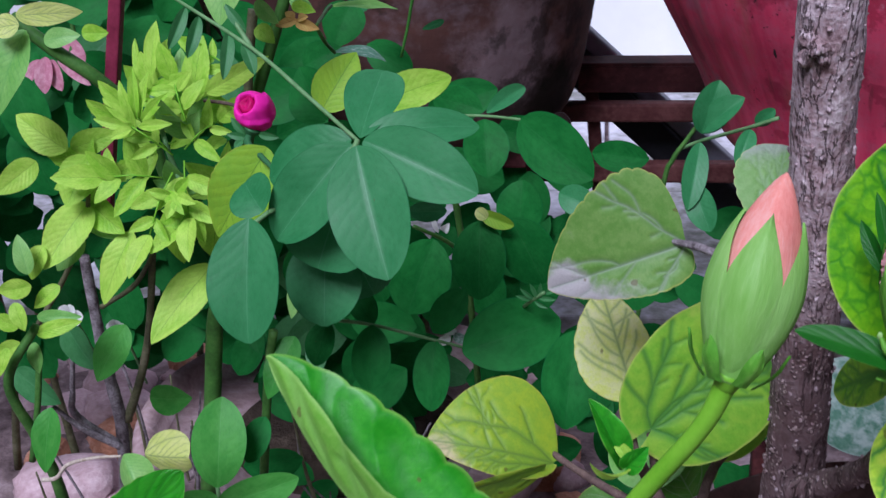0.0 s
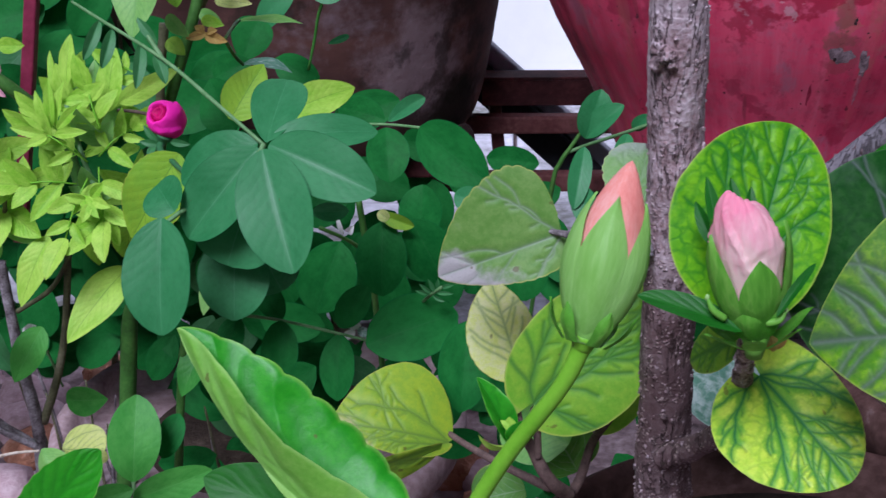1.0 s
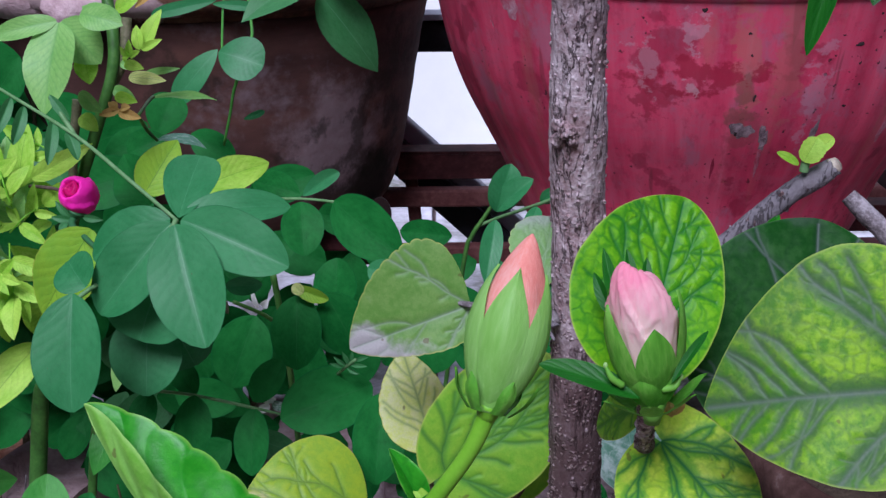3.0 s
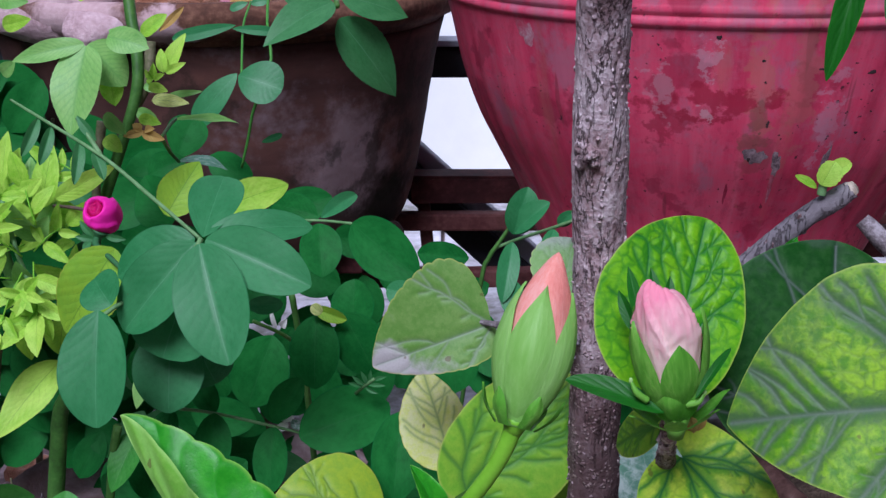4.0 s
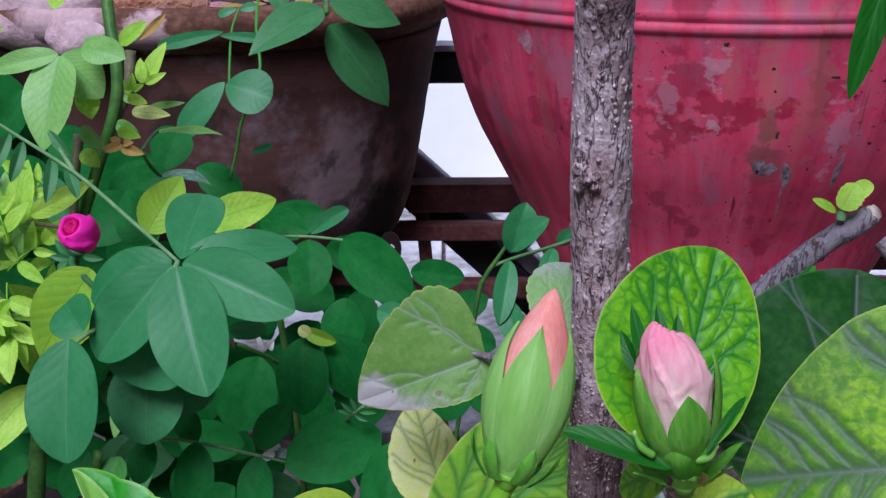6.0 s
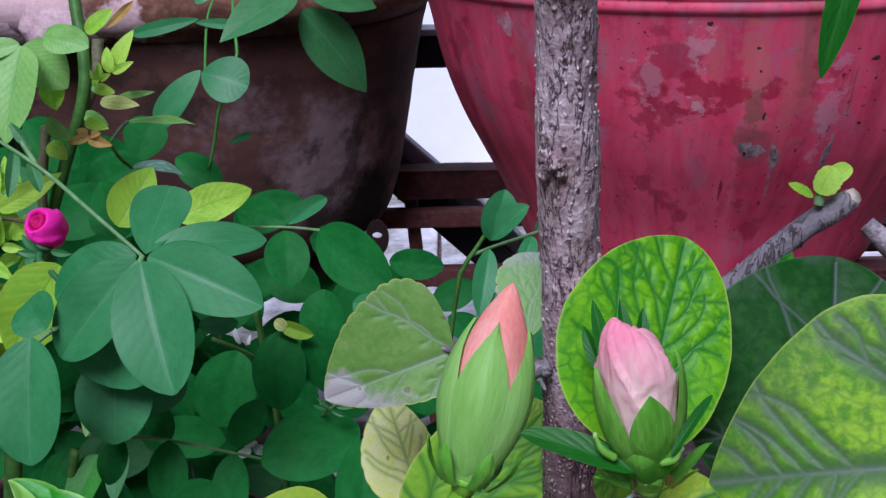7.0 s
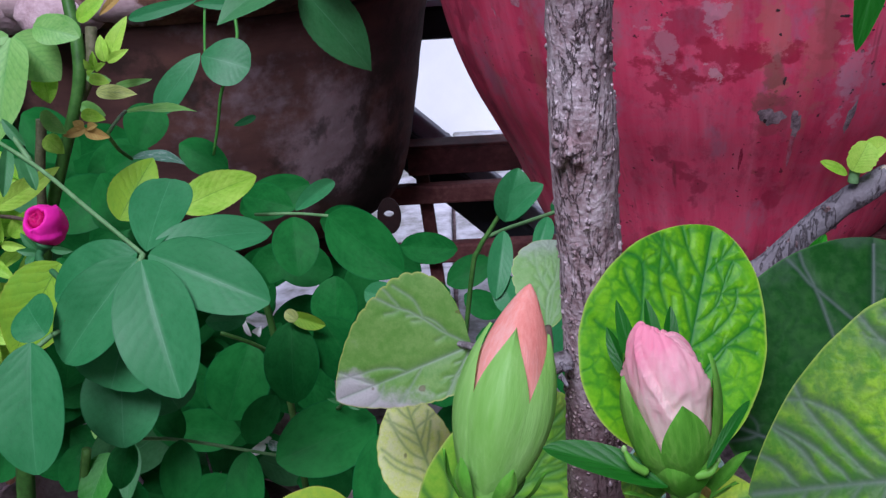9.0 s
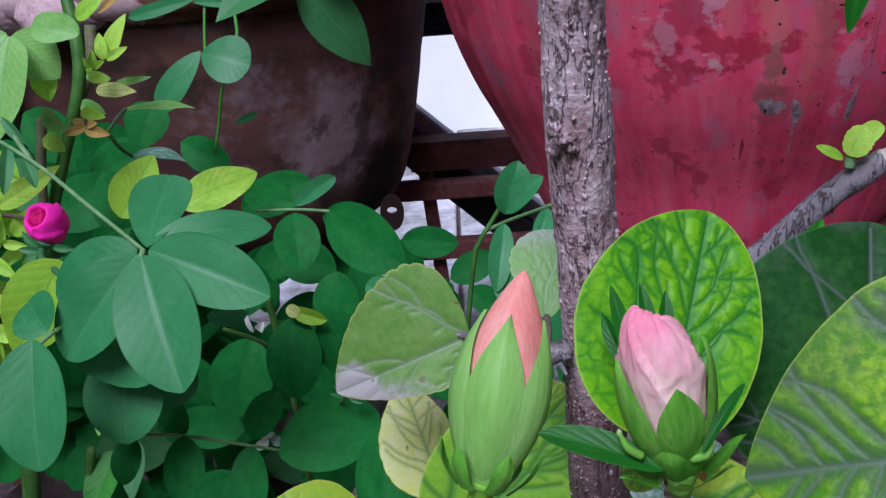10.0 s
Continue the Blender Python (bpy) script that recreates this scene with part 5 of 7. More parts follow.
for k in range(12):
    p = KNOB + Vector((spur.uniform(-0.006, 0.009), spur.uniform(-0.002, 0.002), spur.uniform(-0.002, 0.003)))
    way = Vector((spur.uniform(-1, 1), spur.uniform(-1, 0.2), spur.uniform(-1, 1))).normalized() * spur.uniform(0.0025, 0.006)
    stem(hib, [p, p + way * 0.5 + Vector((0, 0, 0.0004)), p + way], (0.0011, 0.0005), BRANCHBARK, "spur", 7, 6, 0.2)
# leaves
broad_leaf(hib, (0.0168, 0.4203, 0.5312), (-0.0278, 0.421, 0.5136), (0.0124, 0.0296), GREYTIPLEAF, "fan", face=(0.1, -0.95, 0.4), arch=0.05, fold=6, wave=0.02, teeth=11, tooth=0.035, lobe=0.02, palm=((54, 0.62),), laterals=2, fine=False, quilt=0.008, seed=3, label="pale leaf with a grey-lilac tip and yellow edge")
broad_leaf(hib, (0.0026, 0.4514, 0.4556), (-0.0101, 0.4737, 0.4887), (0.0172, 0.0120), IVORY, "ovate", face=(-0.1, -0.72, 0.7), arch=0.04, fold=5, wave=0.03, teeth=7, tooth=0.03, lobe=0.04, palm=(), laterals=6, fine=False, bold=1.3, seed=4, label="cream-white leaf with green veins")
broad_leaf(hib, (0.0072, 0.4106, 0.4672), (0.0491, 0.4308, 0.5048), (0.0235, 0.0256), OLIVE, "disc", face=(0.15, -0.92, 0.35), arch=0.03, fold=4, wave=0.01, lobe=0.12, palm=((27, 0.8), (62, 0.55)), laterals=4, seed=5)
broad_leaf(hib, (0.0343, 0.4386, 0.4416), (0.053, 0.4573, 0.4731), (0.0082, 0.0128), OLIVE, "ovate", face=(0.5, -0.85, 0.2), palm=((28, 0.7),), seed=11, nu=60, nv=90)
broad_leaf(hib, (-0.0278, 0.4606, 0.4186), (-0.0768, 0.4542, 0.4315), (0.0097, 0.0310), WITHER, "ovate", face=(0.0, -0.7, 0.7), arch=0.10, fold=-4, lobe=0.03, palm=((30, 0.75),), laterals=4, seed=13, label="yellowing leaf with a bleached dry patch")
broad_leaf(hib, (-0.0304, 0.456, 0.4207), (-0.0775, 0.4344, 0.4189), (0.0131, 0.0052), WITHER, "ovate", face=(0.0, -0.9, -0.35), arch=0.05, fold=4, lobe=0.0, palm=((30, 0.6),), seed=14, nu=60, nv=70)
broad_leaf(hib, (0.0605, 0.3152, 0.5543), (0.0752, 0.3410, 0.5957), (0.0266, 0.0178), LIME, "disc", face=(0.05, -0.96, 0.22), arch=0.03, fold=5, wave=0.012, lobe=0.10, palm=((44, 0.74),), laterals=4, lean=54, bold=0.85, quilt=0.010, seed=6, nu=170, nv=240)
broad_leaf(hib, (0.1194, 0.272, 0.5685), (0.0716, 0.2857, 0.5570), (0.0235, 0.0365), MOTTLED, "broad", face=(-0.15, -0.8, 0.55), arch=0.08, fold=5, wave=0.008, lobe=0.16, bold=1.6, palm=((58, 0.60),), laterals=5, lean=56, fine=False, quilt=0.007, seed=7, nu=190, nv=270, label="large dark mottled green leaf with grey veins")
broad_leaf(hib, (0.1122, 0.3336, 0.5229), (0.1246, 0.3727, 0.5785), (0.0405, 0.0301), BLUISH, "disc", face=(-0.05, -0.93, 0.35), arch=0.05, fold=6, lobe=0.10, palm=((38, 0.78),), laterals=2, fine=False, bold=0.7, quilt=0.006, nu=190, nv=270, seed=8, label="dark bluish green leaf with pale veins")
broad_leaf(hib, (0.0694, 0.325, 0.5265), (0.0897, 0.298, 0.5089), (0.0160, 0.0240), LEMON, "disc", face=(0.05, -0.75, 0.65), arch=0.04, fold=5, wave=0.012, lobe=(0.42, 0.12), palm=((34, 0.75), (74, 0.55)), laterals=5, quilt=0.009, bold=1.6, seed=9, nu=130, nv=190, label="lemon-yellow leaf with dark green veins")
broad_leaf(hib, (0.0404, 0.4107, 0.5401), (0.0469, 0.4283, 0.5618), (0.0141, 0.0083), SAGE, "obovate", face=(-0.2, -0.95, 0.2), teeth=8, tooth=0.05, lobe=0.02, palm=((28, 0.7),), laterals=4, seed=10, nu=60, nv=90)
broad_leaf(hib, (0.069, 0.353, 0.5243), (0.0582, 0.3775, 0.5026), (0.0077, 0.0077), OLIVE, "ovate", face=(0.0, -0.7, 0.6), seed=12, nu=60, nv=90)
leaf(hib, (0.0226, 0.4562, 0.4211), (-0.0011, 0.4791, 0.4271), 0.0371, MINT, "round", face=(0.1, -0.9, 0.3))
leaf(hib, (0.0049, 0.4846, 0.3791), (-0.0191, 0.4828, 0.3736), 0.0287, PALE, "round", face=(0.0, -0.7, 0.7))
leaf(hib, (0.027, 0.4613, 0.4046), (0.0155, 0.4676, 0.4241), 0.0296, PALE, "ovate", face=(0.0, -0.9, 0.4))
leaf(hib, (0.128, 0.5459, 0.388), (0.082, 0.5499, 0.4060), 0.0440, TEAL, "round", face=(0.0, -0.8, 0.5), nu=14, nv=22, label="greyish white variegated leaf")
leaf(hib, (0.0728, 0.3125, 0.5454), (0.0657, 0.3052, 0.5456), 0.0035, DRY, "ovate")
leaf(hib, (0.0665, 0.3088, 0.5502), (0.067, 0.3022, 0.546), 0.0057, DRY, "ovate", label="withered yellow leaf")
# young leaves at the shoot
broad_leaf(hib, (-0.0030, 0.4085, 0.4545), (-0.0140, 0.4115, 0.4775), (0.0060, 0.0068), WAXY, "ovate", face=(0.45, -0.8, 0.3), arch=0.10, fold=42, wave=0.03, palm=(), laterals=3, lean=50, quilt=0.03, fine=False, swell=0.14, seed=17, nu=30, nv=60, label="rolled glossy young leaf")
broad_leaf(hib, (-0.0010, 0.4050, 0.4550), (0.0062, 0.4044, 0.4640), (0.0050, 0.0050), WAXY, "ovate", face=(-0.2, -0.9, 0.3), arch=0.12, fold=40, wave=0.03, palm=(), laterals=3, lean=50, quilt=0.03, fine=False, swell=0.14, seed=18, nu=30, nv=50, label="rolled glossy young leaf")
leaf(hib, (0.0013, 0.4045, 0.4563), (-0.0132, 0.4003, 0.4597), (0.0051, 0.0026), YOUNG, "ovate", face=(0.0, -0.6, -0.8), arch=0.22, fold=20)
leaf(hib, (0.0023, 0.4045, 0.4564), (-0.0058, 0.4098, 0.463), (0.0021, 0.0030), YOUNG, "lance", fold=25, arch=0.1)
# shoots on the cut branch
leaf(hib, (0.1202, 0.3792, 0.5953), (0.1243, 0.3806, 0.6027), (0.0036, 0.0047), YOUNG, "round", face=(-0.1, -0.9, 0.4), fold=12, teeth=5, tooth=0.12)
leaf(hib, (0.1223, 0.3807, 0.5968), (0.1304, 0.3834, 0.6018), (0.0036, 0.0022), YOUNG, "round", fold=15)
leaf(hib, (0.1187, 0.3789, 0.5944), (0.1115, 0.3792, 0.5985), 0.0031, YOUNG, "oval", fold=20)
stem(hib, [(0.1211, 0.3811, 0.5915), (0.1216, 0.3809, 0.5973)], 0.0015, PALESTEM, "shoot")
leaf(hib, (0.1083, 0.38, 0.5685), (0.1145, 0.3807, 0.5773), (0.0026, 0.0030), GLOSS, "ovate", fold=30)
leaf(hib, (0.1079, 0.3802, 0.5692), (0.1106, 0.3779, 0.5751), 0.0030, YOUNG, "ovate", fold=30)
# leaf hanging into the top of the view
leaf(hib, (0.1125, 0.3379, 0.6719), (0.1034, 0.332, 0.6376), (0.0045, 0.0044), SHINE, "ovate", face=(-0.3, -0.9, 0.2), fold=28, arch=0.04, teeth=7, tooth=0.05)
leaf(hib, (0.1369, 0.3684, 0.6687), (0.1302, 0.3611, 0.6464), 0.0101, SILVER, "ovate", fold=12)


def revolve_bud(parent, base, tip, profile, mat, name, lobes=5, ridge=0.06, twist=0.0, seed=1, sides=40, rows=28, label=""):
    """A bud body about the line from base to tip, ridged into lobes and slightly twisted."""
    base, tip = Vector(base), Vector(tip)
    axis = tip - base
    bm = bmesh.new()
    rings = []
    pr = smooth_profile(profile, rows)
    for r, h in pr:
        ring = []
        for j in range(sides):
            a = 2 * math.pi * j / sides
            k = 1 + ridge * math.cos(lobes * (a + twist * h)) + 0.05 * noise.noise((math.cos(a) * 2 + seed, math.sin(a) * 2, h * 4))
            ring.append(bm.verts.new((max(r, 0.0) * k * math.cos(a), max(r, 0.0) * k * math.sin(a), h)))
        rings.append(ring)
    for a, b in zip(rings, rings[1:]):
        for j in range(sides):
            bm.faces.new((a[j], a[(j + 1) % sides], b[(j + 1) % sides], b[j]))
    bm.faces.new(rings[0][::-1])
    bm.faces.new(rings[-1])
    ob = part(name, bm, mat, parent, label)
    q = axis.to_track_quat('Z', 'Y').to_matrix().to_4x4()
    q.translation = base
    ob.matrix_basis = q @ Matrix.Diagonal((axis.length, axis.length, axis.length, 1))
    return ob


def sepal_ring(parent, base, tip, count, length, width, r0, r1, mat, turn=0.0, flare=0.0, name="sepal", low=0.0, pinch=1.0, shape="ovate"):
    """Sepals clasping a bud; each a curved blade standing on the axis at radius r0, bulging to r1."""
    base, tip = Vector(base), Vector(tip)
    axis = tip - base
    q = axis.to_track_quat('Z', 'Y').to_matrix().to_4x4()
    q.translation = base
    L = axis.length
    a_, b_ = SHAPES[shape]
    top = (a_ / (a_ + b_)) ** a_ * (b_ / (a_ + b_)) ** b_
    for k in range(count):
        bm = bmesh.new()
        uv = bm.loops.layers.uv.new("leaf")
        ang = radians(turn) + 2 * math.pi * k / count
        grid, co = [], {}
        nv, nu = 14, 8
        for i in range(nv + 1):
            v = i / nv
            rad = r0 + (r1 - r0) * math.sin(min(v * 1.5, 1.0) * math.pi / 2) + flare * v * v - (1 - pinch) * r1 * max(0.0, v - 0.45) ** 1.4
            w = (max(v, 0.0) ** a_ * max(1 - v, 0.0) ** b_ / top) if v > 0.25 else max((0.25 ** a_ * 0.75 ** b_ / top), 0.6)
            row = []
            for j in range(nu + 1):
                u = j / nu * 2 - 1
                t = ang + u * width * max(w, 0.02) / max(rad, 0.02)
                rr = rad * (1 + 0.03 * math.cos(u * 3.14)) + 0.004
                vert = bm.verts.new((rr * math.cos(t), rr * math.sin(t), low + v * length))
                co[vert] = (u * 0.5 + 0.5, v)
                row.append(vert)
            grid.append(row)
        for g0, g1 in zip(grid, grid[1:]):
            for j in range(nu):
                f = bm.faces.new((g0[j], g0[j + 1], g1[j + 1], g1[j]))
                for lp in f.loops:
                    lp[uv].uv = co[lp.vert]
        ob = part(name, bm, mat, parent)
        ob.matrix_basis = q @ Matrix.Diagonal((L, L, L, 1))


def calyx_lobes(parent, base, tip, prof, count, h0, h1, mat, toward, gap=1.05, point=1.0, join=0.46, rise=0.0):
    """Pointed calyx lobes lying on a bud of the given profile, joined side by side at height h0 and free up to h1."""
    base, tip = Vector(base), Vector(tip)
    axis = tip - base
    q = axis.to_track_quat('Z', 'Y').to_matrix().to_4x4()
    q.translation = base
    line = smooth_profile(prof, 60)
    way = q.to_3x3().inverted() @ Vector(toward)
    turn = math.degrees(math.atan2(way.y, way.x))

    def radius(h):
        for (r0, a0), (r1, a1) in zip(line, line[1:]):
            if a0 <= h <= a1:
                return r0 + (r1 - r0) * (h - a0) / max(a1 - a0, 1e-6)
        return line[-1][0]
    for k in range(count):
        bm = bmesh.new()
        mid = radians(turn) + 2 * math.pi * k / count
        grid = []
        for i in range(25):
            v = i / 24
            top_h = h1 + (rise if k else 0.0)
            h = h0 + (top_h - h0) * v
            f = max(0.0, (h - join) / (top_h - join))
            half = math.pi / count * 1.03 * (1 - f ** (0.9 + 0.3 * point))
            row = []
            for j in range(9):
                u = j / 4 - 1
                a = mid + u * half
                r = radius(h) * (gap + 0.11 * (1 - abs(u)) + 0.03 * v)
                row.append(bm.verts.new((r * math.cos(a), r * math.sin(a), h)))
            grid.append(row)
        for g0, g1 in zip(grid, grid[1:]):
            for j in range(8):
                bm.faces.new((g0[j], g0[j + 1], g1[j + 1], g1[j]))
        ob = part("calyx_lobe", bm, mat, parent)
        ob.matrix_basis = q @ Matrix.Diagonal((axis.length, axis.length, axis.length, 1))


# long-stalked closed bud
LOBE1, LOBE2 = (-0.28, -1.0, 0.0), (0.15, -1.0, 0.0)
P1 = [(0.06, 0.0), (0.11, 0.08), (0.163, 0.22), (0.194, 0.38), (0.190, 0.52), (0.164, 0.66), (0.112, 0.81), (0.060, 0.92), (0.030, 0.97), (0.004, 1.0)]
B1, T1 = (0.018, 0.2986, 0.5509), (0.0302, 0.3175, 0.5932)
stem(hib, [Vector(B1) + Vector((-0.050, 0.01, -0.10)), Vector(B1) + Vector((-0.024, 0.005, -0.045)), Vector(B1) + Vector((-0.006, 0.0, -0.014)), B1], (0.0025, 0.0024, 0.0023, 0.0026), STALK, "flower_stalk", 14, 24)
bud1 = part("flower_bud", tube_mesh([Vector(B1) - Vector((0.001, 0, 0.003)), Vector(B1) + Vector((0.0005, 0, 0.002))], (0.0024, 0.0040), 16, 3), STALK, hib, "closed salmon-pink flower bud in a pale green calyx")
revolve_bud(bud1, B1, T1, P1, SALMON, "petals", 5, 0.03, 2.2, 3)
revolve_bud(bud1, B1, T1, [(0.075, -0.02), (0.115, 0.07), (0.167, 0.22), (0.198, 0.36), (0.193, 0.44)], CALYX, "calyx", 5, 0.035, 0.0, 5)
calyx_lobes(bud1, B1, T1, P1, 5, 0.01, 0.79, CALYX, LOBE1, 1.10, point=2.0, join=0.44)
sepal_ring(bud1, B1, T1, 6, 0.20, 0.050, 0.115, 0.20, SEPAL, turn=20, low=-0.02, flare=0.035, name="bract", shape="lance")

# opening bud on the short shoot
B2, T2 = (0.0591, 0.2882, 0.5579), (0.0530, 0.29, 0.5950)
bud2 = part("flower_bud", tube_mesh([Vector(B2) - Vector((0, 0, 0.006)), Vector(B2) + Vector((0, 0, 0.002))], (0.0020, 0.0040), 16, 3), SEPAL, hib, "opening pale pink crumpled flower bud")


def whorl(parent, base, tip, profile, mat, name, laps=5, spiral=0.9, lip=0.17, wrinkle=0.04, sides=96, rows=64, peak=0.0, toward=(-1, 0, 0)):
    """Petals wrapped round one another: the wall steps out along spiralling edges and is wrinkled."""
    base, tip = Vector(base), Vector(tip)
    axis = tip - base
    bm = bmesh.new()
    rings = []
    q = axis.to_track_quat('Z', 'Y').to_matrix().to_4x4()
    q.translation = base
    way = q.to_3x3().inverted() @ Vector(toward)
    turn = math.atan2(way.y, way.x)
    for r, h in smooth_profile(profile, rows):
        ring = []
        for j in range(sides):
            a = 2 * math.pi * j / sides
            lap = (a * laps / (2 * math.pi) + spiral * h + 0.25 * noise.noise((h * 3, math.cos(a), math.sin(a)))) % 1.0
            n1 = noise.noise((math.cos(a) * 2.2, math.sin(a) * 2.2, h * 3.5))
            k = 0.94 + lip * lap ** 1.5 + 2.2 * wrinkle * n1 + 0.7 * wrinkle * math.sin(7 * a + 12 * n1 + 9 * h) * min(1.0, h * 1.6)
            k += 1.2 * wrinkle * noise.noise((math.cos(a) * 3.5, math.sin(a) * 3.5, h * 6)) + 0.35 * wrinkle * noise.noise((math.cos(a) * 10, math.sin(a) * 10, h * 22))
            lean = peak * max(0.0, h - 0.45)
            ring.append(bm.verts.new((r * k * math.cos(a) + lean * 0.12 * math.cos(turn), r * k * math.sin(a) + lean * 0.12 * math.sin(turn), h + lean * math.cos(a - turn) + 0.5 * wrinkle * noise.noise((math.cos(a) * 4, math.sin(a) * 4, 3)))))
        rings.append(ring)
    for a, b in zip(rings, rings[1:]):
        for j in range(sides):
            bm.faces.new((a[j], a[(j + 1) % sides], b[(j + 1) % sides], b[j]))
    bm.faces.new(rings[0][::-1])
    bm.faces.new(rings[-1])
    ob = part(name, bm, mat, parent)
    ob.matrix_basis = q @ Matrix.Diagonal((axis.length, axis.length, axis.length, 1))


P2 = [(0.11, 0.10), (0.172, 0.28), (0.196, 0.45), (0.202, 0.60), (0.192, 0.74), (0.165, 0.85), (0.125, 0.92), (0.085, 0.955), (0.052, 0.95), (0.035, 0.90)]
whorl(bud2, B2, T2, P2, PINK, "petals", 4, 1.5, 0.25, 0.036, peak=0.11, toward=(-1.0, -0.3, 0.0))
revolve_bud(bud2, B2, T2, [(0.07, -0.03), (0.13, 0.04), (0.185, 0.14), (0.200, 0.21), (0.190, 0.30)], SEPAL, "calyx", 5, 0.05, 0.0, 8)
calyx_lobes(bud2, B2, T2, P2, 5, 0.11, 0.62, SEPAL, LOBE2, 1.27, point=3.4, join=0.28, rise=0.16)
for a, b, c in (((0.0602, 0.2828, 0.5639), (0.063, 0.2821, 0.565), (0.0646, 0.2828, 0.5673)), ((0.0505, 0.284, 0.5645), (0.0476, 0.2837, 0.5668), (0.0461, 0.2847, 0.5697))):
    st = stem(bud2, [a, b, c], (0.0010, 0.0009, 0.0004), SEPAL, "bract", 10, 12)
    tipm = bmesh.new()
    bmesh.ops.create_icosphere(tipm, subdivisions=2, radius=1.0, matrix=Matrix.Translation(c) @ Matrix.Diagonal((0.0006, 0.0006, 0.0009, 1)))
    part("bract_tip", tipm, PALETIP, bud2, "pale curled bract tip")
sepal_ring(bud2, B2, T2, 7, 0.19, 0.080, 0.13, 0.23, SEPAL, turn=5, low=-0.05, flare=0.15, name="bract", shape="ovate")
leaf(hib, (0.0547, 0.2831, 0.5615), (0.0302, 0.2912, 0.5672), (0.0035, 0.0040), SHINE, "oval", face=(0.1, -0.5, 0.85), fold=14, arch=0.05)
leaf(hib, (0.0619, 0.2805, 0.5667), (0.0723, 0.29, 0.5764), (0.0013, 0.0014), SHINE, "oval", face=(-0.5, -0.8, 0.3), fold=25)
for q in (((0.0512, 0.3016, 0.5767), (0.0479, 0.3088, 0.5921)), ((0.0563, 0.3068, 0.5762), (0.0548, 0.3134, 0.5902)), ((0.0509, 0.3058, 0.5733), (0.0465, 0.3143, 0.5833)), ((0.0595, 0.3114, 0.5743), (0.061, 0.3174, 0.5863))):
    leaf(hib, q[0], q[1], 0.0040, SHINE, "lance", fold=25)

# big young leaf on the low shoot, folded along its midrib
L_TIP, L_END = (-0.0885, 0.2993, 0.5533), (-0.028, 0.2717, 0.5008)
broad_leaf(hib, L_END, L_TIP, (0.0004, 0.0215), WAXY, "ovate", face=(0.25, -0.82, 0.5), arch=-0.03, fold=0, wave=0.03, lobe=0.0, bend=-0.075, teeth=9, tooth=0.07, palm=(), laterals=4, lean=50, quilt=0.030, fine=False, swell=0.16, seed=15, nu=90, nv=190, label="glossy fresh green leaf folded along its midrib")
broad_leaf(hib, L_END, L_TIP, (0.0006, 0.0150), PALEBACK, "ovate", face=(-0.1, -0.95, -0.25), arch=0.07, fold=0, wave=0.03, lobe=0.0, bend=-0.078, teeth=6, tooth=0.06, palm=(), laterals=6, lean=50, quilt=0.010, fine=False, seed=16, nu=60, nv=110, label="pale underside of the folded leaf")
leaf(hib, (-0.0569, 0.3006, 0.4926), (-0.0882, 0.306, 0.5026), (0.0098, 0.0101), SHINE, "ovate", face=(0.1, -0.8, 0.6), fold=10, arch=0.06)
leaf(hib, (-0.0649, 0.3103, 0.4899), (-0.0578, 0.3181, 0.5139), (0.0040, 0.0044), YOUNG, "ovate", face=(0.3, -0.9, 0.2), fold=35, teeth=9, tooth=0.15)
stem(hib, [Vector(B1) + Vector((-0.050, 0.01, -0.10)), Vector(B1) + Vector((-0.05, 0.03, -0.18)), (0.0622, 0.438, 0.3654)], (0.003, 0.0035, 0.005), BROWN, "branch", 12, 20, 0.1)

# ---- senna shoots with rounded leaflets ----
sen = thing("senna_shoot", "leafy shoot with large matt blue-green rounded leaflets", "plant")
stem(sen, [(-0.2137, 0.5923, 0.5814), (-0.1961, 0.5752, 0.5771), (-0.1577, 0.5448, 0.5644), (-0.1294, 0.5195, 0.5513), (-0.1061, 0.5016, 0.5383)], (0.0006, 0.0008, 0.0009, 0.0008), PALESTEM, "stem", 10, 30)
stem(sen, [(-0.1061, 0.5016, 0.5383), (-0.1067, 0.4989, 0.5366), (-0.1079, 0.4985, 0.5352)], 0.0012, PALESTEM, "stem")
leaf(sen, (-0.1056, 0.4962, 0.5378), (-0.0905, 0.4673, 0.4941), 0.0331, SENNA, "oval", face=(0.0, -0.9, 0.42), arch=0.04, fold=17, wave=0.012, nu=14, nv=24)
leaf(sen, (-0.1077, 0.4992, 0.5375), (-0.1393, 0.4902, 0.5001), 0.0289, SENNA, "oval", face=(-0.1, -0.88, 0.45), arch=0.05, fold=17, wave=0.012, nu=14, nv=24)
leaf(sen, (-0.1092, 0.5046, 0.5379), (-0.1453, 0.509, 0.519), 0.0249, SENNA, "oval", face=(-0.1, -0.75, 0.65), arch=0.06, fold=8)
leaf(sen, (-0.1035, 0.5006, 0.5386), (-0.0575, 0.4868, 0.5218), 0.0273, SENNA, "oval", face=(0.05, -0.85, 0.5), arch=0.05, fold=17, wave=0.012, nu=14, nv=24)
leaf(sen, (-0.1042, 0.507, 0.5387), (-0.06, 0.5232, 0.537), 0.0176, SENNA, "oval", face=(0.0, -0.7, 0.7), arch=0.06, fold=10)
leaf(sen, (-0.1055, 0.5047, 0.5383), (-0.1016, 0.5419, 0.5555), 0.0244, SENNA, "obovate", face=(0.0, -0.95, 0.25), arch=0.04, fold=8)
leaf(sen, (-0.1168, 0.5059, 0.5094), (-0.1256, 0.4977, 0.4843), 0.0378, SENNA, "round", face=(0.0, -0.9, 0.4), arch=0.03)
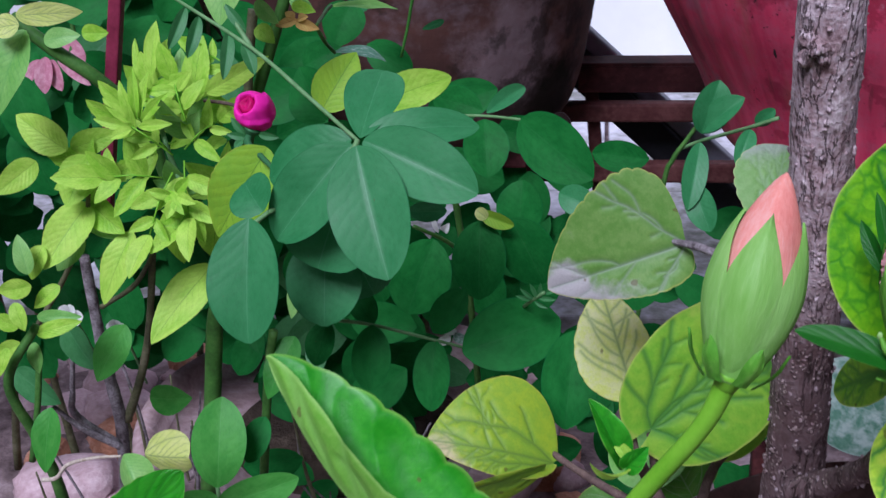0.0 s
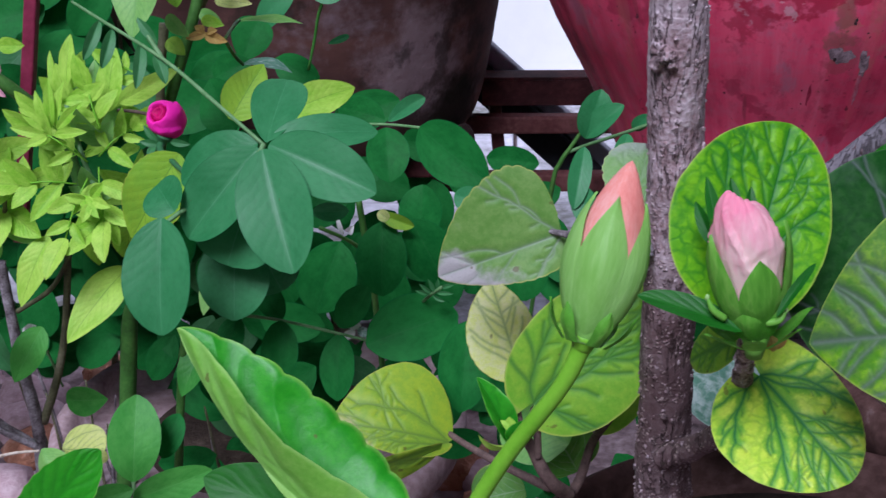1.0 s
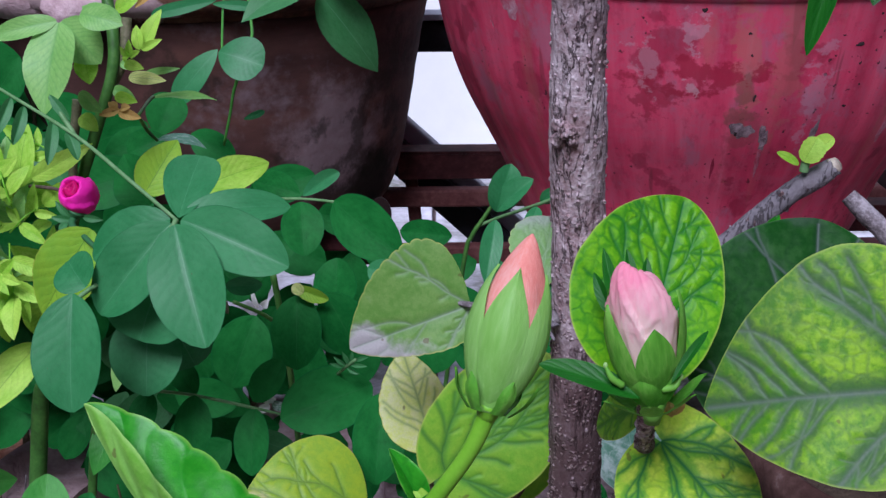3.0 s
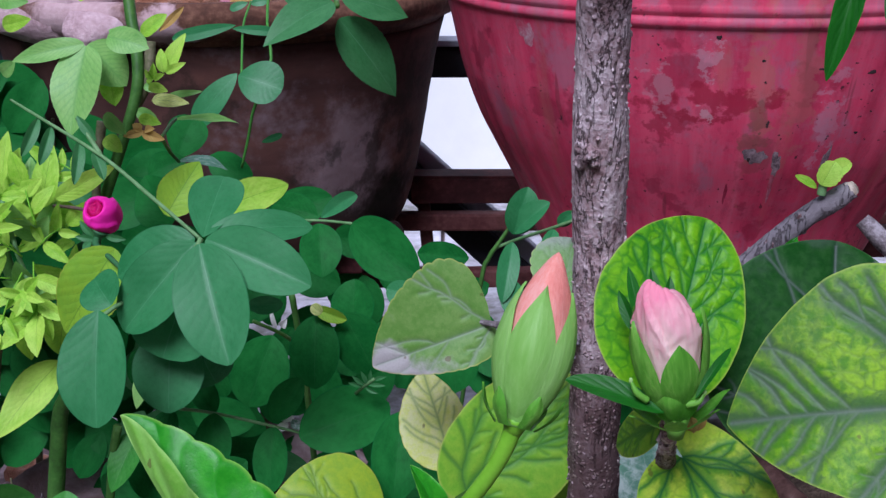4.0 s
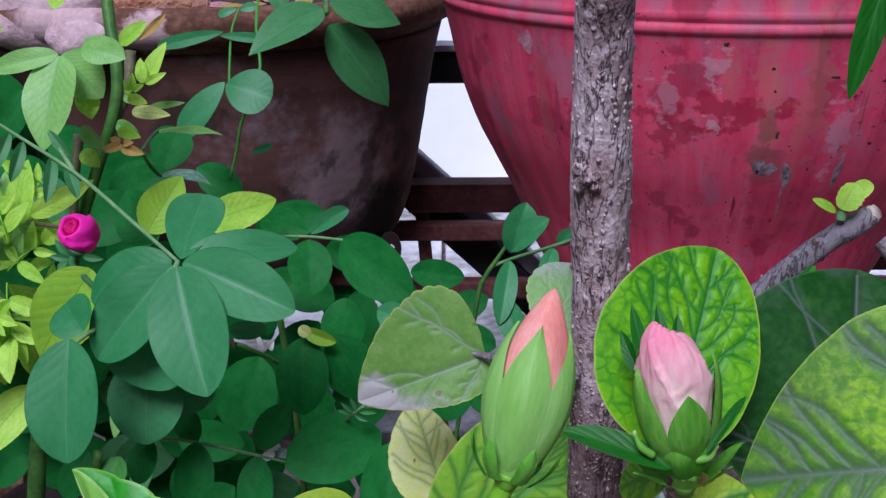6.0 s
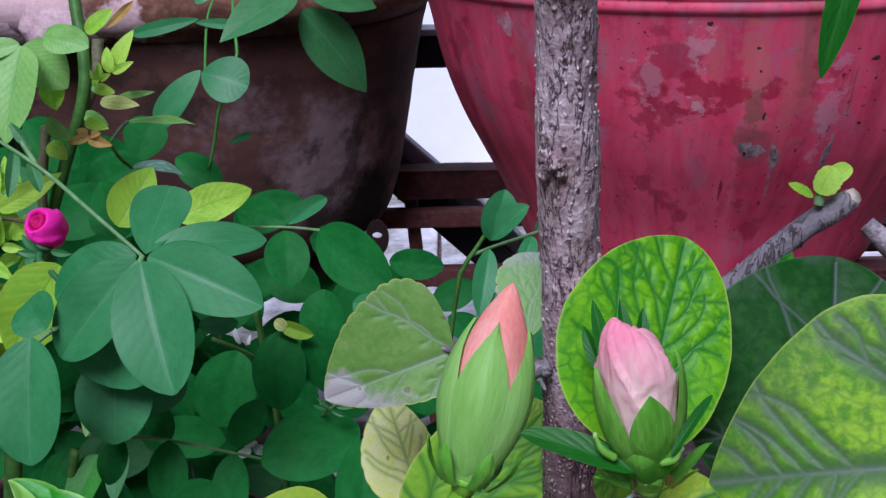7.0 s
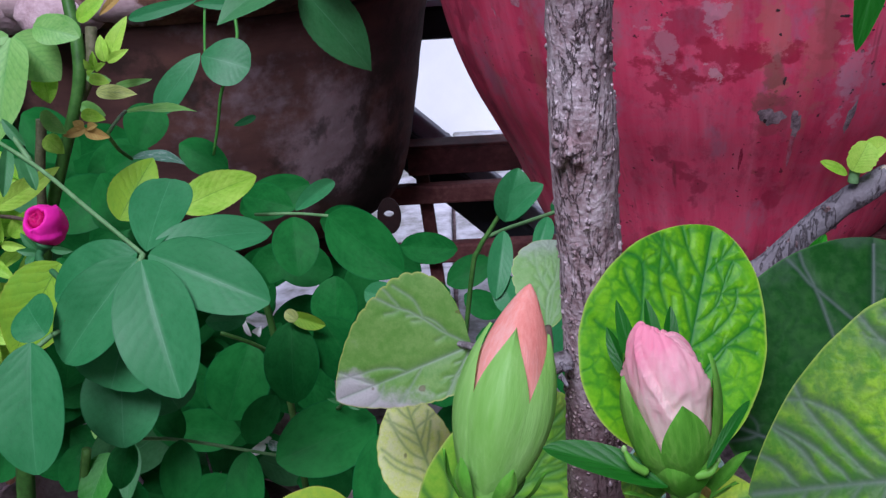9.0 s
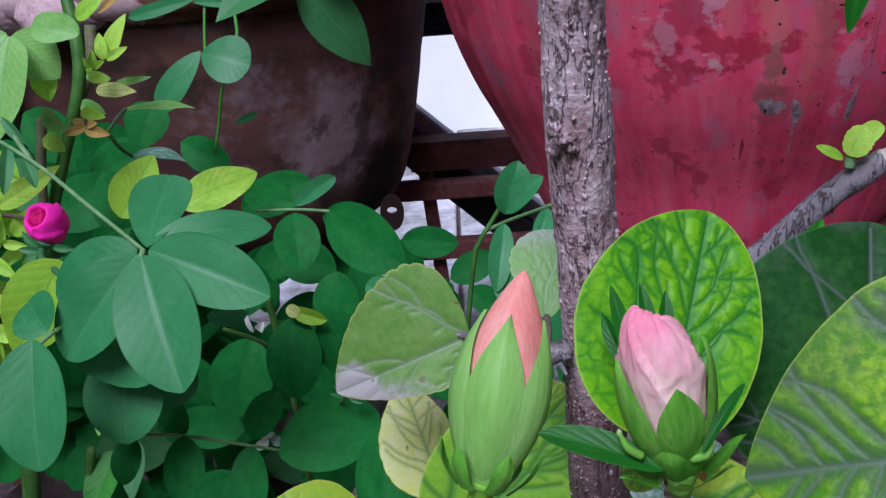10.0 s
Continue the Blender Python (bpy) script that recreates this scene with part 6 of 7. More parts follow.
leaf(sen, (-0.1469, 0.4808, 0.5132), (-0.147, 0.4628, 0.4676), 0.0317, SENNA, "oval", face=(-0.1, -0.92, 0.38), arch=0.04, fold=17, wave=0.012, nu=14, nv=24)
leaf(sen, (-0.1428, 0.4862, 0.5137), (-0.1529, 0.4992, 0.5212), 0.0206, SENNA, "round", face=(-0.2, -0.8, 0.5))
leaf(sen, (-0.1264, 0.5206, 0.49), (-0.1265, 0.5038, 0.4544), 0.0334, SENNA, "oval", face=(0.0, -0.95, 0.3), arch=0.03, fold=6)
leaf(sen, (-0.1201, 0.5375, 0.4773), (-0.1092, 0.5308, 0.4567), 0.0297, SENNA, "round", face=(0.0, -0.95, 0.3))
stem(sen, [(-0.1404, 0.4862, 0.5137), (-0.1477, 0.4806, 0.5092)], 0.0010, PALESTEM, "stem")
stem(sen, [(-0.1083, 0.5004, 0.5346), (-0.1318, 0.5168, 0.5108), (-0.1409, 0.4881, 0.513)], 0.0010, PALESTEM, "stem")
for q in (((-0.1953, 0.5748, 0.576), (-0.2017, 0.5642, 0.5596)), ((-0.1876, 0.5686, 0.573), (-0.1914, 0.5581, 0.557)), ((-0.1711, 0.5568, 0.5691), (-0.1713, 0.5427, 0.5515)), ((-0.163, 0.5503, 0.5652), (-0.1569, 0.5414, 0.554))):
    leaf(sen, q[0], q[1], 0.0069, HANG, "oval", face=(0.4, -0.85, 0.2), fold=30, arch=0.10)
leaf(sen, (-0.1617, 0.5519, 0.5702), (-0.1709, 0.5555, 0.5813), 0.0053, HANG, "lance", fold=25)
stem(sen, [(-0.1588, 0.5469, 0.5645), (-0.167, 0.5533, 0.5745), (-0.171, 0.5562, 0.5801)], 0.0011, PALESTEM, "stem")

sen2 = thing("senna_shoot", "dense dark green shoot with oval leaflets below the pots", "plant")


def pair_leaf(base, tip, width, mat=DARK, shape="oval", face=None, **kw):
    leaf(sen2, base, tip, width, mat, shape, face=face, **kw)


pair_leaf((-0.0709, 0.6682, 0.4976), (-0.0524, 0.6936, 0.5046), 0.0111, SENNA, fold=25, face=(0.2, -0.7, 0.6))
pair_leaf((-0.0516, 0.6452, 0.5013), (-0.0144, 0.6172, 0.4799), 0.0304, arch=0.05)
pair_leaf((-0.0714, 0.6595, 0.4969), (-0.0685, 0.6407, 0.4715), 0.0243)
pair_leaf((-0.1112, 0.7273, 0.479), (-0.0705, 0.7317, 0.4924), 0.0248)
pair_leaf((-0.0752, 0.6895, 0.4922), (-0.1035, 0.7015, 0.4967), 0.0201)
pair_leaf((0.0125, 0.6202, 0.4892), (-0.0151, 0.6259, 0.4905), 0.0160)
pair_leaf((-0.0922, 0.5283, 0.4976), (-0.0753, 0.5285, 0.4981), 0.0090, SENNA)
pair_leaf((-0.0686, 0.6014, 0.4638), (-0.0689, 0.5848, 0.4287), 0.0270)
pair_leaf((-0.0544, 0.6046, 0.4638), (-0.0379, 0.6011, 0.4305), 0.0267)
pair_leaf((-0.0521, 0.6406, 0.4387), (-0.0511, 0.6498, 0.4669), 0.0257)
pair_leaf((-0.0129, 0.5616, 0.4869), (-0.0293, 0.5683, 0.4913), 0.0140, SENNA)
pair_leaf((-0.087, 0.5526, 0.4268), (-0.0725, 0.5608, 0.4455), 0.0159)
pair_leaf((-0.0855, 0.5453, 0.427), (-0.0864, 0.5306, 0.3978), 0.0179)
pair_leaf((-0.1134, 0.541, 0.4363), (-0.1143, 0.528, 0.4092), 0.0183)
pair_leaf((-0.0284, 0.5595, 0.4317), (-0.0722, 0.5409, 0.4231), 0.0336, face=(0.0, -0.8, 0.55))
pair_leaf((-0.0206, 0.5085, 0.4527), (-0.0241, 0.4867, 0.4181), 0.0246)
pair_leaf((-0.0992, 0.6492, 0.4328), (-0.1139, 0.6366, 0.394), 0.0343)
pair_leaf((-0.1297, 0.5225, 0.4474), (-0.1339, 0.5118, 0.4306), 0.0139)
pair_leaf((-0.1136, 0.5446, 0.4345), (-0.1252, 0.5547, 0.4495), 0.0134)
pair_leaf((0.0042, 0.5198, 0.4875), (0.0042, 0.5113, 0.4614), 0.0230)
stem(sen2, [(-0.1309, 0.5273, 0.4459), (-0.1136, 0.5419, 0.4358), (-0.0855, 0.5453, 0.427), (-0.0722, 0.5505, 0.4204)], (0.0008, 0.0007), PALESTEM, "stem", 8, 20)
stem(sen2, [(-0.094, 0.6792, 0.4929), (-0.0712, 0.6667, 0.4964), (-0.052, 0.65, 0.4998)], 0.0008, PALESTEM, "stem", 8, 12)
stem(sen2, [(-0.0996, 0.5866, 0.4665), (-0.0847, 0.5936, 0.4557), (-0.0735, 0.6088, 0.4378)], 0.0010, CANE, "stem", 8, 12)
stem(sen2, [(-0.0834, 0.6192, 0.47), (-0.0809, 0.6219, 0.4457), (-0.0785, 0.6305, 0.4075), (-0.0752, 0.6372, 0.331)], 0.0018, CANE, "stem", 8, 16)
leaf(sen2, (-0.0692, 0.5981, 0.4696), (-0.0519, 0.596, 0.4634), 0.0090, YELLOW, "oval", label="withered yellow leaflet", fold=28)
leaf(sen2, (-0.0649, 0.5958, 0.4673), (-0.0702, 0.5966, 0.4714), 0.0066, CREAM, "round", fold=20, label="bleached leaflet end")

spr = thing("senna_shoot", "upright young green shoot with folded leaflets", "plant")
stem(spr, [(0.0619, 0.5501, 0.5323), (0.0524, 0.5613, 0.5248), (0.0361, 0.5947, 0.5077), (0.0261, 0.6029, 0.5007)], 0.0009, PALESTEM, "stem", 8, 16)
stem(spr, [(0.0364, 0.6029, 0.5168), (0.0283, 0.6012, 0.505), (0.0225, 0.6003, 0.4959), (0.0182, 0.6014, 0.4798), (0.0051, 0.6116, 0.3816)], (0.0009, 0.0012, 0.0012), CANE, "stem", 8, 24)
leaf(spr, (0.0352, 0.6003, 0.509), (0.0425, 0.6031, 0.5335), (0.0088, 0.0100), SENNA, "oval", fold=22, face=(0.1, -0.9, 0.4))
leaf(spr, (0.0355, 0.6006, 0.5098), (0.0532, 0.5958, 0.5274), (0.0070, 0.0059), SENNA, "oval", fold=20, face=(0.0, -0.7, 0.7))
leaf(spr, (0.0344, 0.5943, 0.5066), (0.0287, 0.5754, 0.4808), (0.0058, 0.0064), SENNA, "oval", fold=20)
leaf(spr, (0.0523, 0.56, 0.5241), (0.0462, 0.5485, 0.5113), (0.0049, 0.0041), SENNA, "oval", fold=22)
leaf(spr, (0.054, 0.5588, 0.5267), (0.0611, 0.556, 0.5344), 0.0070, SENNA, "oval", fold=15)
leaf(spr, (0.0306, 0.5839, 0.4908), (0.039, 0.5724, 0.4715), 0.0139, SENNA, "oval")
leaf(spr, (0.0564, 0.523, 0.4974), (0.0525, 0.5165, 0.4775), 0.0157, SENNA, "oval")

# unfolding tip with tiny leaflets
stem(sen2, [(-0.0454, 0.5567, 0.4392), (-0.04, 0.5487, 0.4472), (-0.035, 0.5452, 0.4525)], 0.0008, PALESTEM, "stem", 8, 8)
for a, b in (((-0.0414, 0.5486, 0.4467), (-0.048, 0.5465, 0.45)), ((-0.04, 0.5487, 0.4472), (-0.0461, 0.5475, 0.4532)), ((-0.0385, 0.5472, 0.4488), (-0.0416, 0.5464, 0.4561)), ((-0.0371, 0.5474, 0.4496), (-0.0367, 0.5465, 0.4566)), ((-0.0357, 0.5469, 0.4511), (-0.029, 0.5446, 0.4539)), ((-0.0379, 0.5471, 0.4486), (-0.0295, 0.5442, 0.4493)), ((-0.0396, 0.5467, 0.4475), (-0.0334, 0.543, 0.4457))):
    leaf(sen2, a, b, 0.0025, HANG, "lance", fold=30)
# dark fill leaflets deeper in the thicket, their shade put into the leaf colour
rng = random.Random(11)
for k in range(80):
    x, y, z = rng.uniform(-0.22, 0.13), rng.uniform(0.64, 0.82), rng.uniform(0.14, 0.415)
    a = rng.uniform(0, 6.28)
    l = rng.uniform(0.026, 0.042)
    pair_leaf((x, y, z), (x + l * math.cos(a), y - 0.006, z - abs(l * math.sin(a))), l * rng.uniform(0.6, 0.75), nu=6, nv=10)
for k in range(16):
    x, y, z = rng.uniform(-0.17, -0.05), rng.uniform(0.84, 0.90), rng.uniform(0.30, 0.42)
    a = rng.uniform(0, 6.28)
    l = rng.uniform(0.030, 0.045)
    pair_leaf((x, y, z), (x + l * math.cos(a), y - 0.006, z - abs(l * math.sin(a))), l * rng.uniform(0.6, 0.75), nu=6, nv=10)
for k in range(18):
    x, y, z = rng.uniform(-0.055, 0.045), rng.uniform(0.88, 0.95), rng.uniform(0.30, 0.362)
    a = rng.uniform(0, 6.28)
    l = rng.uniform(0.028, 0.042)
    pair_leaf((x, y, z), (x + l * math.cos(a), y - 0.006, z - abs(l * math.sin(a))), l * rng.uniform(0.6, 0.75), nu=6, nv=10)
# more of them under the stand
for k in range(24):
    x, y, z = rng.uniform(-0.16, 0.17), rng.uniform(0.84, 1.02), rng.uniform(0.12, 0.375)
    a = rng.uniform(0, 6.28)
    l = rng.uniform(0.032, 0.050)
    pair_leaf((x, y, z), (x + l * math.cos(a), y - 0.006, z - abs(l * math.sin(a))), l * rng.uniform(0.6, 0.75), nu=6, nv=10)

# ---- rose bush with bright young foliage ----
rose = thing("rose_bush", "rose bush with bright yellow-green young leaves and green canes", "rose bush")
# canes
stem(rose, [(-0.1729, 0.6753, 0.6427), (-0.1692, 0.6617, 0.6169), (-0.1639, 0.6482, 0.5916), (-0.1654, 0.6417, 0.5715), (-0.1768, 0.6362, 0.5385), (-0.1903, 0.6345, 0.5007), (-0.212, 0.6322, 0.4129), (-0.2213, 0.6354, 0.3904), (-0.2264, 0.6344, 0.355), (-0.2371, 0.6291, 0.2738)], (0.0028, 0.0032, 0.0033, 0.0031, 0.0031, 0.0034, 0.0046, 0.0048, 0.0050, 0.0054), CANE, "cane", 12, 60, 0.06)
stem(rose, [(-0.1574, 0.6532, 0.6006), (-0.1587, 0.6474, 0.5826), (-0.1655, 0.6457, 0.5676)], (0.0030, 0.0027), OLDCANE, "cane", 10, 14, 0.1)
stem(rose, [(-0.1802, 0.6283, 0.5627), (-0.184, 0.6265, 0.541), (-0.1881, 0.6268, 0.5095)], (0.0027, 0.0024), OLDCANE, "cane", 10, 14, 0.1)
stem(rose, [(-0.3151, 0.6472, 0.5561), (-0.2964, 0.6471, 0.5396), (-0.2718, 0.6508, 0.5187), (-0.2586, 0.6672, 0.4883), (-0.2478, 0.6766, 0.4202)], (0.0034, 0.0037, 0.0038, 0.0036), CANE, "cane", 12, 30, 0.05)
stem(rose, [(-0.2871, 0.5613, 0.4212), (-0.303, 0.5523, 0.3936), (-0.2986, 0.5609, 0.3552), (-0.2963, 0.5697, 0.3176), (-0.2983, 0.5759, 0.2718)], (0.0023, 0.0029, 0.0037), CANE, "cane", 10, 30, 0.08)
stem(rose, [(-0.2672, 0.6001, 0.476), (-0.2734, 0.605, 0.4584), (-0.2894, 0.6059, 0.4288), (-0.3107, 0.6063, 0.398)], (0.0012, 0.0015), OLDCANE, "cane", 8, 20, 0.1)
stem(rose, [(-0.2969, 0.6454, 0.4212), (-0.2969, 0.6466, 0.3924), (-0.2952, 0.6454, 0.3563), (-0.294, 0.6504, 0.3072), (-0.2999, 0.6501, 0.2413)], (0.0029, 0.0034, 0.0042), TWIG, "cane", 10, 30, 0.12)
stem(rose, [(-0.252, 0.6374, 0.4287), (-0.2676, 0.6406, 0.4064), (-0.2919, 0.6456, 0.3894)], (0.0013, 0.0016), OLDCANE, "cane", 8, 16, 0.1)
stem(rose, [(-0.2529, 0.6383, 0.4317), (-0.2674, 0.6517, 0.3759), (-0.277, 0.6513, 0.3422), (-0.2904, 0.6516, 0.3106)], (0.0020, 0.0023, 0.0028), OLDCANE, "cane", 8, 24, 0.1)
stem(rose, [(-0.3059, 0.5926, 0.3881), (-0.3075, 0.584, 0.3617), (-0.3165, 0.583, 0.3262)], (0.0018, 0.0019), CANE, "cane", 8, 14)
stem(rose, [(-0.1857, 0.6241, 0.388), (-0.1919, 0.6252, 0.359), (-0.2017, 0.6192, 0.2757)], (0.0026, 0.0026), CANE, "cane", 8, 14)
stem(rose, [(-0.3009, 0.6187, 0.3713), (-0.306, 0.6214, 0.3471), (-0.3091, 0.6261, 0.3293), (-0.288, 0.6298, 0.3084)], (0.0013, 0.0020, 0.0023), TWIG, "twig", 8, 20, 0.15)
stem(rose, [(-0.3134, 0.61, 0.3444), (-0.2999, 0.6148, 0.327), (-0.2823, 0.6206, 0.3125)], (0.0013, 0.0023), TWIG, "twig", 8, 16, 0.15)
stem(rose, [(-0.2011, 0.7355, 0.3099), (-0.1936, 0.732, 0.2993), (-0.1808, 0.7327, 0.2691), (-0.1618, 0.7272, 0.2197)], (0.0027, 0.0023), TWIG, "twig", 8, 18, 0.1)
stem(rose, [(-0.2868, 0.537, 0.3465), (-0.2784, 0.5358, 0.349), (-0.2709, 0.5353, 0.3573), (-0.2533, 0.5279, 0.367), (-0.2369, 0.5241, 0.3713)], (0.0012, 0.0010, 0.0007), CUT, "twig", 8, 24)
# rosebud
RB, RT = (-0.1698, 0.5955, 0.5172), (-0.1755, 0.5812, 0.5297)
stem(rose, [(-0.1573, 0.5573, 0.5059), (-0.1661, 0.5686, 0.5082), (-0.1752, 0.5802, 0.5118), RB], (0.0011, 0.0017, 0.0020), HANG, "flower_stalk", 8, 16)
bud3 = part("rosebud", tube_mesh([(-0.1749, 0.5838, 0.513), (-0.1732, 0.5839, 0.5166)], (0.0020, 0.0045), 14, 4), HANG, rose, "magenta pink rosebud just opening")
whorl(bud3, RB, RT, [(0.17, 0.0), (0.36, 0.14), (0.455, 0.36), (0.47, 0.56), (0.42, 0.76), (0.335, 0.90), (0.275, 0.935), (0.23, 0.88), (0.20, 0.70)], MAGENTA, "outer_petals", 3, 0.7, 0.15, 0.016, 72, 44)
whorl(bud3, RB, RT, [(0.12, 0.5), (0.20, 0.70), (0.185, 0.86), (0.12, 0.93), (0.05, 0.88)], CRIMSONPETAL, "inner_petals", 3, 2.5, 0.40, 0.03, 48, 24)
for a, b in (((-0.1766, 0.5828, 0.5133), (-0.1831, 0.5836, 0.522)), ((-0.1752, 0.5825, 0.5122), (-0.1854, 0.5811, 0.5145)), ((-0.1709, 0.583, 0.5139), (-0.1598, 0.5806, 0.5129)), ((-0.1777, 0.5812, 0.5115), (-0.1811, 0.577, 0.5083))):
    leaf(rose, a, b, 0.0040, HANG, "lance", fold=20, name="sepal")

R = lambda a, b, w, mat=YOUNG, shape="oval", **kw: leaf(rose, a, b, w, mat, "rose" if shape == "oval" else shape, **{"teeth": 13, "tooth": 0.045, "wave": 0.02, **kw})
# upper leaves beside the clay pot
R((-0.1742, 0.5888, 0.6093), (-0.2095, 0.5882, 0.601), 0.0110, MINT, "oval", fold=12)
R((-0.1731, 0.5885, 0.6085), (-0.1788, 0.5691, 0.5683), 0.0267, MINT, "oval", arch=0.04, teeth=14, tooth=0.03, nu=12)
R((-0.173, 0.5928, 0.6087), (-0.1568, 0.5944, 0.5878), 0.0228, MINT, "oval", teeth=12, tooth=0.03)
R((-0.1469, 0.6001, 0.6054), (-0.1656, 0.6029, 0.614), 0.0117, MINT, "oval", teeth=10, tooth=0.04)
R((-0.1566, 0.6322, 0.6069), (-0.1438, 0.6356, 0.6174), 0.0088, YOUNG, "ovate", fold=15)
R((-0.1526, 0.6529, 0.606), (-0.1413, 0.6672, 0.6175), 0.0048, DRY, "lance", fold=20)
R((-0.1444, 0.6263, 0.5887), (-0.134, 0.6325, 0.6081), 0.0088, YOUNG, "oval", fold=15)
R((-0.1451, 0.6243, 0.5891), (-0.1465, 0.6281, 0.6009), 0.0065, YOUNG, "oval", fold=20)
R((-0.1439, 0.6243, 0.5891), (-0.1329, 0.6229, 0.5946), 0.0047, YOUNG, "oval", fold=20)
for a, b in (((-0.1507, 0.6252, 0.5854), (-0.1539, 0.6218, 0.5913)), ((-0.1507, 0.6252, 0.5854), (-0.1496, 0.6229, 0.5946)), ((-0.1502, 0.625, 0.5849), (-0.1438, 0.6211, 0.5891)), ((-0.1513, 0.6252, 0.5854), (-0.1518, 0.6193, 0.5836))):
    R(a, b, 0.0047, YOUNG, "lance", fold=30, teeth=4, tooth=0.2)
R((-0.1472, 0.6424, 0.5738), (-0.1292, 0.6431, 0.5758), 0.0039, MINT, "oval")
R((-0.1549, 0.6368, 0.5725), (-0.1343, 0.6312, 0.5716), 0.0078, CREAM, "oval", fold=15)
R((-0.1609, 0.6439, 0.5784), (-0.1487, 0.6432, 0.5761), 0.0055, MINT, "oval")
R((-0.1645, 0.6399, 0.5661), (-0.1525, 0.6381, 0.5604), 0.0079, MINT, "oval")
R((-0.147, 0.6482, 0.5591), (-0.1147, 0.6634, 0.5542), 0.0066, MINT, "lance", fold=18, face=(0.0, -0.5, 0.85))
R((-0.1445, 0.6412, 0.5377), (-0.1187, 0.6446, 0.5319), 0.0074, TEAL, "lance", arch=0.16, fold=15, face=(0.2, -0.5, 0.8))
for a, b, w in (((-0.1545, 0.6089, 0.561), (-0.1426, 0.6058, 0.558), 0.0064), ((-0.154, 0.6091, 0.5619), (-0.164, 0.6063, 0.5596), 0.0052), ((-0.1551, 0.6093, 0.5624), (-0.1592, 0.6082, 0.5656), 0.0052), ((-0.1531, 0.6093, 0.5624), (-0.1473, 0.6056, 0.5638), 0.0046)):
    R(a, b, w, DRY, "oval", fold=25, name="withered_petal")
stem(rose, [(-0.1464, 0.6158, 0.5565), (-0.1443, 0.6233, 0.5472), (-0.1442, 0.6412, 0.5377)], 0.0009, CANE)
stem(rose, [(-0.1464, 0.6161, 0.5573), (-0.1465, 0.6376, 0.559), (-0.1458, 0.6484, 0.5597)], 0.0009, CANE)
R((-0.1239, 0.638, 0.5115), (-0.0885, 0.6644, 0.5185), 0.0209, YOUNG, "ovate", teeth=14, tooth=0.04, face=(0.1, -0.85, 0.5), nu=12)
R((-0.1466, 0.6131, 0.5158), (-0.131, 0.6315, 0.5402), 0.0229, YELLOW, "oval", nu=12)
R((-0.1628, 0.5697, 0.5117), (-0.1902, 0.5662, 0.4685), (0.0173, 0.0162), YELLOW, "oval", nu=12, face=(0.0, -0.95, 0.25))
R((-0.2028, 0.5894, 0.4429), (-0.2283, 0.5589, 0.4136), (0.0112, 0.0106), YOUNG, "oval", teeth=14, tooth=0.03, nu=12, face=(-0.1, -0.9, 0.4))
R((-0.1473, 0.5515, 0.4556), (-0.1524, 0.5453, 0.4365), 0.0084, MINT, "oval")
R((-0.1515, 0.7275, 0.5442), (-0.1617, 0.7147, 0.5211), 0.0255, DARK, teeth=0)
R((-0.1774, 0.7067, 0.5127), (-0.1545, 0.7098, 0.5223), 0.0204, DARK, teeth=0)
R((-0.1578, 0.6687, 0.4928), (-0.1748, 0.6874, 0.5179), 0.0294, DARK, teeth=0)
for a, b, w, mat in (((-0.2152, 0.5900, 0.6329), (-0.1972, 0.5840, 0.6299), 0.0120, MINT), ((-0.1740, 0.6000, 0.6350), (-0.1755, 0.5940, 0.6287), 0.0085, YOUNG), ((-0.1615, 0.5850, 0.6134), (-0.1406, 0.5790, 0.6085), 0.0140, MINT),
                     ((-0.1663, 0.6000, 0.5906), (-0.1630, 0.5940, 0.5778), 0.0120, YOUNG), ((-0.1735, 0.6100, 0.5704), (-0.1613, 0.6040, 0.5613), 0.0085, MINT), ((-0.1754, 0.6150, 0.5575), (-0.1657, 0.6090, 0.5507), 0.0090, YOUNG),
                     ((-0.1585, 0.6200, 0.5665), (-0.1457, 0.6140, 0.5643), 0.0065, YOUNG), ((-0.2235, 0.6200, 0.6138), (-0.2069, 0.6140, 0.6180), 0.0090, YOUNG), ((-0.2268, 0.6200, 0.5893), (-0.2171, 0.6140, 0.5966), 0.0080, MINT),
                     ((-0.1521, 0.6200, 0.5829), (-0.1411, 0.6140, 0.5812), 0.0060, YOUNG)):
    R(a, b, w, mat, "oval")
# young tips
for a, b in (((-0.235, 0.5944, 0.5166), (-0.2406, 0.5966, 0.5364)), ((-0.2331, 0.5927, 0.5177), (-0.2335, 0.5976, 0.5425)), ((-0.2321, 0.5948, 0.5176), (-0.2255, 0.598, 0.5404)), ((-0.2352, 0.5903, 0.5168), (-0.2475, 0.5901, 0.5293)), ((-0.2345, 0.5879, 0.5158), (-0.2514, 0.5852, 0.5206)),
             ((-0.2298, 0.5906, 0.5178), (-0.2141, 0.589, 0.5323)), ((-0.2297, 0.5859, 0.5164), (-0.2115, 0.5825, 0.5189)), ((-0.2332, 0.5856, 0.5154), (-0.2424, 0.5803, 0.512)), ((-0.2129, 0.574, 0.4862), (-0.2232, 0.5709, 0.4896)), ((-0.2111, 0.5717, 0.4854), (-0.2139, 0.5649, 0.4775)), ((-0.21, 0.5722, 0.4869), (-0.1993, 0.5672, 0.4846)), ((-0.2112, 0.5744, 0.4875), (-0.203, 0.573, 0.4958))):
    R(a, b, 0.0064, YOUNG, "lance", fold=22, teeth=7, tooth=0.14, arch=0.08)
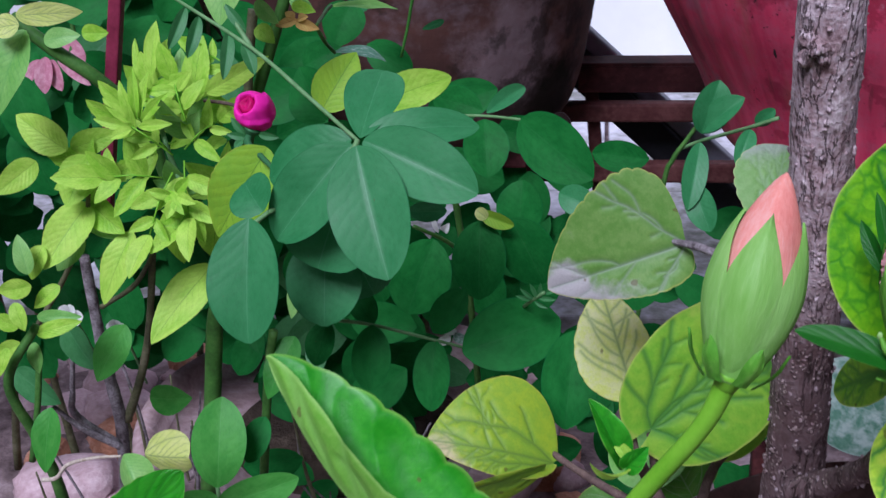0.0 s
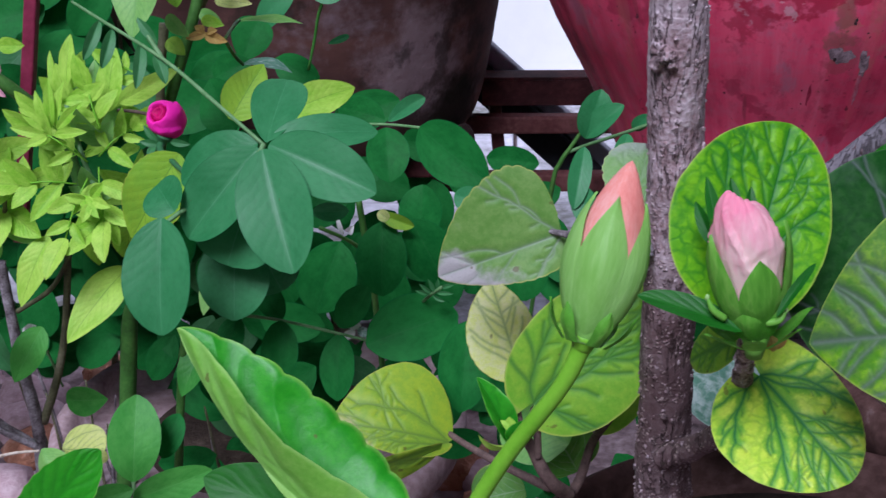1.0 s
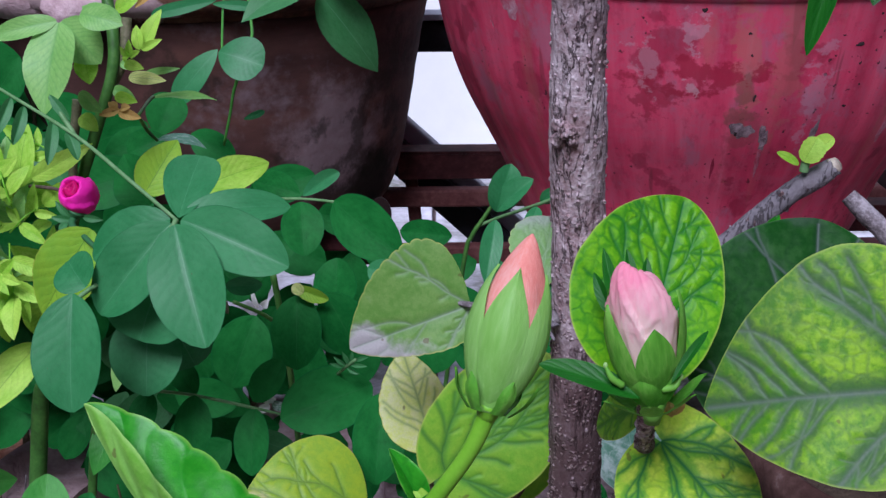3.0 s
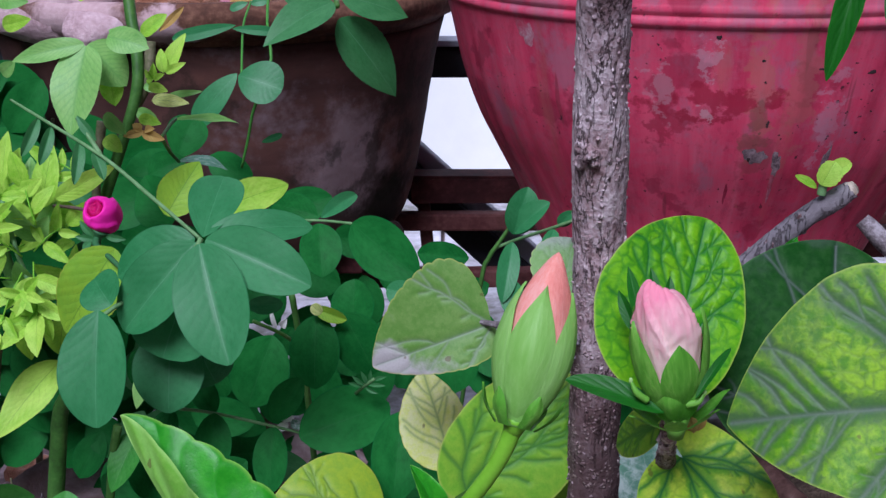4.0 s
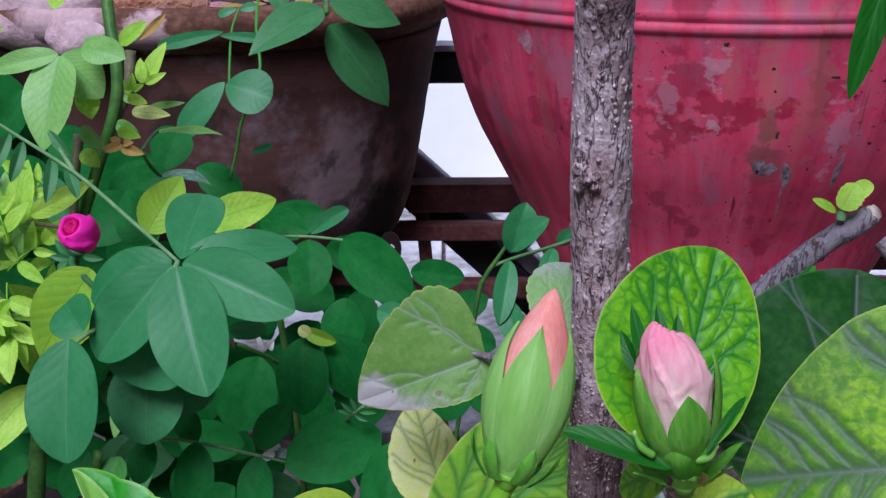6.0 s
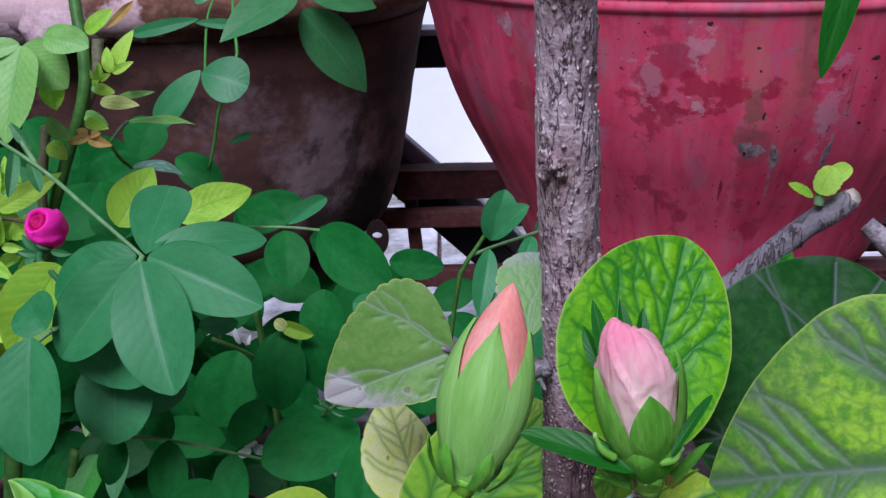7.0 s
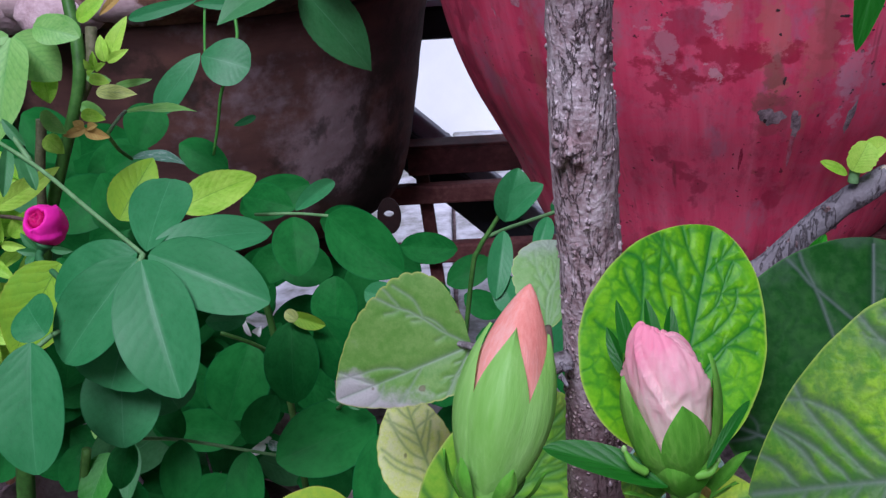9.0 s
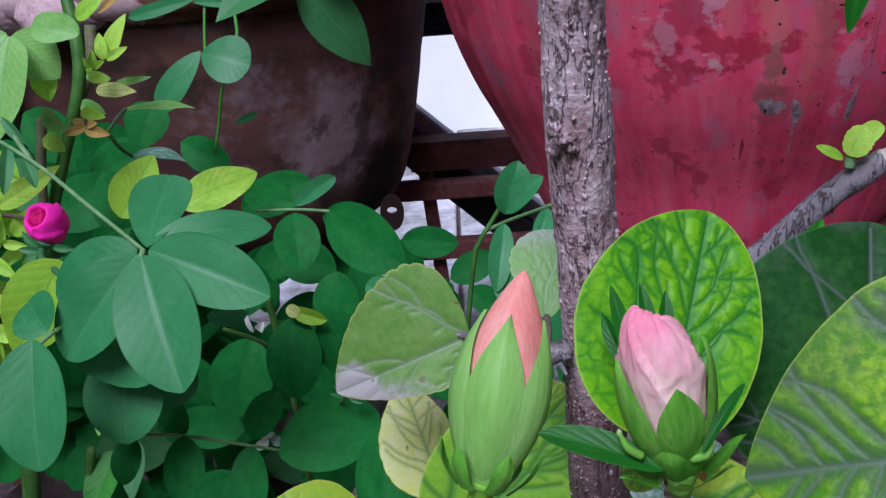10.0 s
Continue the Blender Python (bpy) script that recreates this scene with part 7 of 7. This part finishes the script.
# left side, yellow-green
R((-0.2694, 0.6035, 0.47), (-0.2873, 0.5791, 0.4435), 0.0221, YOUNG, "oval", nu=12)
R((-0.2715, 0.6086, 0.4696), (-0.2483, 0.5941, 0.4575), 0.0168, YOUNG, "oval")
R((-0.2651, 0.6062, 0.4945), (-0.2744, 0.5888, 0.4735), 0.0219, YOUNG, "oval")
R((-0.2463, 0.599, 0.4564), (-0.2604, 0.5828, 0.4225), 0.0173, YOUNG, "oval")
R((-0.2737, 0.6128, 0.4664), (-0.2532, 0.6025, 0.4508), 0.0182, MINT, "oval")
R((-0.2751, 0.6031, 0.4528), (-0.2895, 0.5972, 0.4344), 0.0139, MINT, "oval")
R((-0.2779, 0.607, 0.4972), (-0.3043, 0.6125, 0.514), 0.0185, YOUNG, "oval")
R((-0.2943, 0.6052, 0.4917), (-0.3119, 0.5907, 0.4792), 0.0148, YOUNG, "oval")
R((-0.2804, 0.6167, 0.4945), (-0.2539, 0.6194, 0.5028), 0.0139, YOUNG, "oval")
R((-0.2288, 0.6087, 0.5347), (-0.2259, 0.617, 0.5603), 0.0088, YOUNG, "lance", fold=18)
R((-0.2295, 0.6181, 0.5313), (-0.2233, 0.6241, 0.5498), 0.0084, YOUNG, "lance", fold=18)
R((-0.2372, 0.6173, 0.5287), (-0.2408, 0.6242, 0.55), 0.0054, YOUNG, "lance", fold=18)
R((-0.2272, 0.6015, 0.5288), (-0.2045, 0.5999, 0.5398), 0.0069, YOUNG, "oval")
R((-0.2114, 0.6144, 0.5198), (-0.2058, 0.6245, 0.551), 0.0155, YOUNG, "oval")
R((-0.2175, 0.6194, 0.5192), (-0.2209, 0.6324, 0.5429), 0.0114, MINT, "oval")
R((-0.2031, 0.6111, 0.5259), (-0.17, 0.6117, 0.5438), 0.0117, YOUNG, "oval", fold=14)
R((-0.2784, 0.5865, 0.5634), (-0.294, 0.5738, 0.5244), 0.0218, MINT, "oval")
R((-0.2764, 0.5775, 0.5681), (-0.2915, 0.5768, 0.5658), 0.0121, CREAM, "oval")
R((-0.2825, 0.588, 0.5700), (-0.2542, 0.5988, 0.5690), 0.0115, CREAM, "oval", fold=6)
R((-0.2683, 0.6251, 0.5529), (-0.2542, 0.625, 0.5525), 0.0090, YOUNG, "oval")
R((-0.2978, 0.6434, 0.5443), (-0.2778, 0.6442, 0.5469), 0.0111, MINT, "oval")
R((-0.2225, 0.6029, 0.4843), (-0.2081, 0.5839, 0.4585), 0.0129, YELLOW, "oval")
R((-0.2165, 0.5883, 0.4718), (-0.2141, 0.5804, 0.4477), 0.0164, YELLOW, "oval")
R((-0.1986, 0.6325, 0.5108), (-0.2151, 0.6325, 0.5108), 0.0142, YOUNG, "oval")
R((-0.1988, 0.6185, 0.5001), (-0.2061, 0.6064, 0.4952), 0.0095, YOUNG, "oval", fold=20)
R((-0.2071, 0.6149, 0.4566), (-0.209, 0.6089, 0.4383), 0.0185, YELLOW, "oval")
# lower left tufts
for a, b, w in (((-0.2894, 0.5675, 0.4401), (-0.3072, 0.5665, 0.4371), 0.0110), ((-0.2792, 0.5766, 0.436), (-0.293, 0.573, 0.4248), 0.0088), ((-0.2906, 0.5692, 0.4455), (-0.2958, 0.5753, 0.4642), 0.0098),
                ((-0.2875, 0.5828, 0.455), (-0.294, 0.5775, 0.4385), 0.0117), ((-0.296, 0.5613, 0.421), (-0.3107, 0.5625, 0.4249), 0.0098), ((-0.2917, 0.5717, 0.4207), (-0.2678, 0.5718, 0.4211), 0.0076),
                ((-0.2873, 0.56, 0.4171), (-0.2635, 0.5622, 0.4238), 0.0087), ((-0.2963, 0.5586, 0.4129), (-0.31, 0.5559, 0.4044), 0.0104), ((-0.2936, 0.5676, 0.4082), (-0.2912, 0.5627, 0.393), 0.0088),
                ((-0.2974, 0.5487, 0.4149), (-0.3023, 0.5443, 0.4013), 0.0068), ((-0.2936, 0.5557, 0.4363), (-0.2883, 0.5514, 0.4231), 0.0085)):
    R(a, b, w, YOUNG if leaf_count % 3 else MINT, "oval")
# two in three take the brighter green, which makes up for blocked light
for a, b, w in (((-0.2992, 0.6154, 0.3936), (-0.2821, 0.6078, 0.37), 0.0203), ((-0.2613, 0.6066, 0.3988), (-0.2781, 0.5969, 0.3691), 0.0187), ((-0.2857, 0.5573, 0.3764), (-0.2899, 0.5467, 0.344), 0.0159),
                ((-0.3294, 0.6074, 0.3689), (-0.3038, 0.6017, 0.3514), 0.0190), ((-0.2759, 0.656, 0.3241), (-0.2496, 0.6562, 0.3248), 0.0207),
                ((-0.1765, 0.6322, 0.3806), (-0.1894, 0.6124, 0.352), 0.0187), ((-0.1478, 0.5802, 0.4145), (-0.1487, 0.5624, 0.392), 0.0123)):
    R(a, b, w, LITGREEN if leaf_count % 3 else HANG, "oval", teeth=9, tooth=0.03)
# compound sprays of small leaflets
rng = random.Random(21)


def spray(base, tip, pairs, size, mat):
    """A stalk with paired leaflets and an end leaflet."""
    base, tip = Vector(base), Vector(tip)
    along = tip - base
    stem(rose, [base, base + along * 0.5 + Vector((0, -0.002, 0.002)), tip], 0.00045, STALK, "leaf_stalk", 6, 8)
    across = along.normalized().cross(FACE)
    for k in range(pairs):
        p = base + along * ((k + 0.7) / (pairs + 0.3))
        for s in (-1, 1):
            way = (across * s + along.normalized() * rng.uniform(0.3, 1.0) + Vector((0, rng.uniform(-0.5, 0.1), rng.uniform(-0.2, 0.3)))).normalized()
            l = size * rng.uniform(0.75, 1.25)
            leaf(rose, p, p + way * l, l * rng.uniform(0.38, 0.54), mat, "rose", fold=rng.uniform(5, 30), arch=rng.uniform(0.0, 0.14), teeth=6, tooth=0.10, nu=6, nv=20)
    l = size * 1.3
    leaf(rose, tip, tip + (along.normalized() + Vector((0, -0.3, 0.1))).normalized() * l, l * 0.52, mat, "rose", fold=15, teeth=6, tooth=0.10, nu=6, nv=20)


spray((-0.217, 0.5922, 0.5), (-0.2405, 0.5925, 0.5172), 2, 0.015, YOUNG)
spray((-0.2103, 0.5885, 0.4984), (-0.2057, 0.5735, 0.4748), 2, 0.018, YOUNG)
spray((-0.2137, 0.5802, 0.4955), (-0.2239, 0.5662, 0.4687), 2, 0.018, YOUNG)
spray((-0.2216, 0.5978, 0.501), (-0.2429, 0.6064, 0.5204), 2, 0.014, YOUNG)
spray((-0.2266, 0.5982, 0.486), (-0.2539, 0.5934, 0.4876), 2, 0.020, YOUNG)
spray((-0.225, 0.6081, 0.5005), (-0.232, 0.6177, 0.526), 2, 0.015, YOUNG)
spray((-0.2129, 0.5978, 0.501), (-0.197, 0.6068, 0.5127), 2, 0.015, YOUNG)
spray((-0.212, 0.6137, 0.5017), (-0.225, 0.6256, 0.5219), 2, 0.016, MINT)
spray((-0.2502, 0.6095, 0.4725), (-0.274, 0.614, 0.4862), 2, 0.018, YOUNG)
spray((-0.2082, 0.5923, 0.5167), (-0.2146, 0.6003, 0.5351), 2, 0.015, YOUNG)
spray((-0.2024, 0.58, 0.4787), (-0.2121, 0.5718, 0.4698), 2, 0.014, YOUNG)
spray((-0.1884, 0.6187, 0.5332), (-0.205, 0.6233, 0.5421), 2, 0.013, YOUNG)
stem(rose, [(-0.2056, 0.6146, 0.5206), (-0.1918, 0.6029, 0.5231), (-0.1797, 0.5898, 0.525)], 0.0009, BROWN)
stem(rose, [(-0.2302, 0.6107, 0.4438), (-0.2168, 0.5994, 0.4735), (-0.2233, 0.6025, 0.4994), (-0.2332, 0.616, 0.5246)], (0.0015, 0.0012), PALESTEM, "cane", 8, 20)
for k in range(6):
    p = Vector((rng.uniform(-0.230, -0.195), rng.uniform(0.61, 0.66), rng.uniform(0.465, 0.515)))
    spray(p, p + Vector((rng.uniform(-0.02, 0.02), rng.uniform(-0.02, 0.0), rng.uniform(-0.02, 0.03))), 1, rng.uniform(0.016, 0.024), YOUNG if k % 4 else MINT)
# fill leaves deeper in the bush; DARK gives most of them shade as colour
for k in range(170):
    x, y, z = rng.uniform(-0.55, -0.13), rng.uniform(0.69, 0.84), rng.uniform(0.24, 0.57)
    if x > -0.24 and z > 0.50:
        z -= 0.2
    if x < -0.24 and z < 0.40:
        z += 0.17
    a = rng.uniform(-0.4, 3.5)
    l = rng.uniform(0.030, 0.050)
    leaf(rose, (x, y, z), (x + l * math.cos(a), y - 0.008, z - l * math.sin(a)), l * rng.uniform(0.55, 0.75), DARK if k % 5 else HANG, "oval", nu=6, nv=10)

# added filler foliage behind the roses; its dark colour stands in for shaded gaps
shade = thing("shrub", "dark filler foliage added behind the rose bush", "shrub")
for k in range(9):
    x = -0.68 + 0.062 * k
    stem(shade, [(x, 0.97, 0.05), (x + rng.uniform(-0.03, 0.03), 0.95, 0.25), (x + rng.uniform(-0.05, 0.05), 0.93, 0.50)], (0.004, 0.003, 0.0015), OLDCANE, "branch", 8, 16, 0.1)
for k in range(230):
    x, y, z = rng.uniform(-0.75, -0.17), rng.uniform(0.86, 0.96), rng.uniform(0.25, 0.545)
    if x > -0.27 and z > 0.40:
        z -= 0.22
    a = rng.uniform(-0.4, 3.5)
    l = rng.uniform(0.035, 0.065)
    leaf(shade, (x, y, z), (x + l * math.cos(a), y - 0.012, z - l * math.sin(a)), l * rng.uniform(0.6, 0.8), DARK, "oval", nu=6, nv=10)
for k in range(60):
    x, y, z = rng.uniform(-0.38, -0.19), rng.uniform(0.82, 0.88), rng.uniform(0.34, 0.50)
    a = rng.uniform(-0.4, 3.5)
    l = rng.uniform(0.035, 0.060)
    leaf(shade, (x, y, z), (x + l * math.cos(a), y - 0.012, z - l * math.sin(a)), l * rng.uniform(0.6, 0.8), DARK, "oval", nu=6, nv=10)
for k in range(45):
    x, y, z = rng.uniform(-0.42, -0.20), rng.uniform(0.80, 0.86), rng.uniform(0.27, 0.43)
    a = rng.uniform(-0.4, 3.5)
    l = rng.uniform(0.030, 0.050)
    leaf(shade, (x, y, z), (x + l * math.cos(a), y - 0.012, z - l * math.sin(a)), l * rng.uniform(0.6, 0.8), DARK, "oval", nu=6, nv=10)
# bare twigs low in the bush
for k in range(34):
    x, y, z = rng.uniform(-0.36, -0.10), rng.uniform(0.66, 0.80), rng.uniform(0.10, 0.22)
    dx, dz = rng.uniform(-0.05, 0.05), rng.uniform(0.05, 0.14)
    stem(rose, [(x, y, z), (x + dx * 0.4 + rng.uniform(-0.008, 0.008), y - 0.005, z + dz * 0.5), (x + dx, y - 0.01, z + dz)], (rng.uniform(0.0012, 0.0024), 0.0006), TWIG if k % 3 else OLDCANE, "twig", 7, 14, 0.15)

# pink faded bloom behind
fade = thing("faded_bloom", "drooping faded pink flower in the shade of the bush", "flower")
stem(fade, [(-0.3185, 0.7255, 0.538), (-0.3172, 0.7214, 0.5256), (-0.3187, 0.7135, 0.5174)], 0.0014, CANE)
for k, (a, b, w) in enumerate((((-0.3303, 0.7087, 0.5187), (-0.3287, 0.6973, 0.5), 0.0116), ((-0.3278, 0.7101, 0.5167), (-0.3197, 0.7007, 0.5007), 0.0095), ((-0.3361, 0.713, 0.516), (-0.3411, 0.7042, 0.5048), 0.0088),
                               ((-0.3241, 0.7214, 0.5256), (-0.3085, 0.7125, 0.5143), 0.0117), ((-0.3279, 0.7184, 0.5162), (-0.3055, 0.7084, 0.5018), 0.0069))):
    leaf(fade, a, b, w, FADED, "oval", fold=18, name="petal")
post = thing("support_stake", "dark red painted steel stake among the roses", "stake")
flat_bar(post, (-0.2870, 0.6550, 0.4300), (-0.2598, 0.6680, 0.5878), 0.0072, 0.0072, MAROON, "rod")

# ---- plant in the clay pot ----
pr = thing("rose_plant", "matt green rose shoot arching over the clay pot rim", "rose bush")
stem(pr, [(-0.0845, 0.8212, 0.6386), (-0.068, 0.7533, 0.6237), (-0.0609, 0.6975, 0.6138)], 0.0016, CANE)
R2 = lambda a, b, w, **kw: leaf(pr, a, b, w, HANG, "acute", teeth=14, tooth=0.04, nu=12, **kw)
R2((-0.0625, 0.6882, 0.6174), (-0.0984, 0.6604, 0.5967), 0.0244, face=(-0.1, -0.75, 0.65))
R2((-0.0582, 0.6891, 0.6204), (-0.0211, 0.7056, 0.6064), 0.0251, face=(0.1, -0.75, 0.65))
R2((-0.0599, 0.6953, 0.6071), (-0.029, 0.7134, 0.5591), 0.0289, face=(0.15, -0.9, 0.4))
R2((-0.0944, 0.7329, 0.6258), (-0.0867, 0.727, 0.6075), 0.0121)
R2((-0.0724, 0.7646, 0.626), (-0.1104, 0.7635, 0.6227), 0.0210)
vine = thing("senna_vine", "small round-leaved seedling trailing over the clay pot", "plant")
stem(vine, [(-0.1317, 0.8402, 0.5998), (-0.1334, 0.8153, 0.588), (-0.1312, 0.7895, 0.5735), (-0.13, 0.7763, 0.5619)], 0.0008, TENDRIL)
stem(vine, [(-0.1205, 0.8551, 0.6134), (-0.1177, 0.8153, 0.588), (-0.114, 0.7973, 0.5648), (-0.1251, 0.7881, 0.5367), (-0.1303, 0.7922, 0.5169), (-0.1365, 0.7955, 0.4948)], (0.0009, 0.0011, 0.0009), TENDRIL)
for a, b, w in (((-0.132, 0.7749, 0.5607), (-0.1033, 0.767, 0.5528), 0.0298), ((-0.1336, 0.7803, 0.5612), (-0.1618, 0.7749, 0.5284), 0.0183), ((-0.1369, 0.805, 0.5887), (-0.1786, 0.8023, 0.5803), 0.0090), ((-0.1391, 0.8043, 0.5866), (-0.1096, 0.8036, 0.5845), 0.0067),
                ((-0.1352, 0.85, 0.5979), (-0.1476, 0.8486, 0.5934), 0.0063), ((-0.1337, 0.8498, 0.5971), (-0.1217, 0.8505, 0.5994), 0.0070), ((-0.1247, 0.8106, 0.5087), (-0.1106, 0.8122, 0.5138), 0.0050)):
    leaf(vine, a, b, w, SENNA, "obovate", fold=8, face=(0.0, -0.85, 0.5) if w > 0.01 else None)

# ---- low things under the bushes ----
low = thing("low_pot", "wide low clay pot with dusty mauve rim under the bushes", "flower pot")
low.location = (-0.20, 0.84, GROUND_Z)
part("pot_body", lathe(smooth_profile([(0.10, 0.0), (0.125, 0.06), (0.15, 0.13)], 16) + [(0.160, 0.135), (0.163, 0.145), (0.162, 0.157), (0.155, 0.162), (0.146, 0.158), (0.143, 0.14)], 72, lambda a, h: 1 + 0.01 * noise.noise((math.cos(a) * 2, math.sin(a) * 2, h * 10))), MAUVE, low)
part("soil", lathe([(0.146, 0.12), (0.146, 0.135), (0.09, 0.14), (0.03, 0.142)], 40), SOIL, low, "dark damp soil")
for k, (p, s, mat, lab) in enumerate((((-0.36, 0.72, 0.09), 0.055, BRICK, "broken reddish brick on the ground under the bushes"), ((-0.47, 0.90, 0.08), 0.045, STONE, "pale pinkish stone on the ground"),
                                      ((-0.33, 0.66, 0.085), 0.06, BRICK, "broken reddish brick on the ground under the bushes"), ((-0.10, 0.60, 0.08), 0.05, STONE, "pale pinkish stone on the ground"),
                                      ((-0.44, 0.66, 0.08), 0.045, BRICK, "broken reddish brick on the ground under the bushes"), ((0.10, 0.66, 0.09), 0.06, STONE, "pale pinkish stone on the ground"))):
    lump("brick" if mat is BRICK else "stone", p, s, mat, lab, "brick" if mat is BRICK else "stone", 10 + k, 0.6, 20 * k, "rubble under the bushes")
rr = random.Random(5)
for k in range(80):
    x, y = rr.uniform(-0.60, -0.02), rr.uniform(0.62, 1.20)
    if (x + 0.2) ** 2 + (y - 0.8) ** 2 < 0.19 ** 2:
        continue
    size = rr.uniform(0.012, 0.036)
    red = rr.random() < 0.3
    lump("brick" if red else "stone", (x, y, GROUND_Z + size * 0.35), size, BRICK if red else STONE, "broken reddish brick on the ground under the bushes" if red else "pale mauve stone on the ground under the bushes", "brick" if red else "stone", 40 + k, 0.6, 37 * k, "rubble under the bushes")
hp = thing("brown_pot", "dark brown clay pot holding the hibiscus", "flower pot")
hp.location = (0.13, 0.44, GROUND_Z)
part("pot_body", lathe(smooth_profile([(0.085, 0.0), (0.11, 0.12), (0.13, 0.26)], 16) + [(0.139, 0.262), (0.141, 0.28), (0.139, 0.298), (0.133, 0.302), (0.127, 0.298), (0.124, 0.27)], 80, lambda a, h: 1 + 0.008 * noise.noise((math.cos(a) * 2, math.sin(a) * 2, h * 10))), DARKCLAY, hp)
part("soil", lathe([(0.127, 0.26), (0.127, 0.275), (0.07, 0.282), (0.02, 0.284)], 40), SOIL, hp, "dark soil")
hp2 = thing("brown_pot", "dark brown clay pot behind the hibiscus", "flower pot")
hp2.location = (0.33, 0.68, GROUND_Z)
part("pot_body", lathe(smooth_profile([(0.085, 0.0), (0.11, 0.12), (0.125, 0.25)], 16) + [(0.134, 0.252), (0.136, 0.268), (0.134, 0.283), (0.128, 0.287), (0.122, 0.283), (0.119, 0.26)], 80, lambda a, h: 1 + 0.008 * noise.noise((math.cos(a) * 2 + 3, math.sin(a) * 2, h * 10))), DARKCLAY, hp2)
part("soil", lathe([(0.122, 0.25), (0.122, 0.265), (0.07, 0.272), (0.02, 0.274)], 40), SOIL, hp2, "dark soil")
# seed pods and pale leaves near the ground
pods = thing("fallen_leaf", "curled yellowing leaf caught on a twig under the rose bush", "leaf")
leaf(pods, (-0.225, 0.5245, 0.3725), (-0.1998, 0.5156, 0.3775), (0.0123, 0.0101), CREAM, "round", fold=-20, curl=0.15, name="blade", nu=12)
pods2 = thing("fallen_leaf", "curled pale green leaf caught on a twig", "leaf")
leaf(pods2, (-0.2355, 0.5244, 0.3722), (-0.2237, 0.5098, 0.3598), (0.0101, 0.0090), MINT, "oval", fold=-25, curl=0.12, name="blade", nu=12)
weed = thing("ground_weed", "low weed with soft green oval leaves", "plant")
# most of these leaves carry the missing light in their brighter green
for a, b, w, mt in (((-0.2089, 0.5711, 0.322), (-0.2088, 0.595, 0.3631), 0.0295, LITGREEN), ((-0.2059, 0.5597, 0.3191), (-0.1625, 0.5648, 0.3348), 0.0200, LITGREEN), ((-0.2297, 0.5499, 0.3215), (-0.2026, 0.5526, 0.3297), 0.0149, LITGREEN),
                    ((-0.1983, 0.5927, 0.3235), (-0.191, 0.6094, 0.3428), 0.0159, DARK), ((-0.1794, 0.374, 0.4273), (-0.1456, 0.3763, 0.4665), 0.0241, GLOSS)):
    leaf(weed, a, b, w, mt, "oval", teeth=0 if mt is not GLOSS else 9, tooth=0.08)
stem(weed, [(-0.2089, 0.5711, 0.322), (-0.2079, 0.5682, 0.3131), (-0.2091, 0.5681, 0.2803)], 0.0012, PALESTEM)
for q, size in (((-0.3184, 0.66, 0.3771), 0.009), ((-0.291, 0.66, 0.370), 0.006)):
    flower = thing("white_flower", "small white flower low in the shade of the rose bush", "flower", "white flowers under the rose bush")
    q = Vector(q)
    stem(flower, [q + Vector((0.004, 0.02, -0.05)), q + Vector((0.002, 0.01, -0.02)), q], 0.0008, PALESTEM)
    for k in range(6):
        a = k * 1.047
        leaf(flower, q, q + Vector((math.cos(a) * size, -size * 0.35, math.sin(a) * size * 0.8)), size * 0.85, WHITEPETAL, "obovate", fold=10, name="petal", nu=6, nv=10)
for a, b, w in (((-0.0924, 0.62, 0.4490), (-0.0950, 0.617, 0.4640), 0.0030), ((-0.0900, 0.62, 0.4500), (-0.0860, 0.616, 0.4560), 0.0050), ((-0.0770, 0.56, 0.4240), (-0.0870, 0.555, 0.4300), 0.0050),
                ((-0.0790, 0.56, 0.4220), (-0.0690, 0.556, 0.4215), 0.0055), ((-0.0800, 0.56, 0.4210), (-0.0880, 0.556, 0.4180), 0.0048)):
    leaf(sen2, a, b, w, WHITEPETAL if w < 0.0052 else TEAL, "rose", fold=22, arch=0.1, name="young_leaf", nu=6, nv=10, label="whitish unfolding young leaf")
